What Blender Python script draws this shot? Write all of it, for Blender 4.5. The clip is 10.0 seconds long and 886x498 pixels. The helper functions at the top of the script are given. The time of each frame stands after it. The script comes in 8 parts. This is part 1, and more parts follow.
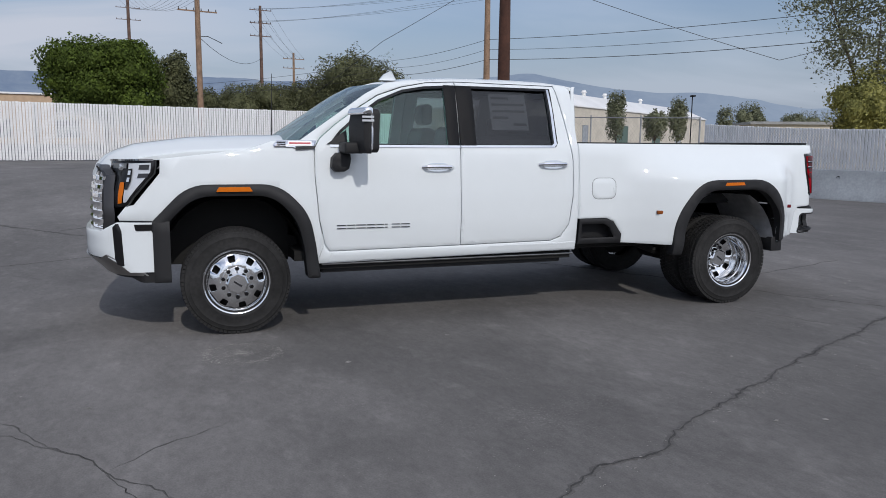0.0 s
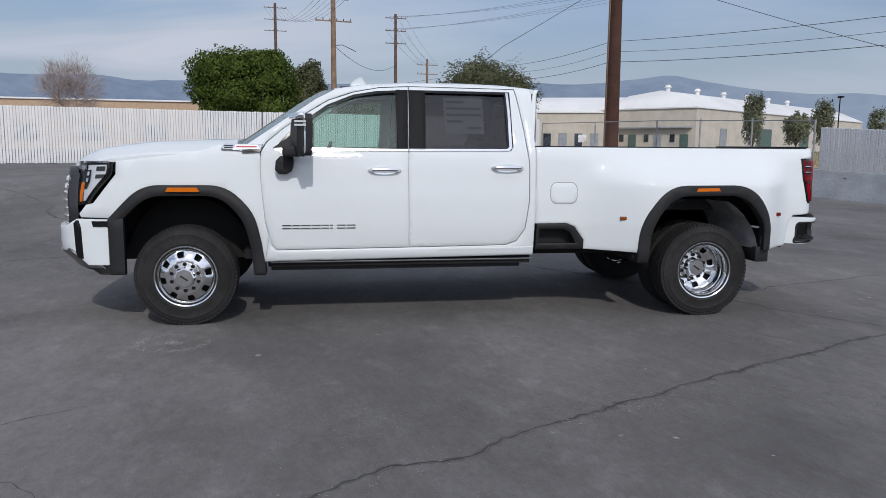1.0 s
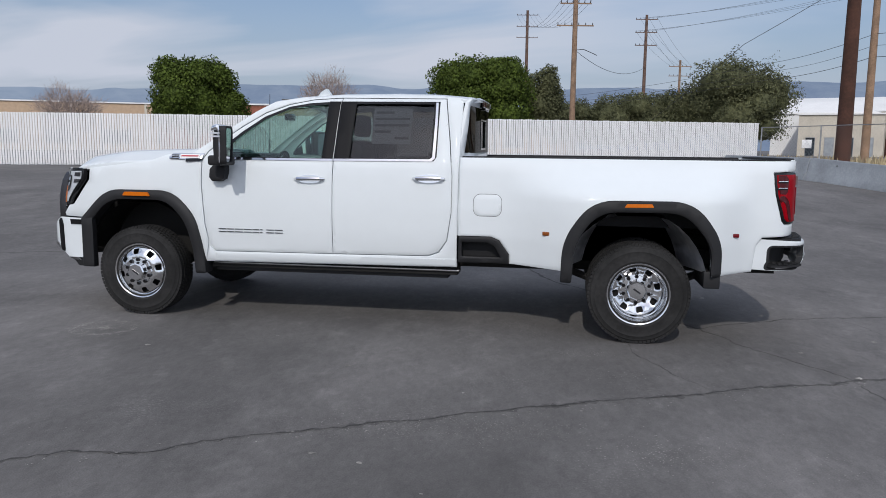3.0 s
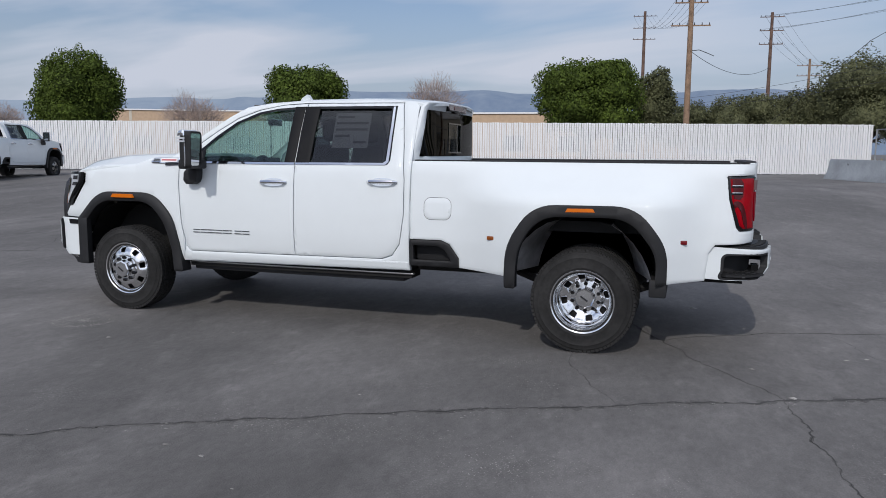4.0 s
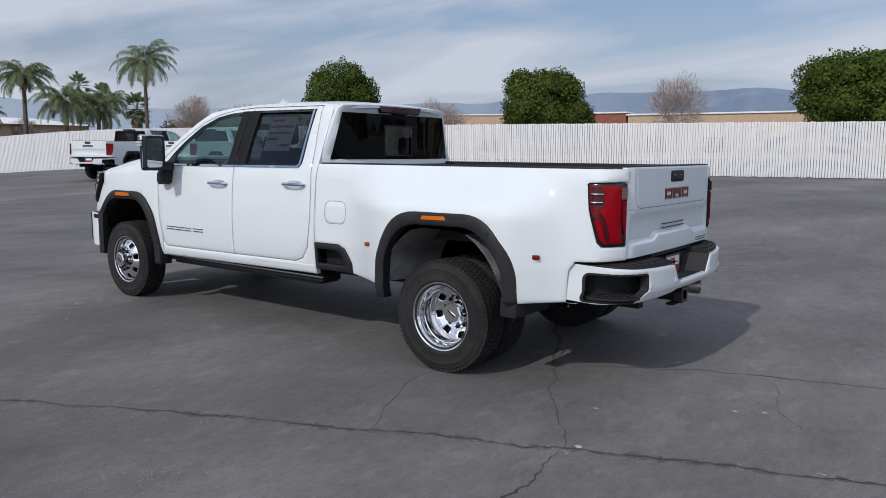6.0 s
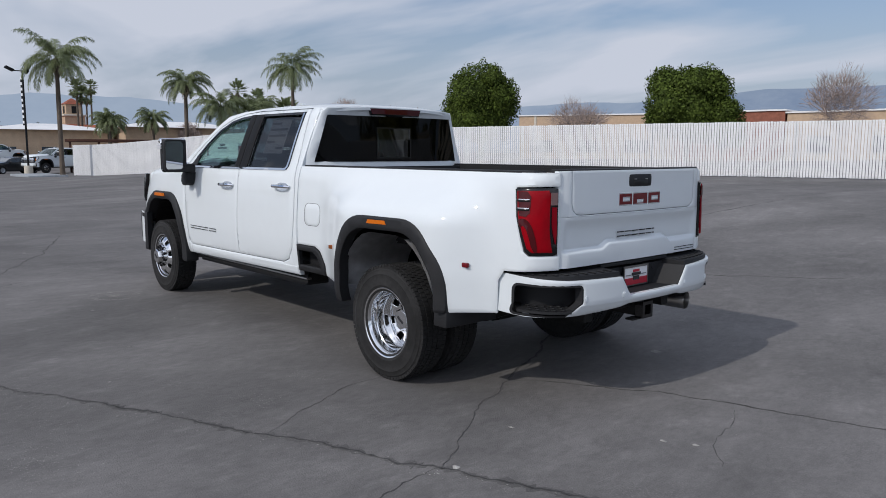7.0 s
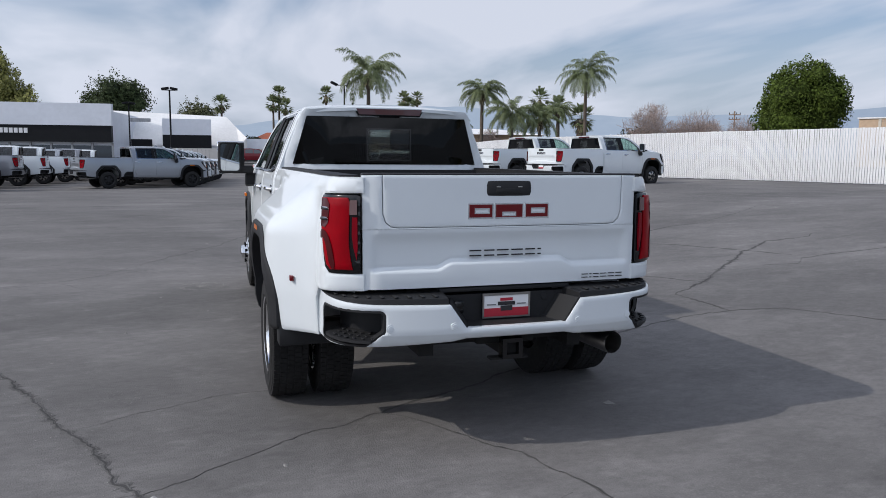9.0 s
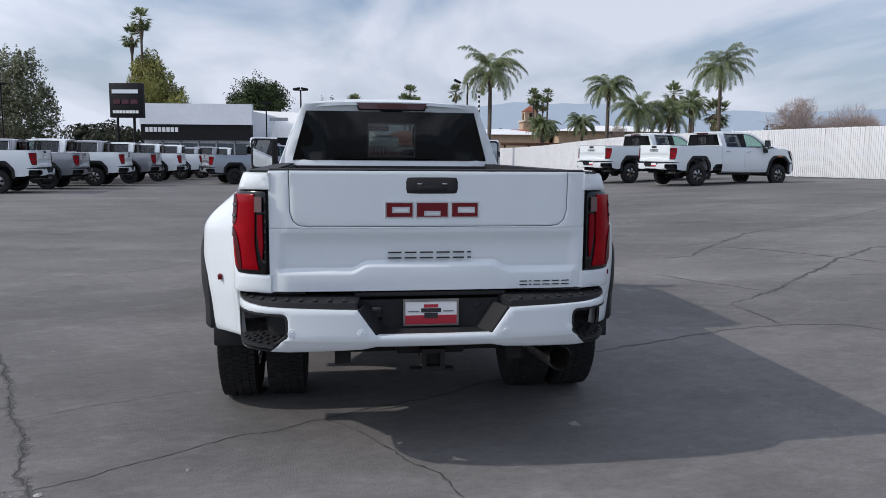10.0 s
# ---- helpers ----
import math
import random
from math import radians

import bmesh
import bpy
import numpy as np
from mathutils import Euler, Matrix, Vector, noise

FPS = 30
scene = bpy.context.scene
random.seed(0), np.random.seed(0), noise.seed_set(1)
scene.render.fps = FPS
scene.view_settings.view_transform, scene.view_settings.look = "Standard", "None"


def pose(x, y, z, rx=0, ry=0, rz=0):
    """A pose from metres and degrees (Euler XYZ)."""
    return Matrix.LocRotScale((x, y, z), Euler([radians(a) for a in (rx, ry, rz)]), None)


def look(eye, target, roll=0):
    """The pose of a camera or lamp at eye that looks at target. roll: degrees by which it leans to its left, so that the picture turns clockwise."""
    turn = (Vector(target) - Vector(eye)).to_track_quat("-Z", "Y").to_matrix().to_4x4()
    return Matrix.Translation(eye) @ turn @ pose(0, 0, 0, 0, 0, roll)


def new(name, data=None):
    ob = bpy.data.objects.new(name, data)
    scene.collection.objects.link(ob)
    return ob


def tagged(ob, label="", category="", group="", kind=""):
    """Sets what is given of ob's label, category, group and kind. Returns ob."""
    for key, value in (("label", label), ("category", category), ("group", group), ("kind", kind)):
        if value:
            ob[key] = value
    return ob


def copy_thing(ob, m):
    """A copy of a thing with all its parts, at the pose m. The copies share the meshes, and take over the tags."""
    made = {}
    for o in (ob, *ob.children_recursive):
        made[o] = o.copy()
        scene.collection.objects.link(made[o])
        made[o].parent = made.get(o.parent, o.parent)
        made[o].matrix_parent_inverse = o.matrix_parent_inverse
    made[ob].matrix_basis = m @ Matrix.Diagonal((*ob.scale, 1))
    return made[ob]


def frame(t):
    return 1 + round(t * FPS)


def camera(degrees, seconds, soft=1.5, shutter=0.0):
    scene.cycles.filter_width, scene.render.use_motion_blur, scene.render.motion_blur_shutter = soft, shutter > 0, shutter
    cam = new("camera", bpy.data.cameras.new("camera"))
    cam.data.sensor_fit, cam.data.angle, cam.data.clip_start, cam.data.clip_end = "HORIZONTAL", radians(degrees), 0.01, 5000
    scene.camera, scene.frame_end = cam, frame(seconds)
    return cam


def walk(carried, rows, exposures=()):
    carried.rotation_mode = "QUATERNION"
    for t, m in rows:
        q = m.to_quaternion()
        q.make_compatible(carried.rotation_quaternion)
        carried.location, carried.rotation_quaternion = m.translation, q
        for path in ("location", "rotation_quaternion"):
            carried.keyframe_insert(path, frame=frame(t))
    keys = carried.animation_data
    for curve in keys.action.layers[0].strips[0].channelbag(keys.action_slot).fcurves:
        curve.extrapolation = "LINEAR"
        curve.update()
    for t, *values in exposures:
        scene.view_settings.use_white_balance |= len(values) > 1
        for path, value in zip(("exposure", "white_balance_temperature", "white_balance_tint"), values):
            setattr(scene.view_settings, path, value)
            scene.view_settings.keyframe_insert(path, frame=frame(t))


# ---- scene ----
cam = camera(60.7, 10.0, soft=0.9)
PATH = [
    (0, (-0.414, -6.781, 1.457), (0.248, -4.915, 1.177), 0.5),
    (0.5, (0.292, -7.088, 1.46), (0.792, -5.171, 1.183), 0.5),
    (1, (1.049, -7.231, 1.464), (1.375, -5.276, 1.192), 0.5),
    (1.5, (1.798, -7.318, 1.47), (1.948, -5.342, 1.2), 0.6),
    (2, (2.506, -7.34, 1.52), (2.489, -5.359, 1.249), 0.7),
    (3.5, (4.443, -7.09, 1.538), (3.977, -5.163, 1.277), 0.5),
    (4, (5.114, -6.903, 1.536), (4.502, -5.016, 1.28), 0.4),
    (4.5, (5.765, -6.607, 1.528), (5.006, -4.774, 1.274), 0.3),
    (5, (6.44, -6.26, 1.551), (5.533, -4.496, 1.296), 0.2),
    (5.5, (7.012, -5.819, 1.551), (5.96, -4.137, 1.297), 0.3),
    (7, (8.471, -4.296, 1.577), (6.991, -2.975, 1.323), 0.2),
    (7.5, (8.766, -3.678, 1.572), (7.161, -2.512, 1.321), 0.2),
    (8, (9.024, -2.983, 1.572), (7.307, -1.987, 1.325), 0.3),
    (8.5, (9.199, -2.285, 1.558), (7.387, -1.473, 1.314), 0.4),
    (9, (9.339, -1.6, 1.565), (7.454, -0.978, 1.322), 0.5),
    (9.5, (9.328, -0.981, 1.555), (7.392, -0.542, 1.31), 0.5),
    (10, (9.292, -0.478, 1.558), (7.328, -0.193, 1.306), 0.5),
]
walk(cam, [(t, look(eye, target, roll)) for t, eye, target, roll in PATH],
     exposures=[(0, -0.15, 6420, 11), (4.5, -0.08, 6420, 11), (7, -0.08, 6440, 11), (8.5, 0.07, 6440, 11), (10, 0.18, 6440, 11)])
# ---- world and sun ----
SUN_ELEV, SUN_TURN = 37.4, 0.3
world = bpy.data.worlds.new("sky")
scene.world = world
world.use_nodes = True


def node(tree, kind, **values):
    n = tree.nodes.new(kind)
    for key, value in values.items():
        n.inputs[key.replace("_", " ")].default_value = value
    return n


def build_sky():
    t = world.node_tree
    t.nodes.clear()
    out = t.nodes.new("ShaderNodeOutputWorld")
    bg = node(t, "ShaderNodeBackground", Strength=0.105)
    sky = t.nodes.new("ShaderNodeTexSky")
    sky.sky_type, sky.sun_disc = "NISHITA", False
    sky.sun_elevation, sky.sun_rotation = radians(SUN_ELEV), radians(180 + SUN_TURN)
    sky.air_density, sky.dust_density, sky.ozone_density = 1.0, 1.6, 1.6
    place = t.nodes.new("ShaderNodeTexCoord")
    split = t.nodes.new("ShaderNodeSeparateXYZ")
    t.links.new(place.outputs["Generated"], split.inputs[0])
    up = t.nodes.new("ShaderNodeMath")
    up.operation = "MAXIMUM"
    up.inputs[1].default_value = 0.0
    t.links.new(split.outputs["Z"], up.inputs[0])
    add = t.nodes.new("ShaderNodeMath")
    add.operation = "ADD"
    add.inputs[1].default_value = 0.16
    t.links.new(up.outputs[0], add.inputs[0])
    flat = t.nodes.new("ShaderNodeVectorMath")
    flat.operation = "DIVIDE"
    t.links.new(place.outputs["Generated"], flat.inputs[0])
    t.links.new(add.outputs[0], flat.inputs[1])
    turn = t.nodes.new("ShaderNodeMapping")
    turn.inputs["Rotation"].default_value = (0, 0, radians(18))
    turn.inputs["Scale"].default_value = (0.62, 1.25, 0.0)
    turn.inputs["Location"].default_value = (5.0, -1.5, 0.0)
    t.links.new(flat.outputs[0], turn.inputs[0])
    clouds = node(t, "ShaderNodeTexNoise", Scale=0.9, Detail=5.0, Roughness=0.5, Distortion=0.4)
    t.links.new(turn.outputs[0], clouds.inputs["Vector"])
    ramp = t.nodes.new("ShaderNodeValToRGB")
    ramp.color_ramp.elements[0].position, ramp.color_ramp.elements[0].color = 0.40, (0.03, 0.03, 0.03, 1)
    ramp.color_ramp.elements[1].position, ramp.color_ramp.elements[1].color = 0.60, (0.95, 0.95, 0.95, 1)
    t.links.new(clouds.outputs["Fac"], ramp.inputs[0])
    mix = t.nodes.new("ShaderNodeMix")
    mix.data_type = "RGBA"
    # haze and cloud grow brighter towards the sun, and eastwards as added fill light
    sun_east = t.nodes.new("ShaderNodeVectorMath")
    sun_east.operation = "DOT_PRODUCT"
    e, a = radians(SUN_ELEV), radians(SUN_TURN)
    sun_east.inputs[1].default_value = (math.sin(a) * math.cos(e) + 0.8, -math.cos(a) * math.cos(e), math.sin(e))
    t.links.new(place.outputs["Generated"], sun_east.inputs[0])
    glow = t.nodes.new("ShaderNodeMapRange")
    glow.interpolation_type = "SMOOTHSTEP"
    for key, v in (("From Min", -0.9), ("From Max", 1.0), ("To Min", 1.0), ("To Max", 1.75)):
        glow.inputs[key].default_value = v
    t.links.new(sun_east.outputs["Value"], glow.inputs["Value"])
    white = t.nodes.new("ShaderNodeMix")
    white.data_type, white.blend_type = "RGBA", "MULTIPLY"
    white.inputs["Factor"].default_value = 1.0
    white.inputs["A"].default_value = (5.75, 6.15, 7.05, 1)
    t.links.new(glow.outputs[0], white.inputs["B"])
    t.links.new(white.outputs["Result"], mix.inputs["B"])
    # the cloud thins out towards the north-east
    east = t.nodes.new("ShaderNodeVectorMath")
    east.operation = "DOT_PRODUCT"
    east.inputs[1].default_value = (0.57, 0.80, 0.18)
    t.links.new(place.outputs["Generated"], east.inputs[0])
    thin = t.nodes.new("ShaderNodeMapRange")
    thin.interpolation_type = "SMOOTHSTEP"
    for key, v in (("From Min", 0.72), ("From Max", 0.97), ("To Min", 1.0), ("To Max", 0.2)):
        thin.inputs[key].default_value = v
    t.links.new(east.outputs["Value"], thin.inputs["Value"])
    cover = t.nodes.new("ShaderNodeMath")
    cover.operation = "MULTIPLY"
    t.links.new(ramp.outputs["Color"], cover.inputs[0])
    t.links.new(thin.outputs[0], cover.inputs[1])
    t.links.new(cover.outputs[0], mix.inputs["Factor"])
    # thin high haze takes the green out of the clear sky
    veil = t.nodes.new("ShaderNodeMix")
    veil.data_type, veil.blend_type = "RGBA", "MULTIPLY"
    veil.inputs["Factor"].default_value = 1.0
    veil.inputs["B"].default_value = (0.86, 0.90, 0.98, 1)
    t.links.new(sky.outputs[0], veil.inputs["A"])
    # low over the horizon the sky pales into blue-grey haze
    low = t.nodes.new("ShaderNodeMapRange")
    low.interpolation_type = "SMOOTHSTEP"
    for key, v in (("From Min", 0.0), ("From Max", 0.26), ("To Min", 0.9), ("To Max", 0.0)):
        low.inputs[key].default_value = v
    t.links.new(up.outputs[0], low.inputs["Value"])
    haze = t.nodes.new("ShaderNodeMix")
    haze.data_type = "RGBA"
    haze.inputs["B"].default_value = (3.85, 4.45, 5.45, 1)
    t.links.new(low.outputs[0], haze.inputs["Factor"])
    t.links.new(veil.outputs["Result"], haze.inputs["A"])
    t.links.new(haze.outputs["Result"], mix.inputs["A"])
    t.links.new(mix.outputs["Result"], bg.inputs["Color"])
    t.links.new(bg.outputs[0], out.inputs[0])


build_sky()
sun = new("sun", bpy.data.lights.new("sun", "SUN"))
sun.data.energy, sun.data.angle, sun.data.color = 2.1, radians(0.6), (1.0, 0.95, 0.88)
sun.matrix_world = pose(0, 0, 30, 90 - SUN_ELEV, 0, SUN_TURN)


# ---- materials ----
def surface(name, color, rough=0.5, metal=0.0, vary=0.12, grain=30.0, big=1.5, bump=0.0, coat=0.0, island=0.0, spec=0.5, second=None, piece=0.0, thin=0.0):
    """A surface whose colour varies at two scales, with fine relief."""
    m = bpy.data.materials.new(name)
    m.use_nodes = True
    t = m.node_tree
    b = t.nodes["Principled BSDF"]
    b.inputs["Roughness"].default_value, b.inputs["Metallic"].default_value = rough, metal
    b.inputs["Coat Weight"].default_value, b.inputs["Coat Roughness"].default_value = coat, 0.04
    b.inputs["Specular IOR Level"].default_value = spec
    place = t.nodes.new("ShaderNodeTexCoord")
    fine = node(t, "ShaderNodeTexNoise", Scale=grain, Detail=4.0)
    wide = node(t, "ShaderNodeTexNoise", Scale=big, Detail=5.0, Roughness=0.6)
    for n in (fine, wide):
        t.links.new(place.outputs["Object"], n.inputs["Vector"])
    c = Vector(color)
    d = Vector(second) if second else c * (1 - 2 * vary)
    mixes = []
    for tex, low, high in ((wide, c, d), (fine, None, None)):
        mix = t.nodes.new("ShaderNodeMix")
        mix.data_type = "RGBA"
        mixes.append(mix)
    ramp = t.nodes.new("ShaderNodeMapRange")
    ramp.inputs["From Min"].default_value, ramp.inputs["From Max"].default_value = 0.35, 0.68
    t.links.new(wide.outputs["Fac"], ramp.inputs["Value"])
    t.links.new(ramp.outputs[0], mixes[0].inputs["Factor"])
    mixes[0].inputs["A"].default_value, mixes[0].inputs["B"].default_value = (*c, 1), (*d, 1)
    mixes[1].blend_type = "MULTIPLY"
    mixes[1].inputs["Factor"].default_value = 1.0
    spread = t.nodes.new("ShaderNodeMapRange")
    spread.inputs["From Min"].default_value, spread.inputs["From Max"].default_value = 0.3, 0.7
    spread.inputs["To Min"].default_value, spread.inputs["To Max"].default_value = 1 - vary, 1 + vary * 0.4
    t.links.new(fine.outputs["Fac"], spread.inputs["Value"])
    t.links.new(mixes[0].outputs["Result"], mixes[1].inputs["A"])
    t.links.new(spread.outputs[0], mixes[1].inputs["B"])
    last = mixes[1].outputs["Result"]
    for amount, kind, plug in ((island, "ShaderNodeNewGeometry", "Random Per Island"), (piece, "ShaderNodeObjectInfo", "Random")):
        if amount:
            geo = t.nodes.new(kind)
            rnd = t.nodes.new("ShaderNodeMapRange")
            rnd.inputs["To Min"].default_value, rnd.inputs["To Max"].default_value = 1 - amount, 1 + amount * 0.5
            t.links.new(geo.outputs[plug], rnd.inputs["Value"])
            mul = t.nodes.new("ShaderNodeMix")
            mul.data_type, mul.blend_type = "RGBA", "MULTIPLY"
            mul.inputs["Factor"].default_value = 1.0
            t.links.new(last, mul.inputs["A"])
            t.links.new(rnd.outputs[0], mul.inputs["B"])
            last = mul.outputs["Result"]
    t.links.new(last, b.inputs["Base Color"])
    if thin:
        # leaves let some light through
        through_leaf = t.nodes.new("ShaderNodeBsdfTranslucent")
        t.links.new(last, through_leaf.inputs["Color"])
        both = t.nodes.new("ShaderNodeMixShader")
        both.inputs[0].default_value = thin
        t.links.new(b.outputs[0], both.inputs[1])
        t.links.new(through_leaf.outputs[0], both.inputs[2])
        t.links.new(both.outputs[0], t.nodes["Material Output"].inputs["Surface"])
    if bump:
        bp = node(t, "ShaderNodeBump", Strength=bump, Distance=0.01)
        t.links.new(fine.outputs["Fac"], bp.inputs["Height"])
        t.links.new(bp.outputs[0], b.inputs["Normal"])
    return m


def pane(name, tint, rough=0.02, gloss=1.0):
    """Glass: clear tinted passage, with a mirror sheen by Fresnel."""
    m = bpy.data.materials.new(name)
    m.use_nodes = True
    t = m.node_tree
    t.nodes.clear()
    out = t.nodes.new("ShaderNodeOutputMaterial")
    clear = node(t, "ShaderNodeBsdfTransparent", Color=(*tint, 1))
    shine = node(t, "ShaderNodeBsdfGlossy", Color=(gloss, gloss, gloss, 1), Roughness=rough)
    edge = node(t, "ShaderNodeLayerWeight", Blend=0.5)
    power = t.nodes.new("ShaderNodeMath")
    power.operation = "POWER"
    power.inputs[1].default_value = 5.0
    t.links.new(edge.outputs["Facing"], power.inputs[0])
    lift = t.nodes.new("ShaderNodeMath")
    lift.operation = "MULTIPLY_ADD"
    lift.inputs[1].default_value, lift.inputs[2].default_value = 0.6, 0.05
    t.links.new(power.outputs[0], lift.inputs[0])
    mix = t.nodes.new("ShaderNodeMixShader")
    t.links.new(lift.outputs[0], mix.inputs[0])
    t.links.new(clear.outputs[0], mix.inputs[1])
    t.links.new(shine.outputs[0], mix.inputs[2])
    t.links.new(mix.outputs[0], out.inputs[0])
    return m


def asphalt_surface():
    """Worn sealed asphalt: fine stones, broad pale wear, darker seal patches, faint streaks."""
    m = surface("asphalt", (0.156, 0.149, 0.145), 0.85, vary=0.18, grain=110, big=0.16, bump=0.3, second=(0.121, 0.116, 0.114), spec=0.3)
    t = m.node_tree
    b = t.nodes["Principled BSDF"]
    last = b.inputs["Base Color"].links[0].from_socket
    place = t.nodes.new("ShaderNodeTexCoord")
    stretch = t.nodes.new("ShaderNodeMapping")
    stretch.inputs["Scale"].default_value = (0.85, 0.5, 1)
    stretch.inputs["Rotation"].default_value = (0, 0, radians(64))
    t.links.new(place.outputs["Object"], stretch.inputs[0])
    for scale, lo, hi, a, c in ((0.55, 0.46, 0.72, 0.97, 1.45), (2.6, 0.52, 0.8, 0.98, 1.3), (5.5, 0.58, 0.7, 1.0, 1.22), (0.9, 0.44, 0.24, 1.0, 0.66), (14.0, 0.35, 0.7, 0.91, 1.11), (38.0, 0.36, 0.66, 0.92, 1.08), (0.24, 0.38, 0.62, 0.86, 1.12)):
        tex = node(t, "ShaderNodeTexNoise", Scale=scale, Detail=6.0, Roughness=0.62)
        t.links.new(stretch.outputs[0], tex.inputs["Vector"])
        rng = t.nodes.new("ShaderNodeMapRange")
        for key, v in (("From Min", lo), ("From Max", hi), ("To Min", a), ("To Max", c)):
            rng.inputs[key].default_value = v
        t.links.new(tex.outputs["Fac"], rng.inputs["Value"])
        mul = t.nodes.new("ShaderNodeMix")
        mul.data_type, mul.blend_type = "RGBA", "MULTIPLY"
        mul.inputs["Factor"].default_value = 1.0
        t.links.new(last, mul.inputs["A"])
        t.links.new(rng.outputs[0], mul.inputs["B"])
        last = mul.outputs["Result"]
    # pale stones laid bare in worn patches
    patch = node(t, "ShaderNodeTexNoise", Scale=0.8, Detail=7.0, Roughness=0.7)
    stones = node(t, "ShaderNodeTexNoise", Scale=62.0, Detail=3.0, Roughness=0.6)
    for n in (patch, stones):
        t.links.new(place.outputs["Object"], n.inputs["Vector"])
    reach = t.nodes.new("ShaderNodeMapRange")
    for key, v in (("From Min", 0.50), ("From Max", 0.72), ("To Min", 0.0), ("To Max", 1.0)):
        reach.inputs[key].default_value = v
    t.links.new(patch.outputs["Fac"], reach.inputs["Value"])
    spots = t.nodes.new("ShaderNodeMapRange")
    for key, v in (("From Min", 0.54), ("From Max", 0.66), ("To Min", 0.0), ("To Max", 0.6)):
        spots.inputs[key].default_value = v
    t.links.new(stones.outputs["Fac"], spots.inputs["Value"])
    bare = t.nodes.new("ShaderNodeMath")
    bare.operation = "MULTIPLY"
    t.links.new(reach.outputs[0], bare.inputs[0])
    t.links.new(spots.outputs[0], bare.inputs[1])
    show = t.nodes.new("ShaderNodeMix")
    show.data_type = "RGBA"
    show.inputs["B"].default_value = (0.27, 0.26, 0.25, 1)
    t.links.new(bare.outputs[0], show.inputs["Factor"])
    t.links.new(last, show.inputs["A"])
    t.links.new(show.outputs["Result"], b.inputs["Base Color"])
    return m


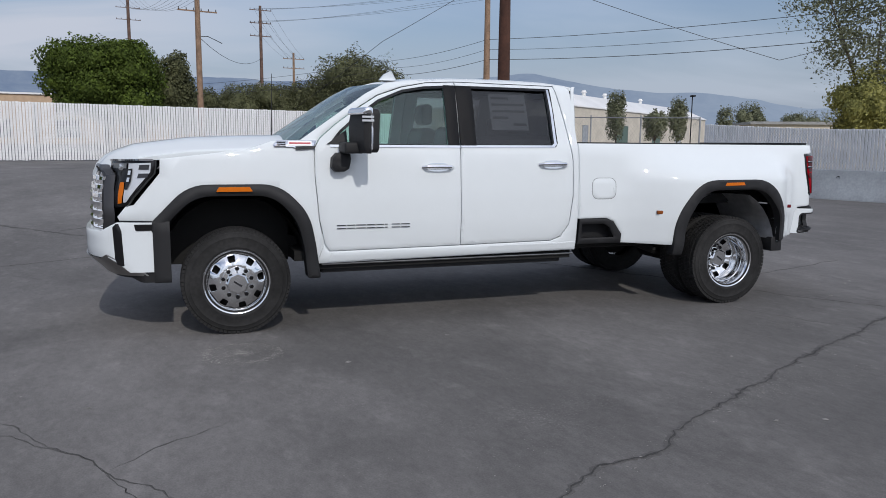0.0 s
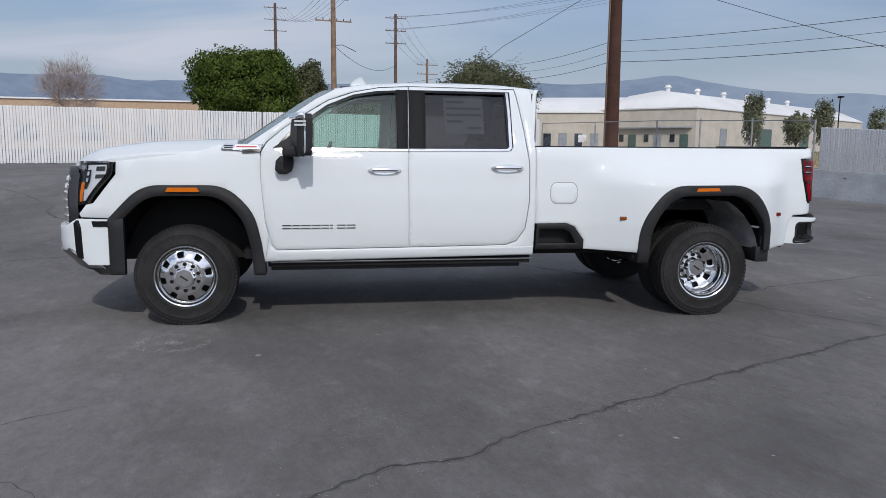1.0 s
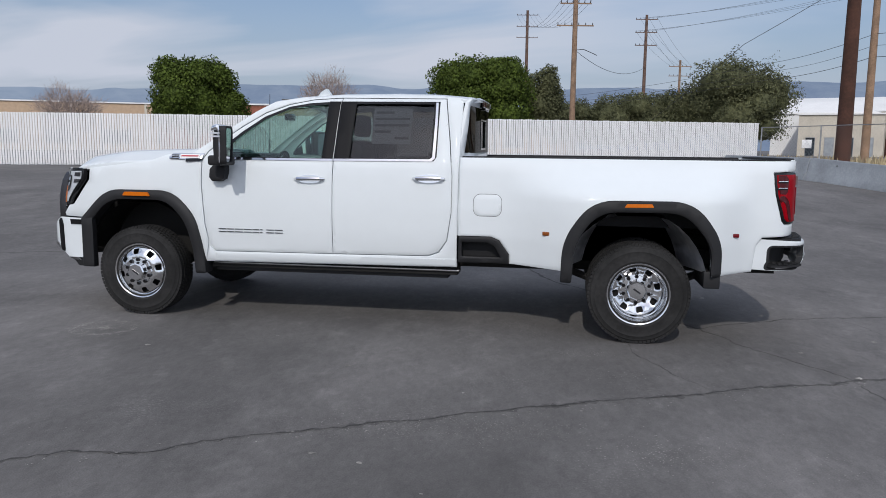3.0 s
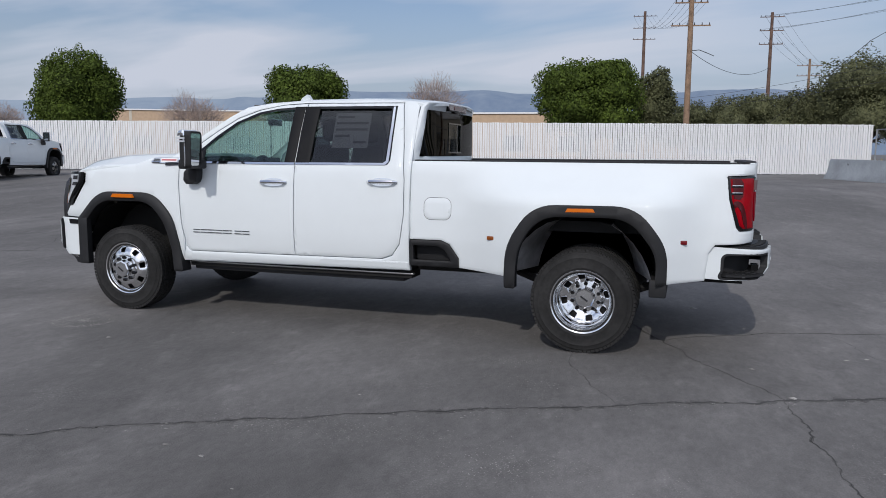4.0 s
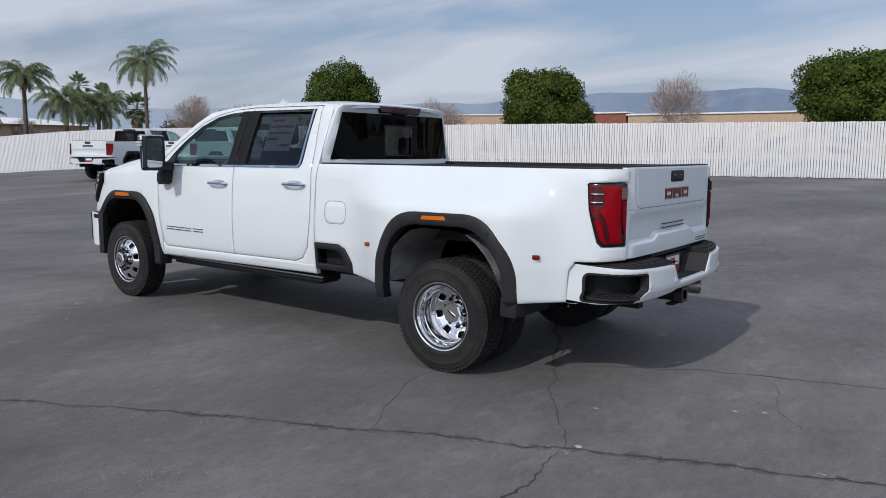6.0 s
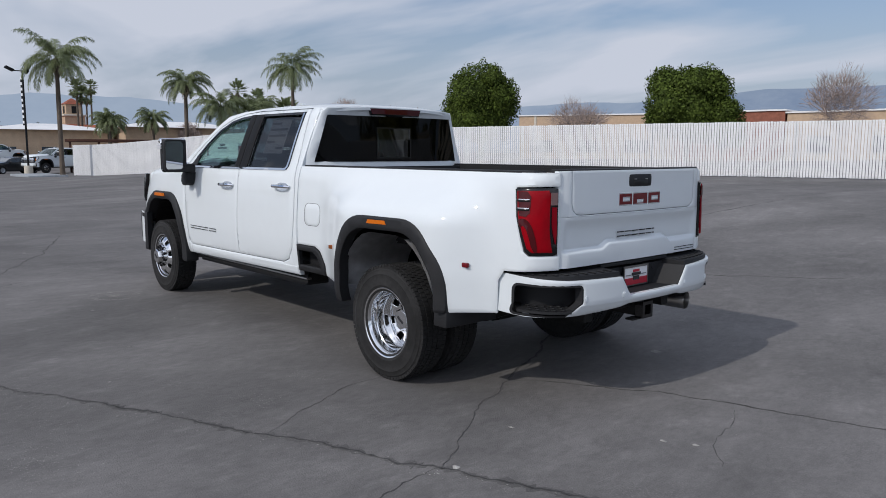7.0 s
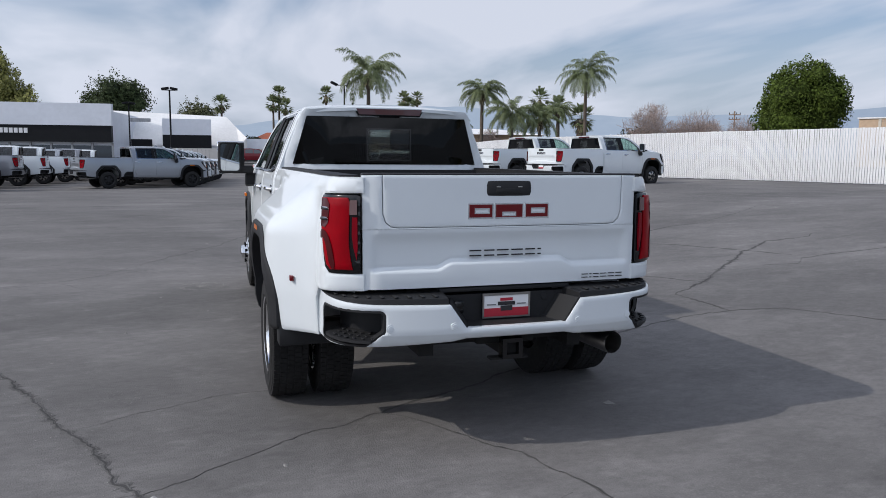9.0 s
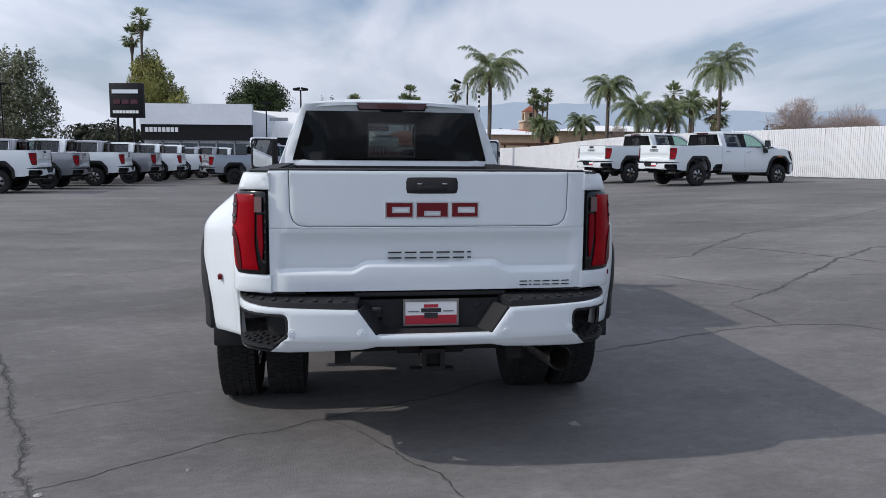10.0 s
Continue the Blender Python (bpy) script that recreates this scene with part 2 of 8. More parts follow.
M = dict(
    asphalt=asphalt_surface(),
    crack=surface("crack_fill", (0.062, 0.060, 0.059), 0.95, vary=0.3, grain=60, bump=0.4),
    lip=surface("crack_edge", (0.110, 0.106, 0.103), 0.95, vary=0.2, grain=90, bump=0.4),
    dust=surface("pale_grit", (0.36, 0.35, 0.33), 0.9, vary=0.3, island=0.3),
    white=surface("white_paint", (0.685, 0.727, 0.747), 0.75, vary=0.012, grain=8, big=0.7, coat=0.85, spec=0.12),
    silver=surface("silver_paint", (0.34, 0.365, 0.40), 0.35, metal=0.5, vary=0.02, coat=1.0),
    grey=surface("grey_paint", (0.20, 0.21, 0.235), 0.35, metal=0.4, vary=0.02, coat=1.0),
    dark_paint=surface("dark_paint", (0.02, 0.022, 0.026), 0.3, metal=0.2, vary=0.02, coat=1.0),
    red_paint=surface("red_paint", (0.15, 0.004, 0.012), 0.4, vary=0.02, coat=0.4, spec=0.2),
    plastic=surface("black_plastic", (0.021, 0.0215, 0.0235), 0.6, vary=0.12, grain=220, bump=0.12, spec=0.28),
    pillar=surface("satin_black", (0.009, 0.0095, 0.011), 0.6, vary=0.05, spec=0.15),
    alloy=surface("polished_alloy", (0.82, 0.83, 0.84), 0.11, metal=1.0, vary=0.03, grain=12),
    gloss_black=surface("gloss_black", (0.006, 0.006, 0.007), 0.15, vary=0.02, coat=0.35, spec=0.3),
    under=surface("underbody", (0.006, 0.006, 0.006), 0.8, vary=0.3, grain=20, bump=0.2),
    liner=surface("wheel_liner", (0.62, 0.63, 0.65), 0.75, vary=0.2, grain=14, bump=0.2),
    chrome=surface("chrome", (0.82, 0.83, 0.85), 0.07, metal=1.0, vary=0.02),
    satin=surface("satin_steel", (0.42, 0.41, 0.40), 0.32, metal=1.0, vary=0.12, grain=16),
    badge=surface("dark_badge", (0.06, 0.06, 0.065), 0.25, metal=0.6, vary=0.02),
    rubber=surface("tyre_rubber", (0.029, 0.0288, 0.029), 0.8, vary=0.25, grain=40, big=4, bump=0.12, spec=0.22),
    mid_lens=surface("deep_red_lens", (0.20, 0.001, 0.008), 0.35, vary=0.05, coat=0.2, spec=0.08),
    red_lens=surface("red_lens", (0.28, 0.0006, 0.006), 0.4, vary=0.1, grain=14, big=6, coat=0.22, spec=0.04),
    dim_lens=surface("dark_red_lens", (0.060, 0.001, 0.003), 0.3, vary=0.05, coat=0.6, spec=0.08),
    mark_red=surface("mark_red", (0.14, 0.002, 0.006), 0.3, vary=0.05, coat=0.4, spec=0.2),
    mirror=surface("mirror_glass", (0.46, 0.48, 0.50), 0.02, metal=1.0, vary=0.01),
    smoke_lens=surface("smoked_lens", (0.060, 0.008, 0.016), 0.25, vary=0.05, coat=0.7, spec=0.2),
    reverse=surface("reversing_lens", (0.16, 0.10, 0.10), 0.3, vary=0.05, coat=0.5, spec=0.2),
    amber=surface("amber_lens", (0.64, 0.15, 0.004), 0.3, vary=0.05, coat=0.2, spec=0.15),
    amber_dark=surface("dark_amber_lens", (0.22, 0.06, 0.01), 0.3, vary=0.05, coat=0.2, spec=0.15),
    lamp_white=surface("lamp_reflector", (0.70, 0.72, 0.75), 0.28, metal=0.45, vary=0.05),
    seat=surface("dark_leather", (0.035, 0.034, 0.034), 0.5, vary=0.1, bump=0.1),
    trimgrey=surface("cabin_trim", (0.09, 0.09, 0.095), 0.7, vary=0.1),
    paper=surface("paper", (0.75, 0.76, 0.77), 0.8, vary=0.03),
    ink=surface("ink", (0.20, 0.20, 0.21), 0.7, vary=0.05),
    plate_red=surface("plate_red", (0.45, 0.02, 0.04), 0.4, vary=0.04),
    glass=pane("window_glass", (0.76, 0.89, 0.85)),
    tint=pane("tinted_glass", (0.45, 0.46, 0.47), 0.02, 1.0),
    dark_tint=pane("privacy_glass", (0.03, 0.031, 0.034), 0.02, 0.36),
    slider_glass=pane("sliding_glass", (0.42, 0.43, 0.42), 0.02, 0.6),
    shield=pane("windshield_glass", (0.72, 0.80, 0.78)),
    lens=pane("clear_lens", (0.92, 0.94, 0.95)),
    slat=surface("fence_slat", (0.85, 0.855, 0.86), 0.5, vary=0.03, grain=6, big=0.5, piece=0.06, island=0.06),
    steel=surface("galvanised_steel", (0.42, 0.43, 0.44), 0.5, metal=0.7, vary=0.15, grain=12),
    concrete=surface("concrete", (0.36, 0.39, 0.42), 0.85, vary=0.14, grain=18, big=1.2, bump=0.2),
    wood_pole=surface("pole_wood", (0.32, 0.21, 0.14), 0.9, vary=0.22, grain=9, big=1.0, bump=0.3),
    wood_old=surface("weathered_wood", (0.17, 0.105, 0.08), 0.9, vary=0.25, grain=9, big=1.0, bump=0.3),
    wood_dark=surface("creosote_wood", (0.085, 0.035, 0.022), 0.9, vary=0.25, grain=9, big=1.0, bump=0.3),
    wire=surface("cable_sheath", (0.02, 0.02, 0.022), 0.6, vary=0.05),
    leaf=surface("ficus_leaf", (0.128, 0.180, 0.034), 0.6, vary=0.25, big=0.6, island=0.6, second=(0.070, 0.105, 0.022), spec=0.12, thin=0.3),
    pine=surface("pine_needle", (0.085, 0.115, 0.05), 0.6, vary=0.25, big=0.3, island=0.5, second=(0.05, 0.07, 0.03), spec=0.15, thin=0.25),
    leaf_dark=surface("olive_leaf", (0.17, 0.178, 0.09), 0.6, vary=0.25, big=0.3, island=0.5, second=(0.105, 0.115, 0.06), spec=0.15, thin=0.25),
    leaf_grey=surface("gum_leaf", (0.28, 0.30, 0.19), 0.6, vary=0.25, big=0.3, island=0.55, second=(0.16, 0.175, 0.105), spec=0.2, thin=0.3),
    leaf_yellow=surface("yellow_leaf", (0.40, 0.39, 0.13), 0.6, vary=0.25, big=0.3, island=0.45, second=(0.22, 0.23, 0.08), spec=0.2, thin=0.3),
    frond=surface("palm_frond", (0.28, 0.33, 0.17), 0.5, vary=0.2, big=0.8, island=0.35, second=(0.17, 0.205, 0.095), spec=0.3, thin=0.4),
    bark=surface("bark", (0.14, 0.11, 0.085), 0.9, vary=0.25, grain=12, big=1.5, bump=0.4),
    twig=surface("bare_twig", (0.46, 0.37, 0.33), 0.9, vary=0.2, island=0.3),
    dry=surface("dry_grass", (0.48, 0.40, 0.25), 0.9, vary=0.25, island=0.4),
    stucco=surface("tan_stucco", (0.52, 0.38, 0.26), 0.9, vary=0.08, grain=10, bump=0.15),
    cream_wall=surface("cream_wall", (0.66, 0.63, 0.58), 0.9, vary=0.05, grain=4, big=0.3),
    cream=surface("cream_block", (0.62, 0.57, 0.48), 0.9, vary=0.1, grain=4, big=0.3, bump=0.15),
    roof_white=surface("white_roofing", (0.80, 0.80, 0.79), 0.6, vary=0.06, grain=3, big=0.1),
    wall_white=surface("white_panel", (0.76, 0.79, 0.84), 0.5, vary=0.04, grain=2, big=0.2),
    wall_black=surface("black_panel", (0.010, 0.011, 0.013), 0.6, vary=0.1, spec=0.2),
    tile=surface("red_roof_tile", (0.36, 0.10, 0.05), 0.8, vary=0.2, grain=3, big=0.3, bump=0.3),
    door_green=surface("green_door", (0.10, 0.16, 0.13), 0.6, vary=0.1),
    brick=surface("brick", (0.30, 0.11, 0.07), 0.9, vary=0.15, grain=6),
    store_glass=surface("store_glass", (0.03, 0.04, 0.05), 0.08, vary=0.1, coat=1.0),
    sign_white=surface("sign_white", (0.8, 0.8, 0.8), 0.4, vary=0.02),
    far_green=surface("far_foliage", (0.05, 0.06, 0.03), 0.8, vary=0.3, big=0.1, island=0.4),
)


# ---- builders ----
def part(name, bm, material, parent=None, label="", sharp=38, warp=None):
    me = bpy.data.meshes.new(name)
    if warp:
        for v in bm.verts:
            v.co.x = warp(v.co.x)
    bm.to_mesh(me)
    bm.free()
    for p in me.polygons:
        p.use_smooth = True
    me.set_sharp_from_angle(angle=radians(sharp))
    me.materials.append(M[material] if isinstance(material, str) else material)
    ob = new(name, me)
    if parent is not None:
        ob.parent = parent
    if label:
        ob["label"] = label
    return ob


def thing(name, label, category, group="", kind="", at=(0, 0, 0)):
    ob = new(name)
    ob.location = at
    return tagged(ob, label, category, group, kind)


def hit_inside(loops, pts):
    """Even-odd test of points against closed loops."""
    pts = np.asarray(pts)
    inside = np.zeros(len(pts), bool)
    for loop in loops:
        a = np.asarray(loop)
        b = np.roll(a, -1, 0)
        for (x0, y0), (x1, y1) in zip(a, b):
            if y0 == y1:
                continue
            cross = (pts[:, 1] < y0) != (pts[:, 1] < y1)
            inside ^= cross & (pts[:, 0] < x0 + (pts[:, 1] - y0) * (x1 - x0) / (y1 - y0))
    return inside


def densify(loop, step):
    pts = []
    for (x0, y0), (x1, y1) in zip(loop, loop[1:] + loop[:1]):
        n = max(1, int(math.ceil(math.hypot(x1 - x0, y1 - y0) / step)))
        pts += [(x0 + (x1 - x0) * k / n, y0 + (y1 - y0) * k / n) for k in range(n)]
    return pts


def smooth_loop(loop, times=2, keep=0.0):
    """Rounds the corners of a loop (Chaikin)."""
    for _ in range(times):
        out = []
        for (x0, y0), (x1, y1) in zip(loop, loop[1:] + loop[:1]):
            out += [(x0 * 0.75 + x1 * 0.25, y0 * 0.75 + y1 * 0.25), (x0 * 0.25 + x1 * 0.75, y0 * 0.25 + y1 * 0.75)]
        loop = out
    return loop


def inset(loop, d):
    """The loop moved inwards by d (outwards if negative)."""
    a = np.asarray(loop, float)
    area = 0.5 * np.sum(a[:, 0] * np.roll(a[:, 1], -1) - np.roll(a[:, 0], -1) * a[:, 1])
    s = 1.0 if area > 0 else -1.0
    e0, e1 = a - np.roll(a, 1, 0), np.roll(a, -1, 0) - a
    n0 = np.c_[-e0[:, 1], e0[:, 0]] / (np.linalg.norm(e0, axis=1)[:, None] + 1e-9)
    n1 = np.c_[-e1[:, 1], e1[:, 0]] / (np.linalg.norm(e1, axis=1)[:, None] + 1e-9)
    n = n0 + n1
    n /= np.maximum(0.5, np.sum(n * n, axis=1))[:, None] / 2
    return [tuple(p) for p in a + s * d * n]


def sheet(loops, fn, step=0.08, thick=0.0, back=(0, 0, 0), roll=0.0, levels=()):
    """A panel: loops (the first the outline, the others holes) in a flat (u, v), laid through space by fn, thick along back, its edges rolled."""
    from mathutils import geometry
    back = Vector(back)
    loops = [densify(list(l), step) for l in loops]
    pts, edges, drop = [], [], []
    for l in loops:
        k = len(pts)
        pts += l
        drop += [roll] * len(l)
        edges += [(k + i, k + (i + 1) % len(l)) for i in range(len(l))]
    border = np.asarray(pts)
    lo, hi = border.min(0), border.max(0)
    gx, gy = np.meshgrid(np.arange(lo[0] + step / 2, hi[0], step), np.arange(lo[1] + step / 2, hi[1], step))
    grid = np.c_[gx.ravel(), gy.ravel()]
    if len(levels):
        grid = grid[np.min(np.abs(grid[:, 1][:, None] - np.asarray(levels)[None, :]), axis=1) > 0.012]
        across = np.arange(lo[0] + step / 4, hi[0], step / 2)
        grid = np.r_[grid, np.array([(u, v) for v in levels for u in across])]
    extra = [grid]
    if roll:
        for i, l in enumerate(loops):
            extra.append(np.asarray(inset(l, roll * 1.5 if i == 0 else -roll * 1.5)))
    for k, g in enumerate(extra):
        if not len(g):
            continue
        g = g[hit_inside(loops, g)]
        if len(g):
            far = np.min(np.linalg.norm(g[:, None, :] - border[None, :, :], axis=2), axis=1)
            g = g[far > ((0.008 if len(levels) else step * 0.45) if k == 0 else roll * 0.9)]
        pts += [tuple(p) for p in g]
        drop += [0.0] * len(g)
    vs, _, faces, orig, _, _ = geometry.delaunay_2d_cdt([Vector(p) for p in pts], edges, [], 0, 1e-6)
    mids = [(sum(vs[i][0] for i in f) / len(f), sum(vs[i][1] for i in f) / len(f)) for f in faces]
    keep = hit_inside(loops, mids)
    bm = bmesh.new()
    front, used = {}, {}
    for f, ok in zip(faces, keep):
        if not ok:
            continue
        for i in f:
            if i not in front:
                d = max((drop[o] for o in orig[i]), default=0.0)
                front[i] = bm.verts.new(Vector(fn(*vs[i])) + back * d)
        bm.faces.new([front[i] for i in f])
        for a, b in zip(f, f[1:] + f[:1]):
            used.setdefault((min(a, b), max(a, b)), []).append((a, b))
    if thick:
        rear = {i: bm.verts.new(v.co + back * thick) for i, v in front.items()}
        for f, ok in zip(faces, keep):
            if ok:
                bm.faces.new([rear[i] for i in reversed(f)])
        for pair in used.values():
            if len(pair) == 1:
                a, b = pair[0]
                bm.faces.new([front[b], front[a], rear[a], rear[b]])
        bmesh.ops.recalc_face_normals(bm, faces=bm.faces)
    return bm


def add_box(bm, x0, x1, y0, y1, z0, z1, bev=0.0, seg=2, m=None):
    vs = bmesh.ops.create_cube(bm, size=1.0)["verts"]
    for v in vs:
        v.co = Vector((x0 + (v.co.x + 0.5) * (x1 - x0), y0 + (v.co.y + 0.5) * (y1 - y0), z0 + (v.co.z + 0.5) * (z1 - z0)))
        if m is not None:
            v.co = m @ v.co
    if bev:
        es = {e for v in vs for e in v.link_edges}
        bmesh.ops.bevel(bm, geom=list(es), offset=bev, segments=seg, affect="EDGES", profile=0.5)
    return bm


def box(x0, x1, y0, y1, z0, z1, bev=0.0, seg=2, m=None):
    return add_box(bmesh.new(), x0, x1, y0, y1, z0, z1, bev, seg, m)


def add_rod(bm, a, b, r0, r1=None, seg=10, caps=True):
    a, b = Vector(a), Vector(b)
    r1 = r0 if r1 is None else r1
    q = (b - a).to_track_quat("Z", "Y").to_matrix()
    rings = []
    for p, r in ((a, r0), (b, r1)):
        rings.append([bm.verts.new(p + q @ Vector((r * math.cos(k * math.tau / seg), r * math.sin(k * math.tau / seg), 0))) for k in range(seg)])
    for k in range(seg):
        bm.faces.new([rings[0][k], rings[0][(k + 1) % seg], rings[1][(k + 1) % seg], rings[1][k]])
    if caps:
        bm.faces.new(rings[0][::-1])
        bm.faces.new(rings[1])
    return bm


def tube(points, radii, seg=8, bm=None):
    """A tapered tube along points."""
    bm = bm or bmesh.new()
    pts = [Vector(p) for p in points]
    rings = []
    for i, p in enumerate(pts):
        way = (pts[min(i + 1, len(pts) - 1)] - pts[max(i - 1, 0)]).normalized()
        q = way.to_track_quat("Z", "Y").to_matrix()
        r = radii[i] if hasattr(radii, "__len__") else radii
        rings.append([bm.verts.new(p + q @ Vector((r * math.cos(k * math.tau / seg), r * math.sin(k * math.tau / seg), 0))) for k in range(seg)])
    for r0, r1 in zip(rings, rings[1:]):
        for k in range(seg):
            bm.faces.new([r0[k], r0[(k + 1) % seg], r1[(k + 1) % seg], r1[k]])
    bm.faces.new(rings[0][::-1])
    bm.faces.new(rings[-1])
    return bm


def lathe(profile, seg=48, bm=None, close=False):
    """A profile of (radius, y) turned about the y axis."""
    bm = bm or bmesh.new()
    rings = [[bm.verts.new((r * math.cos(k * math.tau / seg), y, r * math.sin(k * math.tau / seg))) for k in range(seg)] for r, y in profile]
    pairs = list(zip(rings, rings[1:])) + ([(rings[-1], rings[0])] if close else [])
    for a, b in pairs:
        for k in range(seg):
            bm.faces.new([a[k], a[(k + 1) % seg], b[(k + 1) % seg], b[k]])
    bmesh.ops.recalc_face_normals(bm, faces=bm.faces)
    return bm


def circle(cx, cy, r, n=24, turn=0.0):
    return [(cx + r * math.cos(turn + k * math.tau / n), cy + r * math.sin(turn + k * math.tau / n)) for k in range(n)]


def step_up(a, b, x):
    t = min(1.0, max(0.0, (x - a) / (b - a)))
    return t * t * (3 - 2 * t)


# ---- ground ----
def ground_z(x, y):
    """The lot lies flat round the truck, climbs to the fence and falls gently towards the street, which lies on a bank."""
    late = 8 * step_up(6, 14, x)
    rise = 0.53 * step_up(1.5 + late, 17 + late, y) * step_up(-54, -36, x)
    fall = -0.0085 * max(0.0, min(60.0, -x - 12))
    bank = 1.1 * (1 - step_up(-96, -70, x)) * step_up(-103, -98, x) * step_up(-8, 2, y) * (1 - step_up(15, 20, y))
    return rise + fall * (1 - step_up(14, 26, y)) + bank


def build_ground():
    def ticks(a, b):
        return [-4000, -1500, -600, -250, -120] + [a + k * 2.5 for k in range(int((b - a) / 2.5) + 1)] + [120, 250, 600, 1500, 4000]
    xs, ys = ticks(-100, 60), ticks(-40, 60)
    xs = sorted(set(xs) | {-24 + k * 0.8 for k in range(50)})
    ys = sorted(set(ys) | {k * 0.5 for k in range(52)})
    bm = bmesh.new()
    grid = [[bm.verts.new((x, y, ground_z(x, y))) for x in xs] for y in ys]
    for r0, r1 in zip(grid, grid[1:]):
        for k in range(len(xs) - 1):
            bm.faces.new([r0[k], r0[k + 1], r1[k + 1], r1[k]])
    tagged(part("ground", bm, "asphalt"), "dark grey worn asphalt of a car lot", "ground", kind="structure")


build_ground()
# ---- pickup trucks: nose towards -x, left side towards -y, front axle over the origin ----
SIDE_Z = [0.40, 0.46, 0.52, 0.60, 0.80, 1.00, 1.20, 1.36, 1.43, 1.47, 1.70, 1.92, 1.955, 1.985, 2.00]
SIDE_Y = [0.915, 0.93, 0.945, 0.964, 0.984, 0.982, 0.970, 0.956, 0.936, 0.915, 0.832, 0.738, 0.705, 0.655, 0.600]
ROOF_X = [0.47, 0.50, 0.80, 1.05, 1.22, 1.45, 1.80, 2.30, 2.65, 2.86, 2.95]
ROOF_Z = [1.415, 1.46, 1.665, 1.835, 1.925, 1.962, 1.985, 1.99, 1.98, 1.955, 1.935]


def half_width(z):
    return (np.interp(z - 0.025, SIDE_Z, SIDE_Y) + 2 * np.interp(z, SIDE_Z, SIDE_Y) + np.interp(z + 0.025, SIDE_Z, SIDE_Y)) / 4


def side_y(x, z, dually=True):
    y = half_width(z)
    if x < 0.1:
        y -= 0.15 * max(0.0, (0.1 - x) / 1.0) ** 2.4
    if x > 2.9:
        y = max(y, 0.925 + 0.0 * z) if z > 1.40 else y
        if dually:
            y += 0.235 * step_up(3.22, 3.98, x) * (1 - step_up(4.83, 5.32, x)) * (1 - step_up(1.12, 1.45, z))
    return float(y)


def plan(points):
    """A path in plan from (half width, x) points, by its length from the middle; mirrored for negative lengths."""
    p = np.asarray(points, float)
    for _ in range(2):
        cut = np.stack([0.75 * p[:-1] + 0.25 * p[1:], 0.25 * p[:-1] + 0.75 * p[1:]], 1).reshape(-1, 2)
        p = np.vstack([p[:1], cut[1:-1], p[-1:]])
    s = np.r_[0, np.cumsum(np.linalg.norm(np.diff(p, axis=0), axis=1))]

    def at(u, out=0.0):
        y, x = np.interp(abs(u), s, p[:, 0]), np.interp(abs(u), s, p[:, 1])
        e = 0.03
        t = np.array([np.interp(abs(u) + e, s, p[:, 0]) - np.interp(max(abs(u) - e, 0), s, p[:, 0]), np.interp(abs(u) + e, s, p[:, 1]) - np.interp(max(abs(u) - e, 0), s, p[:, 1])])
        t /= np.linalg.norm(t) + 1e-9
        n = (-t[1], t[0])
        return x + n[1] * out, math.copysign(1, u) * (y + n[0] * out)
    return at


REAR_PLAN = plan([(0, 5.755), (0.3, 5.75), (0.55, 5.73), (0.75, 5.69), (0.86, 5.63), (0.925, 5.54), (0.955, 5.42), (0.965, 5.26)])
_front = plan([(0, -1.085), (0.35, -1.078), (0.6, -1.045), (0.75, -0.99), (0.86, -0.915), (0.92, -0.82), (0.955, -0.70), (0.97, -0.46)])


def front_plan(u, out=0.0):
    x, y = _front(u, 0.0)
    x2, y2 = _front(u, -out)
    return x2, y2


def bed_point(s, z, sy, dually, out=0.0):
    """The bed's side by length: straight, then chamfered round the tail corner."""
    if s <= 5.30:
        return (s, sy * (side_y(s, z, dually) + out), z)
    u = min(1.0, (s - 5.30) / 0.30)
    y0 = side_y(5.30, z, dually)
    return (5.30 + 0.284 * u + out * u, sy * (0.79 + (y0 - 0.79) * (1 - u ** 4.0) + out * (1 - 0.5 * u)), z)


def fillet(points, n=6):
    """A loop of (u, v, radius) corners, each rounded by its radius."""
    out = []
    for k, (u, v, rad) in enumerate(points):
        p = Vector((u, v))
        a, b = Vector(points[k - 1][:2]) - p, Vector(points[(k + 1) % len(points)][:2]) - p
        la, lb = a.length, b.length
        half = a.angle(b) / 2
        d = min(rad / max(0.05, math.tan(half)), 0.48 * la, 0.48 * lb)
        if d < 1e-4:
            out.append((u, v))
            continue
        p0, p1 = p + a * d / la, p + b * d / lb
        for j in range(n + 1):
            t = j / n
            q = p0 * (1 - t) ** 2 + p * 2 * t * (1 - t) + p1 * t * t
            out.append((q.x, q.y))
    return out


def rounded(u0, u1, v0, v1, r):
    """A rectangle with round corners."""
    return [(u + r * math.cos(q), v + r * math.sin(q)) for u, v, q0 in ((u1 - r, v1 - r, 0), (u0 + r, v1 - r, 90), (u0 + r, v0 + r, 180), (u1 - r, v0 + r, 270)) for q in (radians(q0 + 18 * k) for k in range(6))]


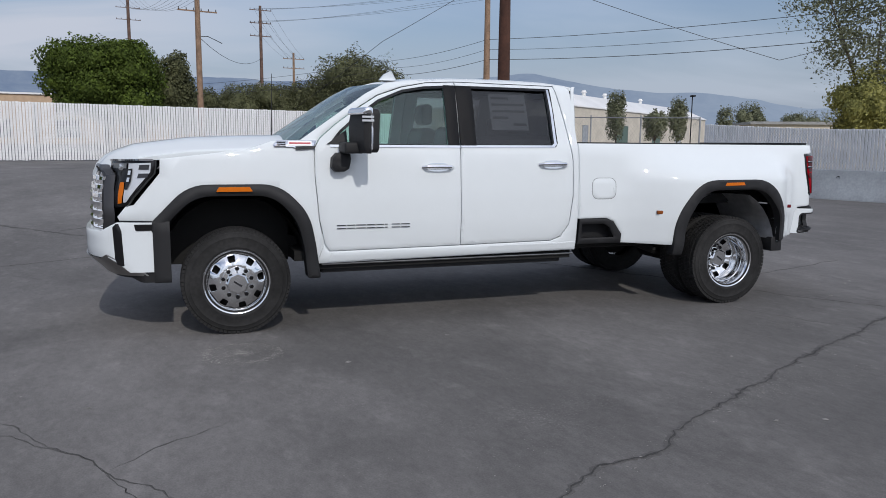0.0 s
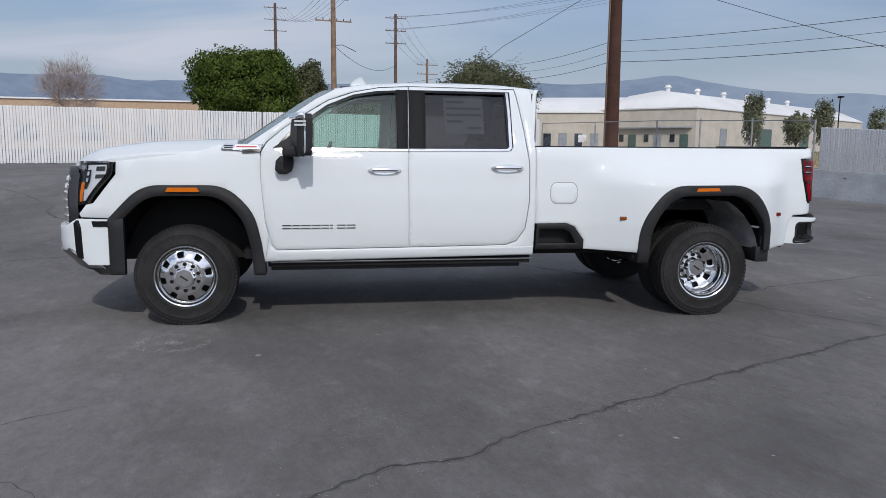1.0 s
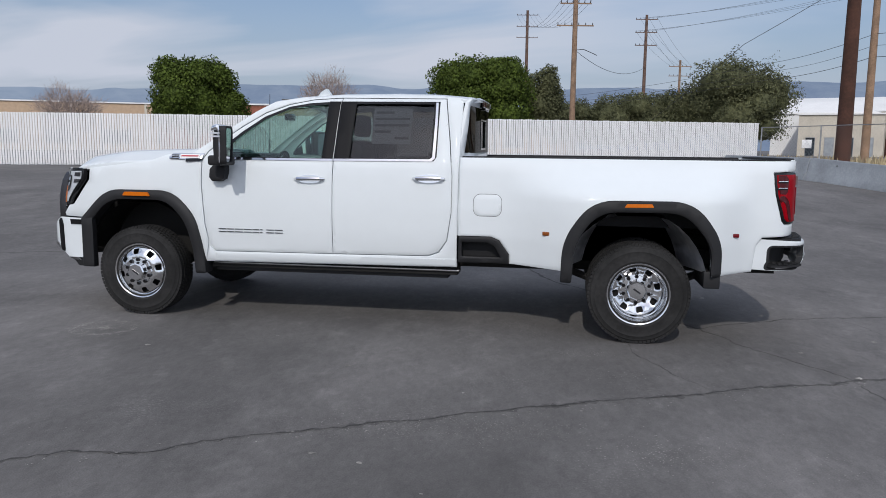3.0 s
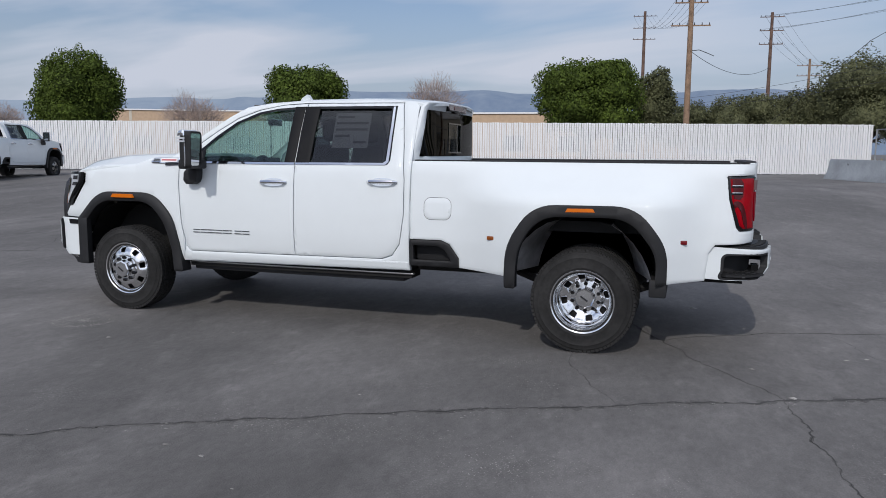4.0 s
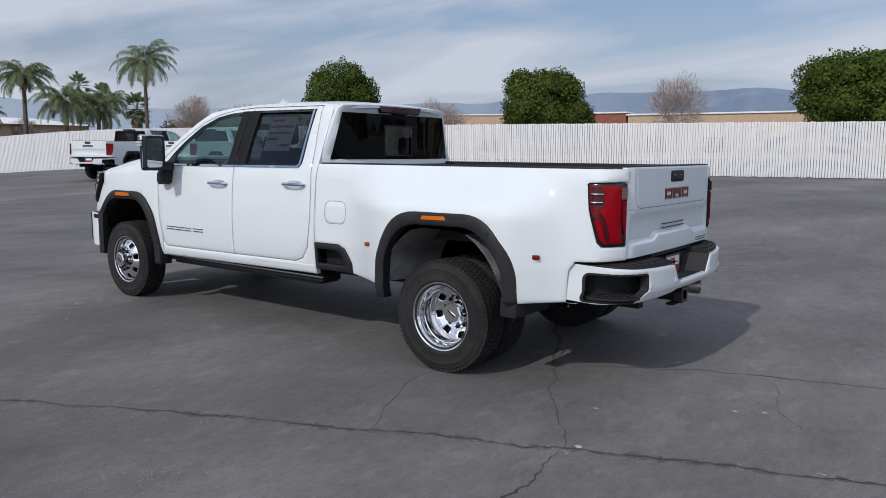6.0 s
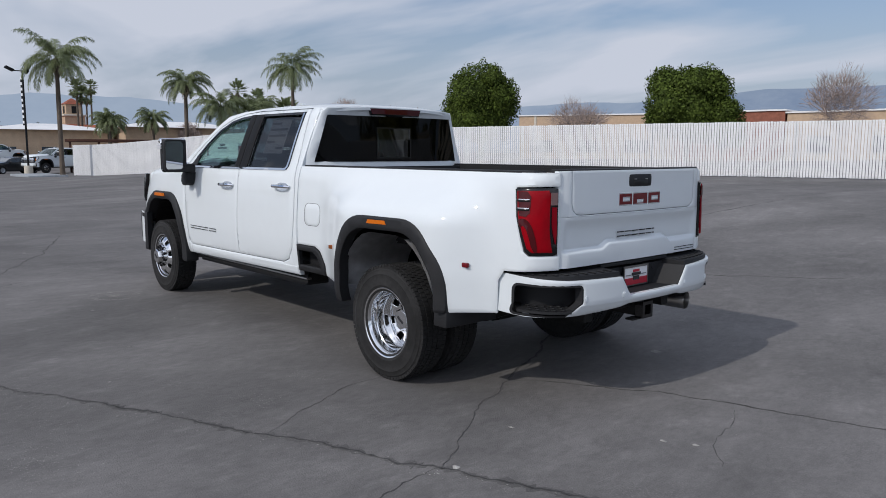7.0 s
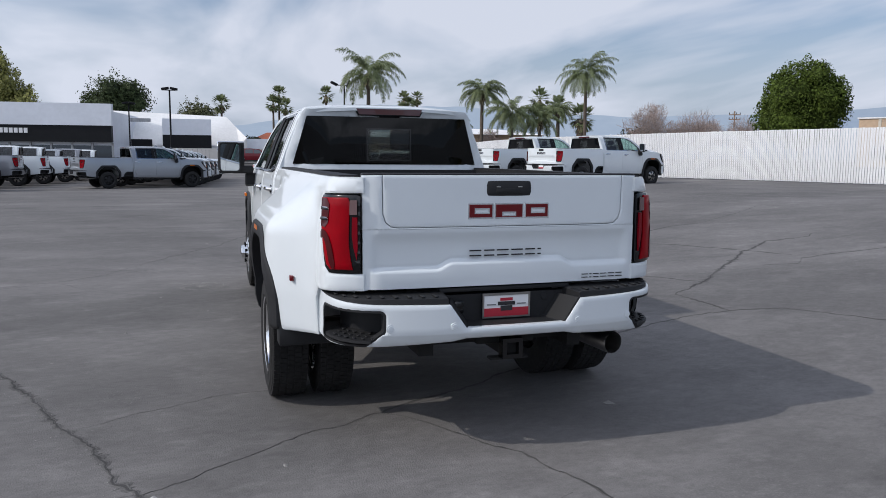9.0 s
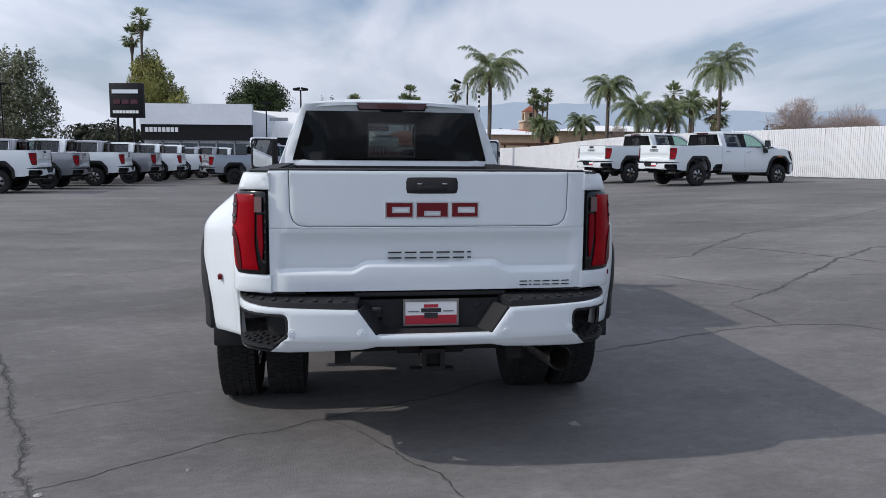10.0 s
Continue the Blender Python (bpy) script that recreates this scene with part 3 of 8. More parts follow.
def build_wheel(name, parent, at, sy, dish, fine, warp, black=False):
    """A wheel with its tyre; dish: how deep the disc sits behind the rim's lip."""
    seg = 56 if fine else 28
    hub = new(name)
    hub.parent = parent
    if warp:
        at = (warp(at[0]), at[1], at[2])
    hub.location = at
    # +y of the profile is outwards
    half = 0.118
    prof = [(0.222, -0.098), (0.236, -0.108), (0.262, -0.116), (0.31, -half), (0.355, -0.113), (0.384, -0.100), (0.394, -0.082), (0.398, -0.03), (0.398, 0.03), (0.394, 0.082), (0.386, 0.098), (0.376, 0.104), (0.372, 0.109), (0.364, 0.109), (0.358, 0.112), (0.344, 0.1145), (0.340, 0.118), (0.335, 0.1155), (0.31, half), (0.268, 0.116), (0.264, 0.1185), (0.258, 0.116), (0.236, 0.108), (0.222, 0.098)]
    tyre = lathe([(r, y * sy) for r, y in prof], seg)
    t = part("tyre", tyre, "rubber", hub, "black road tyre with blocky tread", sharp=50)
    if fine:
        tread = bmesh.new()
        for k in range(76):
            for row, y in enumerate((-0.086, -0.045, 0.0, 0.045, 0.086)):
                a = (k + 0.5 * (row % 2)) * math.tau / 76
                r0, r1 = (0.386, 0.404) if abs(y) < 0.08 else (0.380, 0.400)
                m = Matrix.Rotation(-a, 4, "Y")
                w = 0.0185 if row % 2 else 0.017
                add_box(tread, r0, r1, y - w, y + w, -0.0135, 0.0135, m=m)
        part("tread", tread, "rubber", t, sharp=20)
    metal = "gloss_black" if black else "alloy"
    face = 0.098
    disc_y = (face - dish) if not black else 0.07
    barrel = lathe([(r, y * sy) for r, y in ((0.224, -0.10), (0.222, 0.0), (0.224, 0.085), (0.234, 0.098), (0.250, 0.104), (0.252, 0.108), (0.246, 0.112), (0.238, 0.110), (0.228, 0.100), *(((0.212, 0.085), (0.208, 0.07)) if dish > 0.1 or black else ((0.2225, 0.090), (0.222, 0.07))), *(((0.206, 0.035), (0.200, 0.030), (0.199, -0.020), (0.195, -0.026), (0.2045, -0.040)) if dish > 0.1 else ()), (0.205 if dish > 0.1 or black else 0.2215, disc_y - 0.015))], seg)
    part("rim", barrel, metal, hub, "polished chrome wheel rim" if not black else "dark alloy wheel rim")
    n = 8 if not black else 6
    bulge = 0.046 if dish < 0.05 else -0.03

    def disc(u, v):
        r = math.hypot(u, v)
        y = disc_y + (bulge * min(1.0, max(0.0, (0.2225 - r) / 0.09)) if bulge > 0 else bulge * step_up(0.21, 0.12, r)) + 0.006 * math.sin(min(1, r / 0.205) * math.pi * 3)
        return (u, sy * y, v)
    holes = []
    g = 1.0 if dish > 0.1 else 1.06
    for k in range(n):
        a = k * math.tau / n + 0.2
        if black:
            base = [(0.085, -0.012), (0.195, -0.052), (0.200, 0.0), (0.195, 0.052), (0.085, 0.012)]
        else:
            base = [(g * u, w) for u, w in ((0.146, -0.018), (0.151, -0.024), (0.184, -0.028), (0.190, -0.023), (0.190, 0.023), (0.184, 0.028), (0.151, 0.024), (0.146, 0.018))]
        holes.append([(u * math.cos(a) - v * math.sin(a), u * math.sin(a) + v * math.cos(a)) for u, v in base])
    part("disc", sheet([circle(0, 0, 0.2085 if dish > 0.1 or black else 0.2225, seg)] + holes, disc, 0.03 if fine else 0.06, 0.012, (0, -sy, 0), 0.003 if fine else 0), metal if not black else black, hub, "wheel disc with eight slots" if not black else "")
    # flat black disc that stands in for the shade behind the slots
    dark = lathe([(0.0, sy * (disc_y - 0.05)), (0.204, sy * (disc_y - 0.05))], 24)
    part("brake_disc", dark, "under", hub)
    # hub cap and nuts
    y0 = disc_y + bulge
    depth = 0.056 if dish < 0.05 else 0.085
    cap = lathe([(0.126, sy * (y0 - 0.006)), (0.123, sy * (y0 + 0.008)), (0.088, sy * (y0 + 0.012)), (0.080, sy * (y0 + depth)), (0.070, sy * (y0 + depth + 0.008)), (0.0, sy * (y0 + depth + 0.010))] if not black else [(0.070, sy * (y0 + 0.012)), (0.066, sy * (y0 + 0.05)), (0.0, sy * (y0 + 0.055))], 8 if not black else 16)
    part("hub_cap", cap, metal if not black else "plastic", hub, sharp=25)
    if not black:
        plate = box(-0.034, 0.034, min(sy * (y0 + depth + 0.009), sy * (y0 + depth + 0.013)), max(sy * (y0 + depth + 0.009), sy * (y0 + depth + 0.013)), -0.007, 0.007, m=Matrix.Rotation(0.6, 4, "Y"))
        part("emblem", plate, "badge", hub)
        for k in range(10):
            a = (k + 0.5) * math.tau / 10
            nut = bmesh.new()
            c = Vector((0.107 * math.cos(a), sy * y0, 0.107 * math.sin(a)))
            add_rod(nut, c, c + Vector((0, sy * 0.026, 0)), 0.0195, 0.016, 6 if fine else 5)
            part("wheel_nut", nut, "gloss_black", hub)
    return hub


def build_truck(label, paint="white", dually=True, fine=True, group=""):
    T = thing("pickup_truck", label, "pickup truck", group)
    # a shorter bed for the single-wheel trucks
    warp = None if dually else (lambda x: x if x < 3.35 else (3.35 + (x - 3.35) * 0.25 if x < 3.80 else x - 0.3375))
    step = 0.07 if fine else 0.22
    roll = 0.006 if fine else 0.0

    def P(name, bm, material, parent=T, label="", sharp=38):
        return part(name, bm, material, parent, label, sharp, warp)

    arch_f = [(0.565, 0.50), (0.555, 0.60), (0.535, 0.80), (0.43, 0.96), (0.30, 1.08), (-0.28, 1.08), (-0.42, 0.97), (-0.53, 0.84)]
    arch_r = [(3.81, 0.56), (3.82, 0.77), (4.00, 1.06), (4.06, 1.085), (4.66, 1.10), (4.72, 1.08), (4.925, 0.86), (4.925, 0.56)]
    if not dually:
        arch_r = [(3.86, 0.54), (3.86, 0.77), (4.06, 1.04), (4.66, 1.04), (4.87, 0.80), (4.87, 0.56)]
    FD = [(0.608, 1.40), (0.606, 1.2), (0.635, 0.85), (0.675, 0.66), (0.715, 0.605), (1.80, 0.615), (1.797, 1.2), (1.80, 1.40), (1.815, 1.70), (1.822, 1.952), (1.575, 1.938), (1.36, 1.895), (1.15, 1.822), (0.95, 1.70), (0.78, 1.58), (0.655, 1.475)]
    RD = [(1.806, 0.615), (2.64, 0.625), (2.73, 0.66), (2.80, 0.76), (2.835, 1.0), (2.835, 1.30), (2.80, 1.60), (2.77, 1.80), (2.745, 1.945), (1.829, 1.953), (1.822, 1.70), (1.807, 1.40), (1.803, 1.2)]
    FW = [(0.755, 1.432), (1.702, 1.432), (1.712, 1.70), (1.716, 1.903), (1.55, 1.893), (1.36, 1.860), (1.15, 1.775), (0.95, 1.635), (0.82, 1.525), (0.765, 1.462)]
    RW = [(1.935, 1.434), (2.64, 1.438), (2.655, 1.46), (2.655, 1.75), (2.655, 1.905), (1.945, 1.908), (1.94, 1.7)]
    cab = [(0.47, 1.415), (0.50, 1.46), (0.80, 1.665), (1.05, 1.835), (1.22, 1.925), (1.45, 1.962), (1.80, 1.985), (2.30, 1.99), (2.65, 1.98), (2.86, 1.955), (2.897, 1.91), (2.893, 1.46), (2.885, 0.53), (0.615, 0.505), (0.664, 0.648), (0.708, 0.599), (1.80, 0.608), (2.64, 0.618), (2.735, 0.652), (2.807, 0.757), (2.842, 1.0), (2.842, 1.30), (2.807, 1.60), (2.777, 1.80), (2.752, 1.952), (1.822, 1.96), (1.575, 1.945), (1.355, 1.902), (1.145, 1.829), (0.945, 1.707), (0.775, 1.587), (0.648, 1.482), (0.601, 1.405)]
    fender = [(0.600, 1.40), (0.598, 1.2), (0.627, 0.85), (0.655, 0.70), (0.62, 0.505)] + arch_f + [(-0.54, 0.868), (-0.80, 0.868), (-0.815, 0.90), (-0.755, 0.975), (-0.70, 0.985), (-0.515, 1.215), (-0.51, 1.318), (-0.20, 1.355), (0.10, 1.39), (0.28, 1.452), (0.44, 1.455)]
    bed = [(2.908, 1.455), (2.908, 0.805), (3.18, 0.805), (3.25, 0.775), (3.335, 0.66), (3.335, 0.58)] + arch_r + [(5.255, 0.585), (5.275, 0.80), (5.32, 0.86), (5.60, 0.875), (5.60, 0.962), (5.492, 0.962), (5.466, 0.990), (5.408, 1.20), (5.388, 1.370), (5.60, 1.377), (5.60, 1.455)]
    for sy, hand in ((-1, "left"), (1, "right")):
        inw = (0, -sy, 0)

        def skin(out=0.0):
            return lambda x, z: (x, sy * (side_y(x, z, dually) + out), z)

        def bed_skin(out=0.0):
            return lambda s, z: bed_point(s, z, sy, dually, out)
        P("front_fender", sheet([fender], skin(), step, 0.03, inw, roll), paint)
        P("cab_frame", sheet([cab], skin(), step, 0.04, inw, roll), paint)
        P("door_jamb", sheet([[(0.60, 0.57), (2.85, 0.57), (2.86, 1.41), (0.595, 1.39)]], skin(-0.037), 0.2, 0.004, inw), paint)
        for nm, outline, win in (("front_door", FD, FW), ("rear_door", RD, RW)):
            door = P(nm, sheet([outline, win], skin(), step, 0.035, inw, roll), paint)
            glass = "glass" if nm == "front_door" else "tint"
            P("window", sheet([inset(win, -0.012)], skin(-0.016), 0.14, 0.004, inw), glass, door, "side window glass")
            wide = inset(win, -0.017)
            low_z = win[0][1]
            if nm == "rear_door":
                wide = [(x + 0.028 if x > 2.6 else x, z) for x, z in wide]
            P("window_seal", sheet([wide, inset(win, 0.004)], skin(0.004), step, 0.012, inw), "gloss_black", door, "black window surround")
            strip = [(win[0][0] - 0.03, low_z - 0.020), (1.80, low_z - 0.020), (1.80, low_z - 0.002), (win[0][0] - 0.03, low_z - 0.002)]
            if nm == "rear_door":
                strip = [(1.808, low_z - 0.020), (2.66, low_z - 0.016), (2.688, low_z + 0.01), (2.690, 1.75), (2.684, 1.915), (2.664, 1.915), (2.668, 1.75), (2.664, low_z + 0.02), (2.64, low_z + 0.002), (1.808, low_z - 0.002)]
            P("window_trim", sheet([strip], skin(0.007), step, 0.012, inw), "chrome", door, "bright chrome window trim")
            if nm == "front_door":
                P("sail_panel", sheet([[(0.70, 1.432), (0.865, 1.432), (0.865, 1.545), (0.82, 1.515), (0.745, 1.462)]], skin(0.006), step, 0.01, inw), "plastic", door, "black corner panel of the window")
            xs = (1.702, 1.797) if nm == "front_door" else (1.808, 1.945)
            pil = [(xs[0], 1.425), (xs[1], 1.425), (xs[1] + 0.02, 1.925), (xs[0] + 0.014, 1.925)]
            P("pillar_cover", sheet([pil], skin(0.007), step, 0.012, inw, 0.002 if fine else 0), "pillar", door, "satin black door pillar cover")
            hx, hz = ((1.47, 1.73), 1.255) if nm == "front_door" else ((2.51, 2.775), 1.275)
            cx = sum(hx) / 2
            yb = side_y(cx, hz)
            cup = sheet([smooth_loop([(cx - 0.10, hz - 0.035), (cx + 0.10, hz - 0.035), (cx + 0.10, hz + 0.035), (cx - 0.10, hz + 0.035)])], skin(0.002), 0.05, 0.004, inw)
            P("handle_cup", cup, "chrome", door)
            grip = tube([(hx[0], sy * (yb + 0.004), hz), (hx[0] + 0.03, sy * (yb + 0.035), hz + 0.004), (cx, sy * (yb + 0.045), hz + 0.006), (hx[1] - 0.03, sy * (yb + 0.035), hz + 0.004), (hx[1], sy * (yb + 0.004), hz)], [0.012, 0.017, 0.019, 0.017, 0.012], 8)
            P("door_handle", grip, "chrome", door, "chrome pull handle")
            if nm == "front_door" and fine:
                # name badge as a row of plain dark bars
                x = 0.765
                for w in (0.072, 0.062, 0.076, 0.070, 0.060, 0.022, None, 0.070, 0.072):
                    if w is None:
                        x += 0.025
                        continue
                    y = side_y(x + w / 2, 0.795) + 0.002
                    for z0, z1 in ((0.780, 0.7855), (0.804, 0.8095)):
                        P("badge_bar", box(x, x + w, min(sy * y, sy * (y + 0.006)), max(sy * y, sy * (y + 0.006)), z0, z1), "badge", door)
                    x += w + 0.009
        side = P("bed_side", sheet([bed], bed_skin(), 0.028 if fine else step, 0.03, (-0.55, -sy * 0.83, 0), roll), paint)
        if fine:
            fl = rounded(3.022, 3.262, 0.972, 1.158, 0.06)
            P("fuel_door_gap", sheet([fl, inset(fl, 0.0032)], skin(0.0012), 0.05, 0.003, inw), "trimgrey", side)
            P("fuel_door", sheet([inset(fl, 0.004)], skin(0.002), 0.05, 0.006, inw, 0.002), paint, side, "white fuel filler door")
            P("fuel_door_latch", box(3.236, 3.252, min(sy * 0.97, sy * 0.985), max(sy * 0.97, sy * 0.985), 1.03, 1.075, 0.004), paint, side)
        # black step pocket ahead of the rear wheel
        pk = [(2.905, 0.80), (3.18, 0.80), (3.245, 0.772), (3.328, 0.66), (3.328, 0.578), (2.90, 0.578)]
        pocket = P("bed_step", sheet([pk, [(2.93, 0.755), (3.15, 0.755), (3.21, 0.72), (3.26, 0.63), (2.93, 0.63)]], skin(0.012), 0.025 if fine else 0.1, 0.03, inw, 0.006 if fine else 0), "plastic", T, "black plastic step in the bed side")
        P("step_well", sheet([inset(pk, 0.02)], skin(-0.10), 0.12, 0.01, inw), "plastic", pocket)
        P("step_tread", box(2.93, 3.27, min(sy * 0.86, sy * 0.975), max(sy * 0.86, sy * 0.975), 0.60, 0.625, 0.006), "plastic", pocket)
        # flares
        fo = fillet([(0.635, 0.40, 0.02), (0.60, 0.66, 0.6), (0.55, 0.905, 0.5), (0.335, 1.133, 0.34), (-0.325, 1.133, 0.34), (-0.585, 0.862, 0.12), (-0.585, 0.79, 0.01), (-0.50, 0.79, 0.01), (-0.48, 0.85, 0.1), (-0.285, 1.048, 0.30), (0.285, 1.048, 0.30), (0.465, 0.85, 0.45), (0.515, 0.62, 0.6), (0.535, 0.40, 0.02)])
        flare = P("fender_flare", sheet([fo], lambda x, z: (x, sy * (side_y(max(x, -0.5), max(z, 0.6), False) + 0.040 - 0.02 * step_up(0.95, 1.13, z)), z), step, 0.13, inw, 0.016 if fine else 0), "plastic", T, "black plastic wheel arch flare")
        P("marker_lamp", sheet([[(-0.13, 1.082), (0.13, 1.082), (0.11, 1.115), (-0.11, 1.115)]], lambda x, z: (x, sy * (side_y(x, 0.9, False) + 0.040), z), 0.1, 0.02, inw), "amber", flare, "amber marker lamp")
        if dually:
            ro = fillet([(3.755, 0.47, 0.02), (3.765, 0.82, 0.5), (3.985, 1.140, 0.34), (4.76, 1.144, 0.34), (4.985, 0.84, 0.5), (4.985, 0.565, 0.03), (4.905, 0.565, 0.02), (4.907, 0.80, 0.48), (4.70, 1.055, 0.30), (4.035, 1.050, 0.30), (3.86, 0.79, 0.48), (3.845, 0.47, 0.02)])
        else:
            ro = fillet([(3.79, 0.46, 0.0), (3.80, 0.80, 0.2), (4.02, 1.10, 0.15), (4.68, 1.10, 0.15), (4.93, 0.82, 0.2), (4.93, 0.50, 0.0), (4.84, 0.50, 0.0), (4.84, 0.78, 0.2), (4.64, 1.01, 0.12), (4.08, 1.01, 0.12), (3.89, 0.76, 0.2), (3.88, 0.46, 0.0)], 3)
        flare = P("fender_flare", sheet([ro], lambda x, z: (x, sy * (side_y(min(max(x, 3.80), 4.97), max(z, 0.7), dually) + 0.016 - 0.05 * step_up(0.6, 0.36, z)), z), step * 0.7, 0.08, inw, 0.010 if fine else 0), "plastic", T, "black plastic wheel arch flare")
        if dually:
            P("marker_lamp", sheet([[(4.235, 1.090), (4.455, 1.094), (4.440, 1.120), (4.250, 1.117)]], lambda x, z: (x, sy * (side_y(x, z, True) + 0.018), z), 0.1, 0.02, inw), "amber", flare, "amber marker lamp")
            P("mud_flap", box(4.86, 4.985, min(sy * 0.70, sy * 1.155), max(sy * 0.70, sy * 1.155), 0.465, 0.60, 0.01), "plastic", T, "black mud flap behind the wheel")
            for x, z, mt in ((3.634, 0.857, "amber_dark"), (5.087, 0.881, "mark_red")):
                y = side_y(x, z, True)
                P("side_marker", box(x - 0.03, x + 0.03, min(sy * (y - 0.01), sy * (y + 0.012)), max(sy * (y - 0.01), sy * (y + 0.012)), z - 0.015, z + 0.015, 0.005), mt, T, "small side marker lamp")
        slant = (-0.94, -sy * 0.34, 0)
        # tail lamp, black edged, with dark bars and a bright hook
        tl = [(5.396, 1.360), (5.418, 1.365), (5.585, 1.368), (5.595, 1.362), (5.595, 0.972), (5.585, 0.967), (5.500, 0.967), (5.474, 0.995), (5.415, 1.20)]
        lamp = P("tail_lamp", sheet([tl], bed_skin(0.006), 0.05 if fine else 0.1, 0.03, slant, 0.004 if fine else 0), "gloss_black", T, "red tail lamp with black edge")
        red = [(5.412, 1.350), (5.566, 1.354), (5.571, 1.33), (5.571, 1.12), (5.575, 1.05), (5.581, 0.985), (5.510, 0.985), (5.488, 1.01), (5.430, 1.20)]
        P("lens", sheet([red], bed_skin(0.016), 0.05 if fine else 0.12, 0.012, slant, 0.004 if fine else 0), "red_lens", lamp, "glossy red lens")
        P("inner_lens", sheet([[(5.578, 1.255), (5.590, 1.255), (5.591, 1.10), (5.589, 1.035), (5.582, 1.10), (5.578, 1.16)]], bed_skin(0.014), 0.05 if fine else 0.12, 0.01, slant), "mid_lens", lamp, "dark red inner lens")
        if fine:
            P("reverse_lens", sheet([[(5.572, 1.342), (5.590, 1.342), (5.590, 1.268), (5.572, 1.268)]], bed_skin(0.019), 0.05, 0.008, slant), "reverse", lamp, "smoked reversing lens")
            P("lens_shade", sheet([smooth_loop([(5.428, 1.185), (5.434, 1.135), (5.460, 1.150), (5.484, 1.11), (5.512, 0.99), (5.534, 0.988), (5.516, 1.10), (5.494, 1.165), (5.462, 1.190)], 1)], bed_skin(0.0185), 0.05, 0.004, slant), "dim_lens", lamp)
            P("lens_top", sheet([[(5.414, 1.348), (5.470, 1.349), (5.492, 1.318), (5.490, 1.222), (5.470, 1.200), (5.431, 1.204)]], bed_skin(0.0185), 0.04, 0.004, slant), "dim_lens", lamp)
            for z in (1.288, 1.236):
                P("lens_fin", sheet([[(5.416, z), (5.485, z), (5.492, z + 0.006), (5.485, z + 0.012), (5.416, z + 0.012)]], bed_skin(0.022), 0.03, 0.008, slant, 0.003), "gloss_black", lamp, "black lamp fin")
                P("fin_edge", sheet([[(5.418, z + 0.012), (5.484, z + 0.012), (5.484, z + 0.016), (5.418, z + 0.016)]], bed_skin(0.022), 0.03, 0.006, slant), "chrome", lamp)
        # rails and inner bed walls
        brim = [(p[0], abs(p[1]) - 0.026) for p in (bed_point(2.915 + (5.47 - 2.915) * (k / 60 if fine else k / 12), 1.455, sy, dually) for k in (range(60, -1, -1) if fine else range(12, -1, -1)))]
        P("bed_rail_cap", sheet([[(2.915, 0.80), (5.47, 0.785)] + brim], lambda x, y: (x, sy * y, 1.466), 0.15, 0.018, (0, 0, -1)), "plastic", T, "black plastic bed rail cap")
        crown = [(p[0], abs(p[1]) - 0.004) for p in (bed_point(5.40 + 0.198 * k / 10, 1.455, sy, dually) for k in range(10, -1, -1))]
        P("bed_corner", sheet([[(5.40, 0.80), (5.555, 0.789)] + crown], lambda x, y: (x, sy * y, 1.457), 0.1, 0.012, (0, 0, -1)), paint)
        P("bed_wall", box(2.93, 5.52, min(sy * 0.78, sy * 0.82), max(sy * 0.78, sy * 0.82), 0.92, 1.45), "plastic")
        P("inner_side", sheet([[(-0.30, 1.30), (0.50, 1.36), (2.88, 1.36), (2.88, 0.56), (0.62, 0.56), (0.56, 0.80), (0.35, 1.09), (-0.3, 1.09)]], skin(-0.045), 0.3, 0.01, inw), "under")
        P("inner_bed", sheet([[(2.88, 1.40), (5.2, 1.40), (5.2, 0.62)] + [(a, b) for a, b in reversed(arch_r)] + [(3.40, 0.60), (3.33, 0.80), (2.88, 0.82)]], lambda x, z: (x, sy * (side_y(x, z, dually) - 0.04), z), 0.2, 0.01, inw), "under")
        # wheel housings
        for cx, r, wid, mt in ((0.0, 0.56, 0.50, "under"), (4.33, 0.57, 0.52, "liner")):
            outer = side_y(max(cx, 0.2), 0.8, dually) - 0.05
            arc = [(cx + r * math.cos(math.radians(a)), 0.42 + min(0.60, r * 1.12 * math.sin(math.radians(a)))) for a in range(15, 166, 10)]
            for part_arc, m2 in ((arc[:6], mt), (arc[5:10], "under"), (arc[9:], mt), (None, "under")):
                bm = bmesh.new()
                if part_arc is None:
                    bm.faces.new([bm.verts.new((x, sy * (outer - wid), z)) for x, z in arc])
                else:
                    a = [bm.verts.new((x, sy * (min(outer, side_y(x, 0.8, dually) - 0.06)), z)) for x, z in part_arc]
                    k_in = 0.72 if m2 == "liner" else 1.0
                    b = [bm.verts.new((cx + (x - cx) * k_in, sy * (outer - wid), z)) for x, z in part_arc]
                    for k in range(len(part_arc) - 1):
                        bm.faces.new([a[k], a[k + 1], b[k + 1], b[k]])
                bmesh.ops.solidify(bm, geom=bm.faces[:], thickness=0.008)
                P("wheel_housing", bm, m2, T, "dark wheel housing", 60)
        # sill and running board
        P("running_board", box(0.66, 2.80, min(sy * 0.60, sy * 0.835), max(sy * 0.60, sy * 0.835), 0.412, 0.455, 0.012), "plastic", T, "black power running board, retracted, with a bright edge")
        P("running_board_trim", box(0.66, 2.90, min(sy * 0.84, sy * 0.893), max(sy * 0.84, sy * 0.893), 0.482, 0.497, 0.005), "satin", T, "bright trim strip")
        # black filler box standing in for the shade between sill and board
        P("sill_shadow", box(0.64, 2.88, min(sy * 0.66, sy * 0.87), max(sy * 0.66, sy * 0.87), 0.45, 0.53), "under")
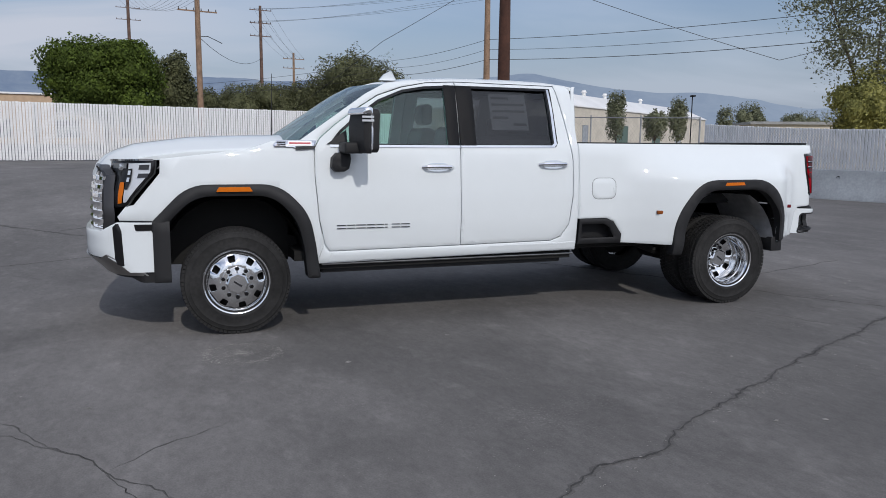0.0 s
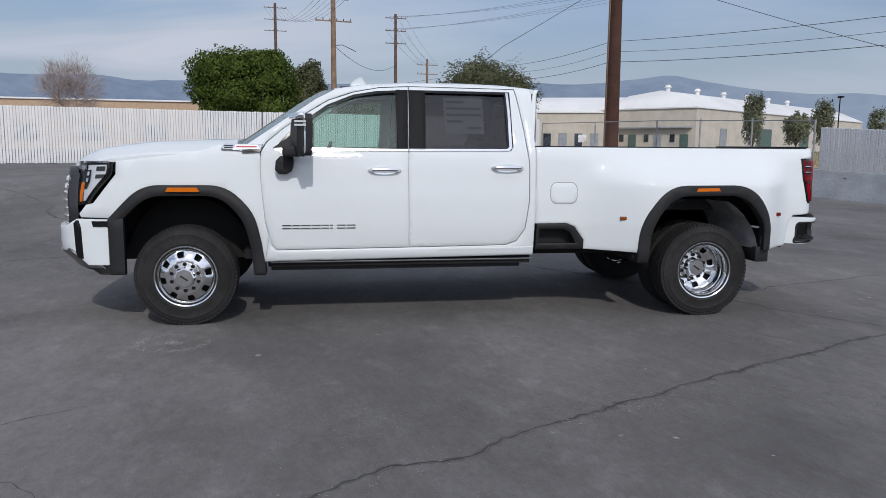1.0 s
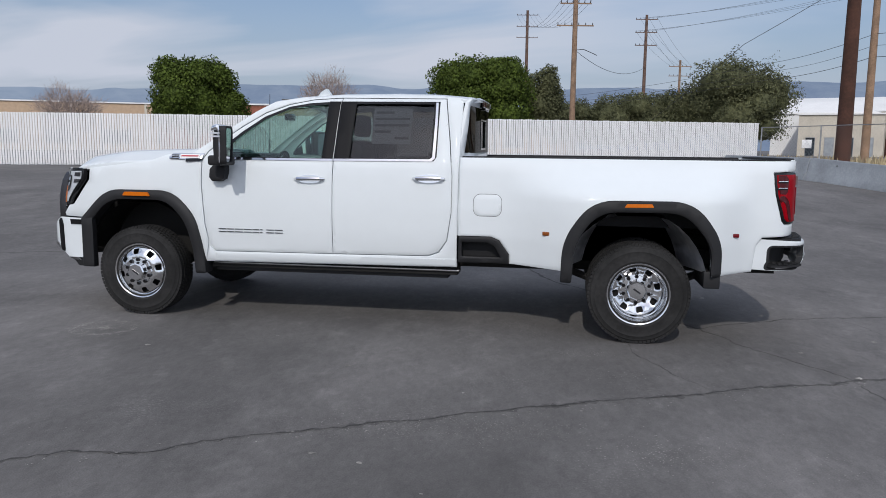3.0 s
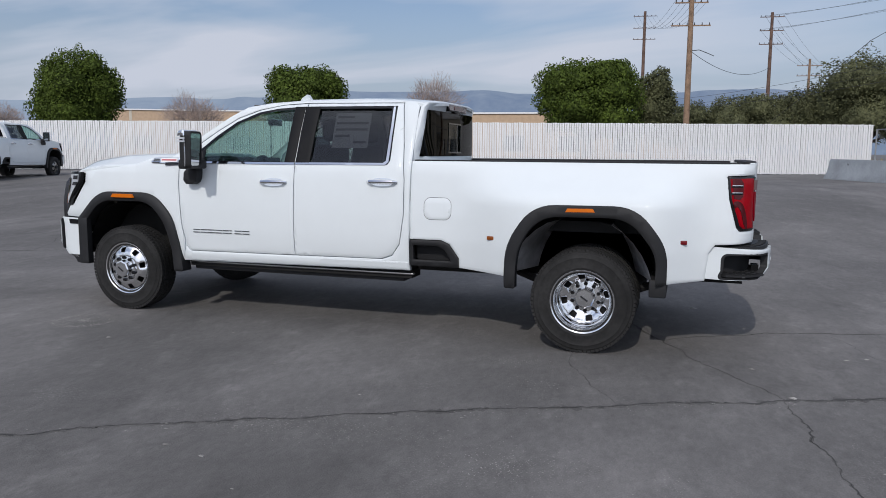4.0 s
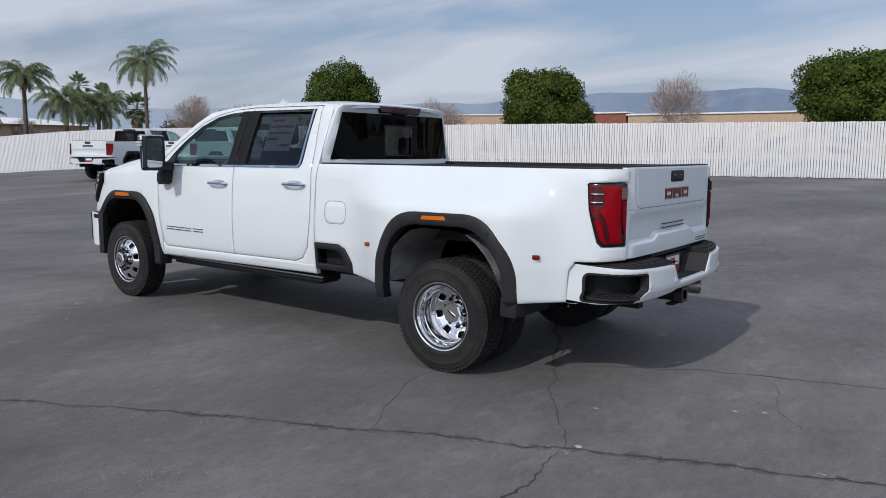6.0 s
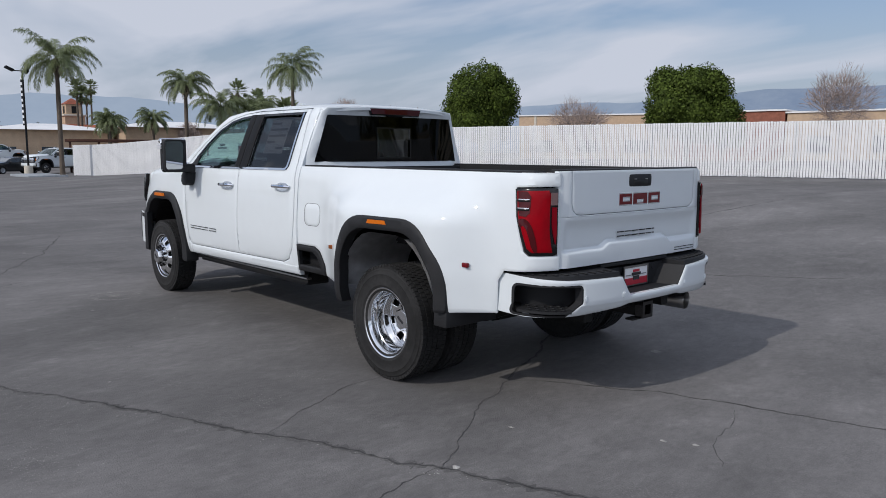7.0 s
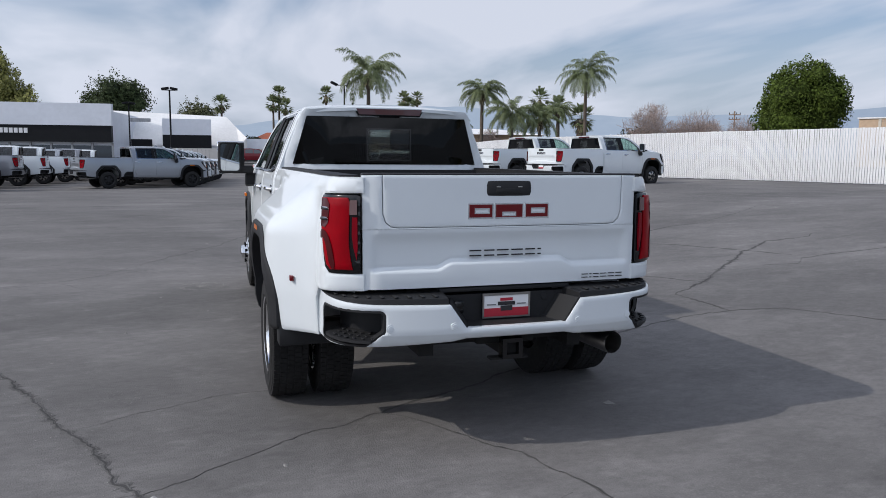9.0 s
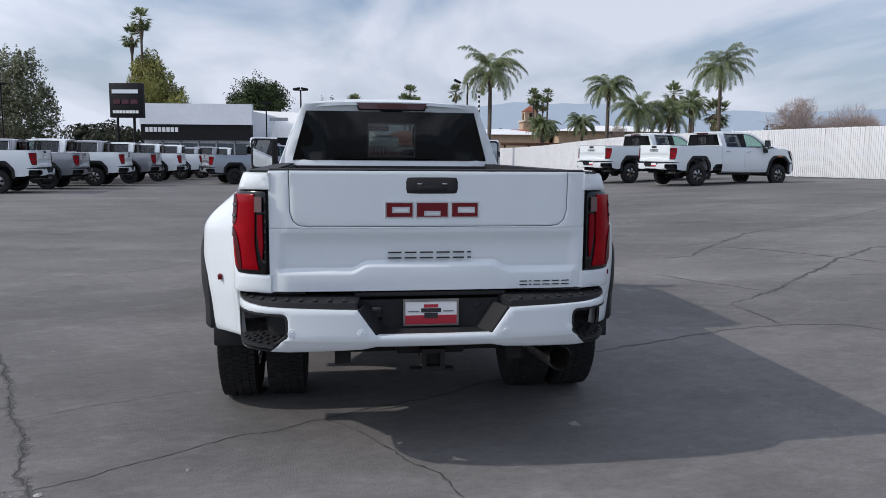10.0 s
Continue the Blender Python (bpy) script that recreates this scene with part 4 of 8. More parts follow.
        P("rocker_panel", sheet([[(0.70, 0.514), (2.88, 0.535), (2.88, 0.604), (2.62, 0.604), (0.725, 0.592)]], skin(0.004), 0.03 if fine else 0.2, 0.008, inw, 0.003 if fine else 0), paint)
        P("bumper_trim", sheet([[(-0.80, 0.838), (-0.56, 0.838), (-0.56, 0.870), (-0.80, 0.874)]], skin(0.006), 0.08, 0.02, inw, 0.003 if fine else 0), "gloss_black", T, "black trim strip over the bumper corner")
        P("rocker_corner", sheet([[(0.575, 0.515), (0.78, 0.52), (0.78, 0.70), (0.60, 0.76)]], skin(-0.02), 0.1, 0.004, inw), paint)
        # fender vent badge
        vent = P("fender_vent", sheet([[(0.295, 1.43), (0.33, 1.462), (0.625, 1.462), (0.60, 1.395), (0.50, 1.385), (0.44, 1.405), (0.30, 1.41)]], skin(0.012), 0.08, 0.02, inw, 0.004 if fine else 0), "chrome" if paint == "white" and fine else "plastic", T, "chrome fender vent badge")
        if fine:
            P("vent_plate", sheet([[(0.405, 1.42), (0.585, 1.42), (0.585, 1.456), (0.405, 1.456)]], skin(0.017), 0.08, 0.006, inw), "sign_white", vent)
            # shade along the badge's lower edge, laid on as a black patch
            P("vent_shadow", sheet([[(0.46, 1.388), (0.60, 1.397), (0.615, 1.418), (0.46, 1.416)]], skin(0.016), 0.08, 0.006, inw), "gloss_black", vent)
            P("vent_stripe", sheet([[(0.415, 1.434), (0.575, 1.434), (0.575, 1.445), (0.415, 1.445)]], skin(0.0185), 0.08, 0.003, inw), "plate_red", vent)
            for k in range(3):
                P("vent_slot", sheet([[(0.32, 1.414 + k * 0.015), (0.385, 1.414 + k * 0.015), (0.39, 1.420 + k * 0.015), (0.325, 1.420 + k * 0.015)]], skin(0.016), 0.08, 0.004, inw), "gloss_black", vent)
        # door mirror: arm, head, chrome cap, glass
        mir = new("door_mirror")
        mir.parent = T
        yb = 0.94
        arm = sheet([smooth_loop([(0.715, 1.225), (0.845, 1.225), (0.868, 1.31), (0.86, 1.375), (0.73, 1.365)], 1)], lambda x, z: (x, sy * (yb + 0.12), z), 0.06, 0.15, inw, 0.012 if fine else 0)
        P("mirror_arm", arm, "plastic", mir, "black plastic mirror arm")
        P("mirror_stalk", box(0.785, 0.935, min(sy * 0.98, sy * 1.21), max(sy * 0.98, sy * 1.21), 1.365, 1.45, 0.02, 3), "plastic", mir)
        hd = smooth_loop([(0.880, 1.375), (0.948, 1.365), (0.952, 1.68), (0.928, 1.70), (0.892, 1.685), (0.872, 1.58)], 1)
        P("mirror_shell", sheet([hd], lambda x, z: (x + 0.030, sy * 1.345, z), 0.06, 0.258, (-0.21, -sy * 0.978, 0), 0.02 if fine else 0.01), "plastic", mir, "black towing mirror shell")
        P("mirror_cap", sheet([smooth_loop([(0.868, 1.652), (0.876, 1.690), (0.898, 1.704), (0.928, 1.708), (0.945, 1.69), (0.945, 1.45), (0.940, 1.39), (0.928, 1.40), (0.927, 1.64), (0.912, 1.662), (0.882, 1.655)], 1)], lambda x, z: (x + 0.026, sy * 1.352, z), 0.06, 0.270, (-0.21, -sy * 0.978, 0), 0.012 if fine else 0), "chrome" if dually else paint, mir, "chrome mirror cap")
        rim = rounded(1.122, 1.322, 1.391, 1.679, 0.03)
        P("mirror_glass", sheet([rim], lambda y, z: (0.984 + 0.17 * (y - 1.22) + 0.05 * (z - 1.535), sy * y, z), 0.08, 0.008, (-1, 0, 0)), "mirror", mir, "mirror glass")
        P("mirror_bezel", sheet([rounded(1.108, 1.336, 1.375, 1.695, 0.04), rounded(1.124, 1.320, 1.395, 1.675, 0.03)], lambda y, z: (0.998 + 0.20 * (y - 1.22) + 0.02 * (z - 1.535), sy * y, z), 0.08, 0.05, (-1, 0, 0), 0.006 if fine else 0), "plastic", mir, "black mirror bezel")
        for k in range(2):
            P("signal_lamp", box(0.885, 0.972, min(sy * 1.345, sy * 1.353), max(sy * 1.345, sy * 1.353), 1.60 + k * 0.027, 1.614 + k * 0.027), "lamp_white", mir)
        # head lamp
        def nose(u, z):
            x, y = front_plan(1.11 - (1.29 - u) * 0.74, 0.0)
            return (x + 0.12 + 0.05 * step_up(1.0, 1.3, z), sy * (y + 0.004 - 0.01 * step_up(1.0, 1.3, z)), z)
        hl = [(0.70, 1.305), (1.29, 1.312), (1.29, 1.215), (1.08, 0.985), (0.90, 0.96), (0.86, 1.02), (0.84, 1.20), (0.70, 1.22)]
        head = P("head_lamp", sheet([hl], nose, 0.08, 0.03, (0.5, -sy * 0.8, 0), 0.004 if fine else 0), "gloss_black", T, "clear head lamp in a black housing")
        def nose2(u, z):
            x, y, z = nose(u, z)
            return (x - 0.006, y + sy * 0.006, z)
        def nose3(u, z):
            x, y, z = nose2(u, z)
            return (x - 0.005, y + sy * 0.005, z)
        P("reflector", sheet([[(1.045, 1.095), (1.045, 1.285), (1.268, 1.290), (1.268, 1.224), (1.20, 1.145), (1.080, 1.008), (1.045, 1.005)]], nose2, 0.06, 0.006, (0, -sy, 0)), "lamp_white", head, "pale lamp reflector")
        if fine:
            P("projector_lens", sheet([rounded(0.90, 0.985, 1.235, 1.285, 0.02)], nose2, 0.05, 0.012, (0, -sy, 0), 0.004), "chrome", head, "small projector lens")
            P("lamp_column", sheet([[(1.050, 1.245), (1.098, 1.250), (1.104, 1.16), (1.085, 1.10), (1.052, 1.10)]], nose3, 0.06, 0.004, (0, -sy, 0)), "gloss_black", head)
            for z in (1.205, 1.155):
                P("lamp_block", sheet([[(1.060, z), (1.088, z), (1.088, z + 0.03), (1.060, z + 0.03)]], lambda u, z: (nose3(u, z)[0] - 0.003, nose3(u, z)[1] + sy * 0.003, z), 0.06, 0.004, (0, -sy, 0)), "chrome", head)
            P("upper_reflector", sheet([[(0.80, 1.248), (1.02, 1.250), (1.02, 1.285), (0.80, 1.282)]], nose2, 0.06, 0.004, (0, -sy, 0)), "satin", head)
        P("amber_strip", sheet([[(0.972, 1.150), (1.026, 1.150), (1.036, 1.09), (1.026, 1.0), (0.976, 0.995)]], nose2, 0.06, 0.006, (0, -sy, 0)), "amber", head, "amber signal strip")
        for k in range(2):
            P("lamp_bar", sheet([[(1.165, 1.276 - k * 0.062), (1.262, 1.278 - k * 0.062), (1.258, 1.242 - k * 0.055), (1.160, 1.242 - k * 0.060)]], nose3, 0.06, 0.006, (0, -sy, 0)), "badge", head)
        P("lamp_rim", sheet([[(0.70, 1.312), (1.292, 1.318), (1.292, 1.306), (0.70, 1.300)]], nose2, 0.06, 0.008, (0, -sy, 0)), "chrome", head)
    # wheels
    wf, wr = (0.985 - 0.112, 0.0) if dually else (0.88, 0.0)
    for sy in (-1, 1):
        build_wheel("wheel", T, (0, sy * 0.882, 0.402), sy, 0.014, fine, warp, "" if dually else ("satin" if paint == "white" else "plastic"))
        if dually:
            build_wheel("wheel", T, (4.372, sy * 1.062, 0.402), sy, 0.185, fine, warp, False)
            build_wheel("wheel", T, (4.372, sy * 0.775, 0.402), sy, 0.06, fine, warp, False)
        else:
            build_wheel("wheel", T, (4.372, sy * 0.87, 0.402), sy, 0.03, fine, warp, "satin" if paint == "white" else "plastic")
    # hood, roof, windshield, cab back
    hz_x = [-1.035, -1.005, -0.96, -0.87, -0.72, -0.29, 0.10, 0.44]
    hz_z = [1.19, 1.265, 1.325, 1.372, 1.425, 1.482, 1.498, 1.506]

    def hood(x, w):
        hw = np.interp(x, [-1.0, -0.8, -0.5, 0.0, 0.44], [0.70, 0.80, 0.865, 0.915, 0.925])
        z = np.interp(x, hz_x, hz_z) - 0.105 * abs(w) ** 3.0 + 0.018 * step_up(0.52, 0.60, abs(w)) * (1 - step_up(0.60, 0.9, abs(w)))
        return (x + 0.13 * w * w * step_up(-0.5, -1.03, x), w * hw, z)
    P("hood", sheet([[(-1.035, -1), (0.40, -1), (0.40, 1), (-1.035, 1)]], hood, step, 0.03, (0, 0, -1), roll), paint)
    P("cowl", box(0.30, 0.62, -0.86, 0.86, 1.36, 1.452, 0.01), "plastic", T, "black cowl below the windshield")

    def roof(x, w):
        e = np.interp(x, ROOF_X, ROOF_Z)
        return (x + 0.085 * (1 - abs(w) ** 5) * step_up(2.6, 2.93, x), w * (half_width(e) + 0.002), e + 0.034 * (1 - abs(w) ** 2.6))
    P("roof", sheet([[(1.20, -1), (2.93, -1), (2.93, 1), (1.20, 1)]], roof, step, 0.025, (0, 0, -1), roll), paint)

    def shield(w, t):
        xe = 0.49 + t * 0.72
        e = np.interp(xe, ROOF_X, ROOF_Z)
        return (xe - 0.13 * (1 - w * w), w * (half_width(e) - 0.012), e + 0.012 * (1 - w * w))
    P("windshield", sheet([[(-1, 0), (1, 0), (1, 1), (-1, 1)]], shield, 0.15, 0.005, (0.6, 0, -0.8)), "shield", T, "clear windshield")

    def back(y, z):
        return (2.880 + 0.10 * (1 - min(1.0, abs(y) / 0.9) ** 5) + 0.025 * step_up(1.90, 1.96, z), y, z)
    wall = [(-0.90, 1.38), (0.90, 1.38), (0.905, 1.46), (0.735, 1.915), (0.70, 1.95), (0.4, 1.975), (-0.4, 1.975), (-0.70, 1.95), (-0.735, 1.915), (-0.905, 1.46)]
    win = [(-0.795, 1.502), (0.795, 1.502), (0.685, 1.880), (-0.685, 1.880)]
    rear = P("cab_back", sheet([wall, win], back, step, 0.03, (-1, 0, 0), roll), paint)
    slot = [(-0.19, 1.525), (0.19, 1.525), (0.19, 1.790), (-0.19, 1.790)]
    P("rear_window", sheet([inset(win, -0.01), slot], lambda y, z: (back(y, z)[0] + 0.004, y, z), 0.2, 0.005, (-1, 0, 0)), "dark_tint", rear, "dark tinted rear window")
    P("sliding_pane", sheet([slot], lambda y, z: (back(y, z)[0] - 0.006, y, z), 0.2, 0.005, (-1, 0, 0)), "slider_glass", rear, "clearer sliding middle pane")
    P("slider_seam", sheet([inset(slot, -0.006), inset(slot, 0.006)], lambda y, z: (back(y, z)[0] + 0.008, y, z), 0.2, 0.004, (-1, 0, 0)), "gloss_black", rear)
    stop = P("stop_lamp", sheet([[(-0.305, 1.962), (-0.27, 1.893), (-0.10, 1.893), (-0.08, 1.882), (0.08, 1.882), (0.10, 1.893), (0.27, 1.893), (0.305, 1.962)]], lambda y, z: (3.012, y, z + 0.006), 0.1, 0.03, (-1, 0, 0), 0.004 if fine else 0), "gloss_black", T, "dark red third brake lamp")
    P("stop_lens", sheet([[(-0.288, 1.952), (-0.262, 1.903), (0.262, 1.903), (0.288, 1.952)]], lambda y, z: (3.016, y, z + 0.006), 0.1, 0.004, (-1, 0, 0)), "smoke_lens", stop)
    P("stop_centre", sheet([[(-0.13, 1.944), (-0.12, 1.908), (0.12, 1.908), (0.13, 1.944)]], lambda y, z: (3.019, y, z + 0.004), 0.1, 0.004, (-1, 0, 0)), "dim_lens", stop)
    fin = sheet([[(1.36, 2.005), (1.40, 2.055), (1.455, 2.085), (1.47, 2.085), (1.52, 2.005)]], lambda x, z: (x, 0.022 * (1 - (z - 2.0) / 0.12), z), 0.05, 0.04, (0, -1, 0), 0.008 if fine else 0)
    P("antenna_fin", fin, paint)
    P("antenna_mast", tube([(0.50, 0.86, 1.44), (0.505, 0.86, 1.75), (0.515, 0.86, 2.10)], [0.006, 0.004, 0.003], 6), "plastic")
    # bed floor and front
    P("bed_floor", box(3.0, 5.52, -0.80, 0.80, 0.90, 0.93), "plastic")
    P("bed_front", box(2.995, 3.03, -0.82, 0.82, 0.90, 1.448), "plastic")
    # tailgate: outer skin with a seam round the upper panel and a stepped crease below
    levels = [(0.88, 5.588), (0.915, 5.590), (0.958, 5.590), (0.966, 5.5885), (0.974, 5.582), (0.984, 5.568), (0.989, 5.5595), (0.994, 5.5565), (1.001, 5.5600), (1.012, 5.5605), (1.06, 5.561), (1.105, 5.564), (1.130, 5.570), (1.150, 5.578), (1.164, 5.5845), (1.175, 5.5875), (1.188, 5.588)]
    cols = [-0.789, -0.77, -0.75, -0.73, -0.71, -0.69, -0.6, -0.5] + [-0.40 + 0.012 * k for k in range(9)] + [-0.27 + 0.108 * k for k in range(6)] + [0.304 + 0.012 * k for k in range(9)] + [0.5, 0.6, 0.69, 0.71, 0.73, 0.75, 0.77, 0.789]
    def bow(y):
        return 0.020 - 0.014 * (y / 0.7) ** 2 - 0.020 * step_up(0.70, 0.80, abs(y))
    skin_bm = bmesh.new()
    grid = []
    for z, x in levels:
        reach = step_up(0.90, 0.95, z) * (1 - step_up(1.02, 1.09, z))
        grid.append([skin_bm.verts.new((x + (5.588 - x) * step_up(0.71, 0.76, abs(y)) + bow(y), y, z + 0.036 * reach * step_up(0.40, 0.31, abs(y)))) for y in cols])
    grid = [[skin_bm.verts.new((5.55, v.co.y, v.co.z)) for v in grid[0]]] + grid
    for a, b in zip(grid, grid[1:]):
        for k in range(len(cols) - 1):
            skin_bm.faces.new([a[k], a[k + 1], b[k + 1], b[k]])
    tg = P("tailgate", skin_bm, paint, T, "closed white tailgate", 60)
    low = [(-0.789, 1.188), (0.789, 1.188), (0.789, 1.466), (0.693, 1.468), (0.690, 1.27), (0.676, 1.226), (0.648, 1.202), (0.605, 1.196), (-0.605, 1.196), (-0.648, 1.202), (-0.676, 1.226), (-0.690, 1.27), (-0.693, 1.468), (-0.789, 1.466)]
    upp = [(-0.689, 1.468), (-0.686, 1.271), (-0.672, 1.229), (-0.646, 1.206), (-0.604, 1.200), (0.604, 1.200), (0.646, 1.206), (0.672, 1.229), (0.686, 1.271), (0.689, 1.468)]
    P("tailgate_border", sheet([low], lambda y, z: (5.588 + bow(y), y, z), 0.02 if fine else 0.12, 0.03, (-1, 0, 0), 0.002 if fine else 0), paint, tg)
    P("tailgate_panel", sheet([upp], lambda y, z: (5.588 + bow(y), y, z), 0.02 if fine else 0.12, 0.03, (-1, 0, 0), 0.002 if fine else 0), paint, tg)
    P("tailgate_core", box(5.50, 5.557, -0.775, 0.775, 0.88, 1.455), paint, tg)
    P("tailgate_cap", sheet([[(5.505, -0.785), (5.560, -0.785), (5.588, -0.70), (5.604, -0.3), (5.604, 0.3), (5.588, 0.70), (5.560, 0.785), (5.505, 0.785)]], lambda x, y: (x, y, 1.478), 0.15, 0.016, (0, 0, -1), 0.004 if fine else 0), "plastic", tg, "black tailgate cap")
    hb = smooth_loop([(-0.13, 1.362), (-0.105, 1.356), (0.105, 1.356), (0.13, 1.362), (0.13, 1.436), (0.105, 1.442), (-0.105, 1.442), (-0.13, 1.436)], 1)
    hdl = P("tailgate_handle", sheet([hb], lambda y, z: (5.612, y, z), 0.05, 0.03, (-1, 0, 0), 0.006 if fine else 0), "plastic", tg, "black tailgate handle")
    P("handle_recess", box(5.608, 5.616, -0.075, 0.075, 1.375, 1.40, 0.003), "plastic", hdl)
    for y in (-0.062, 0.062):
        P("handle_light", box(5.611, 5.6155, y - 0.012, y + 0.012, 1.404, 1.411, 0.001), "satin", hdl)
    # maker's mark as plain red shapes edged with chrome; model names as bars
    def mark(name, loops, x, mt, depth):
        P(name, sheet(loops, lambda y, z: (x + bow(y), y, z), 0.08, depth, (-1, 0, 0)), mt, tg)
    shapes = []
    for y0, y1 in ((-0.228, -0.092), (-0.078, 0.082), (0.096, 0.232)):
        shapes.append((y0, y1))
    for i, (y0, y1) in enumerate(shapes):
        z0, z1 = 1.242, 1.318
        o = [(y0, z0), (y1, z0), (y1, z1), (y0, z1)]
        slot = [(y0 + 0.035, z0 + 0.026), (y1 - 0.02, z0 + 0.026), (y1 - 0.02, z1 - 0.026), (y0 + 0.035, z1 - 0.026)]
        if i == 1:
            slot = [(-0.036, z0 + 0.012), (0.040, z0 + 0.012), (0.040, z0 + 0.030), (-0.036, z0 + 0.030)]
        mark("maker_mark", [inset(o, -0.003), inset(slot, 0.004)], 5.590, "chrome", 0.012)
        mark("maker_mark_face", [inset(o, 0.004), inset(slot, -0.003)], 5.593, "mark_red" if fine else "badge", 0.004)
    if fine:
        for names, y, z, h, gap in (((0.066, 0.058, 0.066, 0.066, 0.056, 0.018), -0.215, 1.038, 0.034, 0.017), ((0.038, 0.012, 0.034, 0.038, 0.038, 0.040), 0.45, 0.898, 0.022, 0.012)):
            for w in names:
                mark("name_bar", [[(y, z), (y + w, z), (y + w, z + h * 0.2), (y, z + h * 0.2)]], 5.595 if z < 1 else 5.578, "badge", 0.008)
                mark("name_bar", [[(y, z + h * 0.8), (y + w, z + h * 0.8), (y + w, z + h), (y, z + h)]], 5.595 if z < 1 else 5.578, "badge", 0.008)
                y += w + gap
    # rear bumper
    def rb(out=0.0, lean=0.0):
        def f(u, z):
            x, y = REAR_PLAN(u, 0.0)
            return (x + out + 0.012 - 0.55 * max(0.0, 0.664 - z), y * (1 + out * 0.5), z)
        return f
    bo = [(-1.27, 0.605), (-1.05, 0.592), (-0.70, 0.598), (-0.35, 0.616), (-0.28, 0.630), (0.28, 0.630), (0.35, 0.616), (0.70, 0.598), (1.05, 0.594), (1.27, 0.605), (1.27, 0.80), (1.22, 0.845), (1.10, 0.838), (0.80, 0.820), (0.37, 0.812), (0.285, 0.690), (-0.285, 0.690), (-0.37, 0.812), (-0.80, 0.820), (-1.10, 0.838), (-1.22, 0.845), (-1.27, 0.80)]
    pockets = []
    for s in (-1, 1):
        lp = fillet([(s * 0.705, 0.788, 0.035), (s * 1.165, 0.792, 0.05), (s * 1.165, 0.602, 0.05), (s * 0.80, 0.598, 0.03), (s * 0.705, 0.68, 0.03)])
        pockets.append(lp)
    bump = P("rear_bumper", sheet([bo] + pockets, rb(), 0.03 if fine else step, 0.03, (-1, 0, 0), roll, (0.664, 0.658) if fine else ()), paint, T, "painted rear bumper with black corner steps")
    for s, lp in zip((-1, 1), pockets):
        P("step_surround", sheet([inset(lp, -0.004), inset(lp, 0.009)], rb(0.002), 0.06, 0.05, (-1, 0, 0), 0.006 if fine else 0), "plastic", bump, "black corner step surround")
        P("step_back", sheet([inset(lp, -0.005)], lambda u, z: (rb()(u, z)[0] - 0.13, rb()(u, z)[1] * 0.88, z), 0.1, 0.01, (-1, 0, 0)), "plastic", bump)
        P("corner_step", sheet([[(s * 0.78, 0.0), (s * 1.13, 0.0), (s * 1.13, 1.0), (s * 0.78, 1.0)]], lambda u, t: (REAR_PLAN(u)[0] - 0.14 * t + 0.004, REAR_PLAN(u)[1] * (1 - 0.12 * t), 0.634 + 0.01 * t), 0.1, 0.015, (0, 0, -1)), "plastic", bump, "black ribbed corner step")
        if fine:
            for a in range(6):
                for b in range(3):
                    u, t = 0.78 + a * 0.05, 0.15 + b * 0.27
                    x, y = REAR_PLAN(u)
                    P("step_rib", box(-0.016, 0.016, -0.008, 0.008, 0, 0.006, 0.002, 1, Matrix.Translation((x - 0.14 * t, s * y * (1 - 0.12 * t), 0.636 + 0.01 * t))), "plastic", bump)
    for s in (-1, 1):
        pad = [(s * 0.375, 0.0), (s * 1.22, 0.0), (s * 1.22, 1.0), (s * 0.375, 1.0)]
        P("bumper_pad", sheet([pad], lambda u, t: (REAR_PLAN(u)[0] * (1 - t) + t * min(5.53, REAR_PLAN(u)[0] - 0.05) - 0.012 * (1 - t), REAR_PLAN(u)[1] * (1 - 0.08 * t), 0.845 + 0.012 * t), 0.08, 0.035, (0, 0, -1), 0.008 if fine else 0), "plastic", bump, "black ribbed bumper top pad")
    P("pad_strip", box(5.52, 5.592, -0.38, 0.38, 0.848, 0.87, 0.004), "plastic", bump)
    if fine:
        for s in (-1, 1):
            for k in range(9):
                u = s * (0.44 + k * 0.07)
                x, y = REAR_PLAN(u)
                P("pad_rib", box(-0.03, 0.03, -0.010, 0.010, 0, 0.008, 0.003, 1, Matrix.Translation((x - 0.055, y * 0.985, 0.848))), "plastic", bump)
            for y in (0.345, 0.675):
                x, yy = REAR_PLAN(s * (y + 0.005))
                sensor = lathe([(0.0, 0.003), (0.012, 0.003), (0.014, 0.001), (0.021, 0.001), (0.023, -0.002)], 20)
                sensor.transform(Matrix.Translation((x + 0.013, yy, 0.70)) @ Matrix.Rotation(radians(-90), 4, "Z"))
                P("parking_sensor", sensor, paint, bump)
    P("plate_pocket", box(5.52, 5.575, -0.36, 0.36, 0.665, 0.83), "plastic", bump)
    for s in (-1, 1):
        P("pocket_cheek", sheet([[(0.0, 0.0), (1.0, 0.0), (1.0, 1.0), (0.0, 1.0)]], lambda a, b: (5.57 + a * 0.175, s * (0.285 + 0.085 * b - 0.05 * (1 - a)), 0.688 + 0.127 * b), 0.2, 0.012, (0, -s, 0)), "plastic", bump)
    P("pocket_floor", sheet([[(0.0, -0.28), (0.0, 0.28), (1.0, 0.28), (1.0, -0.28)]], lambda a, y: (5.57 + a * 0.18, y, 0.688), 0.3, 0.012, (0, 0, -1)), "plastic", bump)
    pl = P("licence_plate", box(5.590, 5.598, -0.133, 0.133, 0.702, 0.828, 0.003, 1), "sign_white", bump, "white and red dealer plate")
    P("plate_band", box(5.599, 5.6015, -0.131, 0.131, 0.705, 0.751), "plate_red", pl)
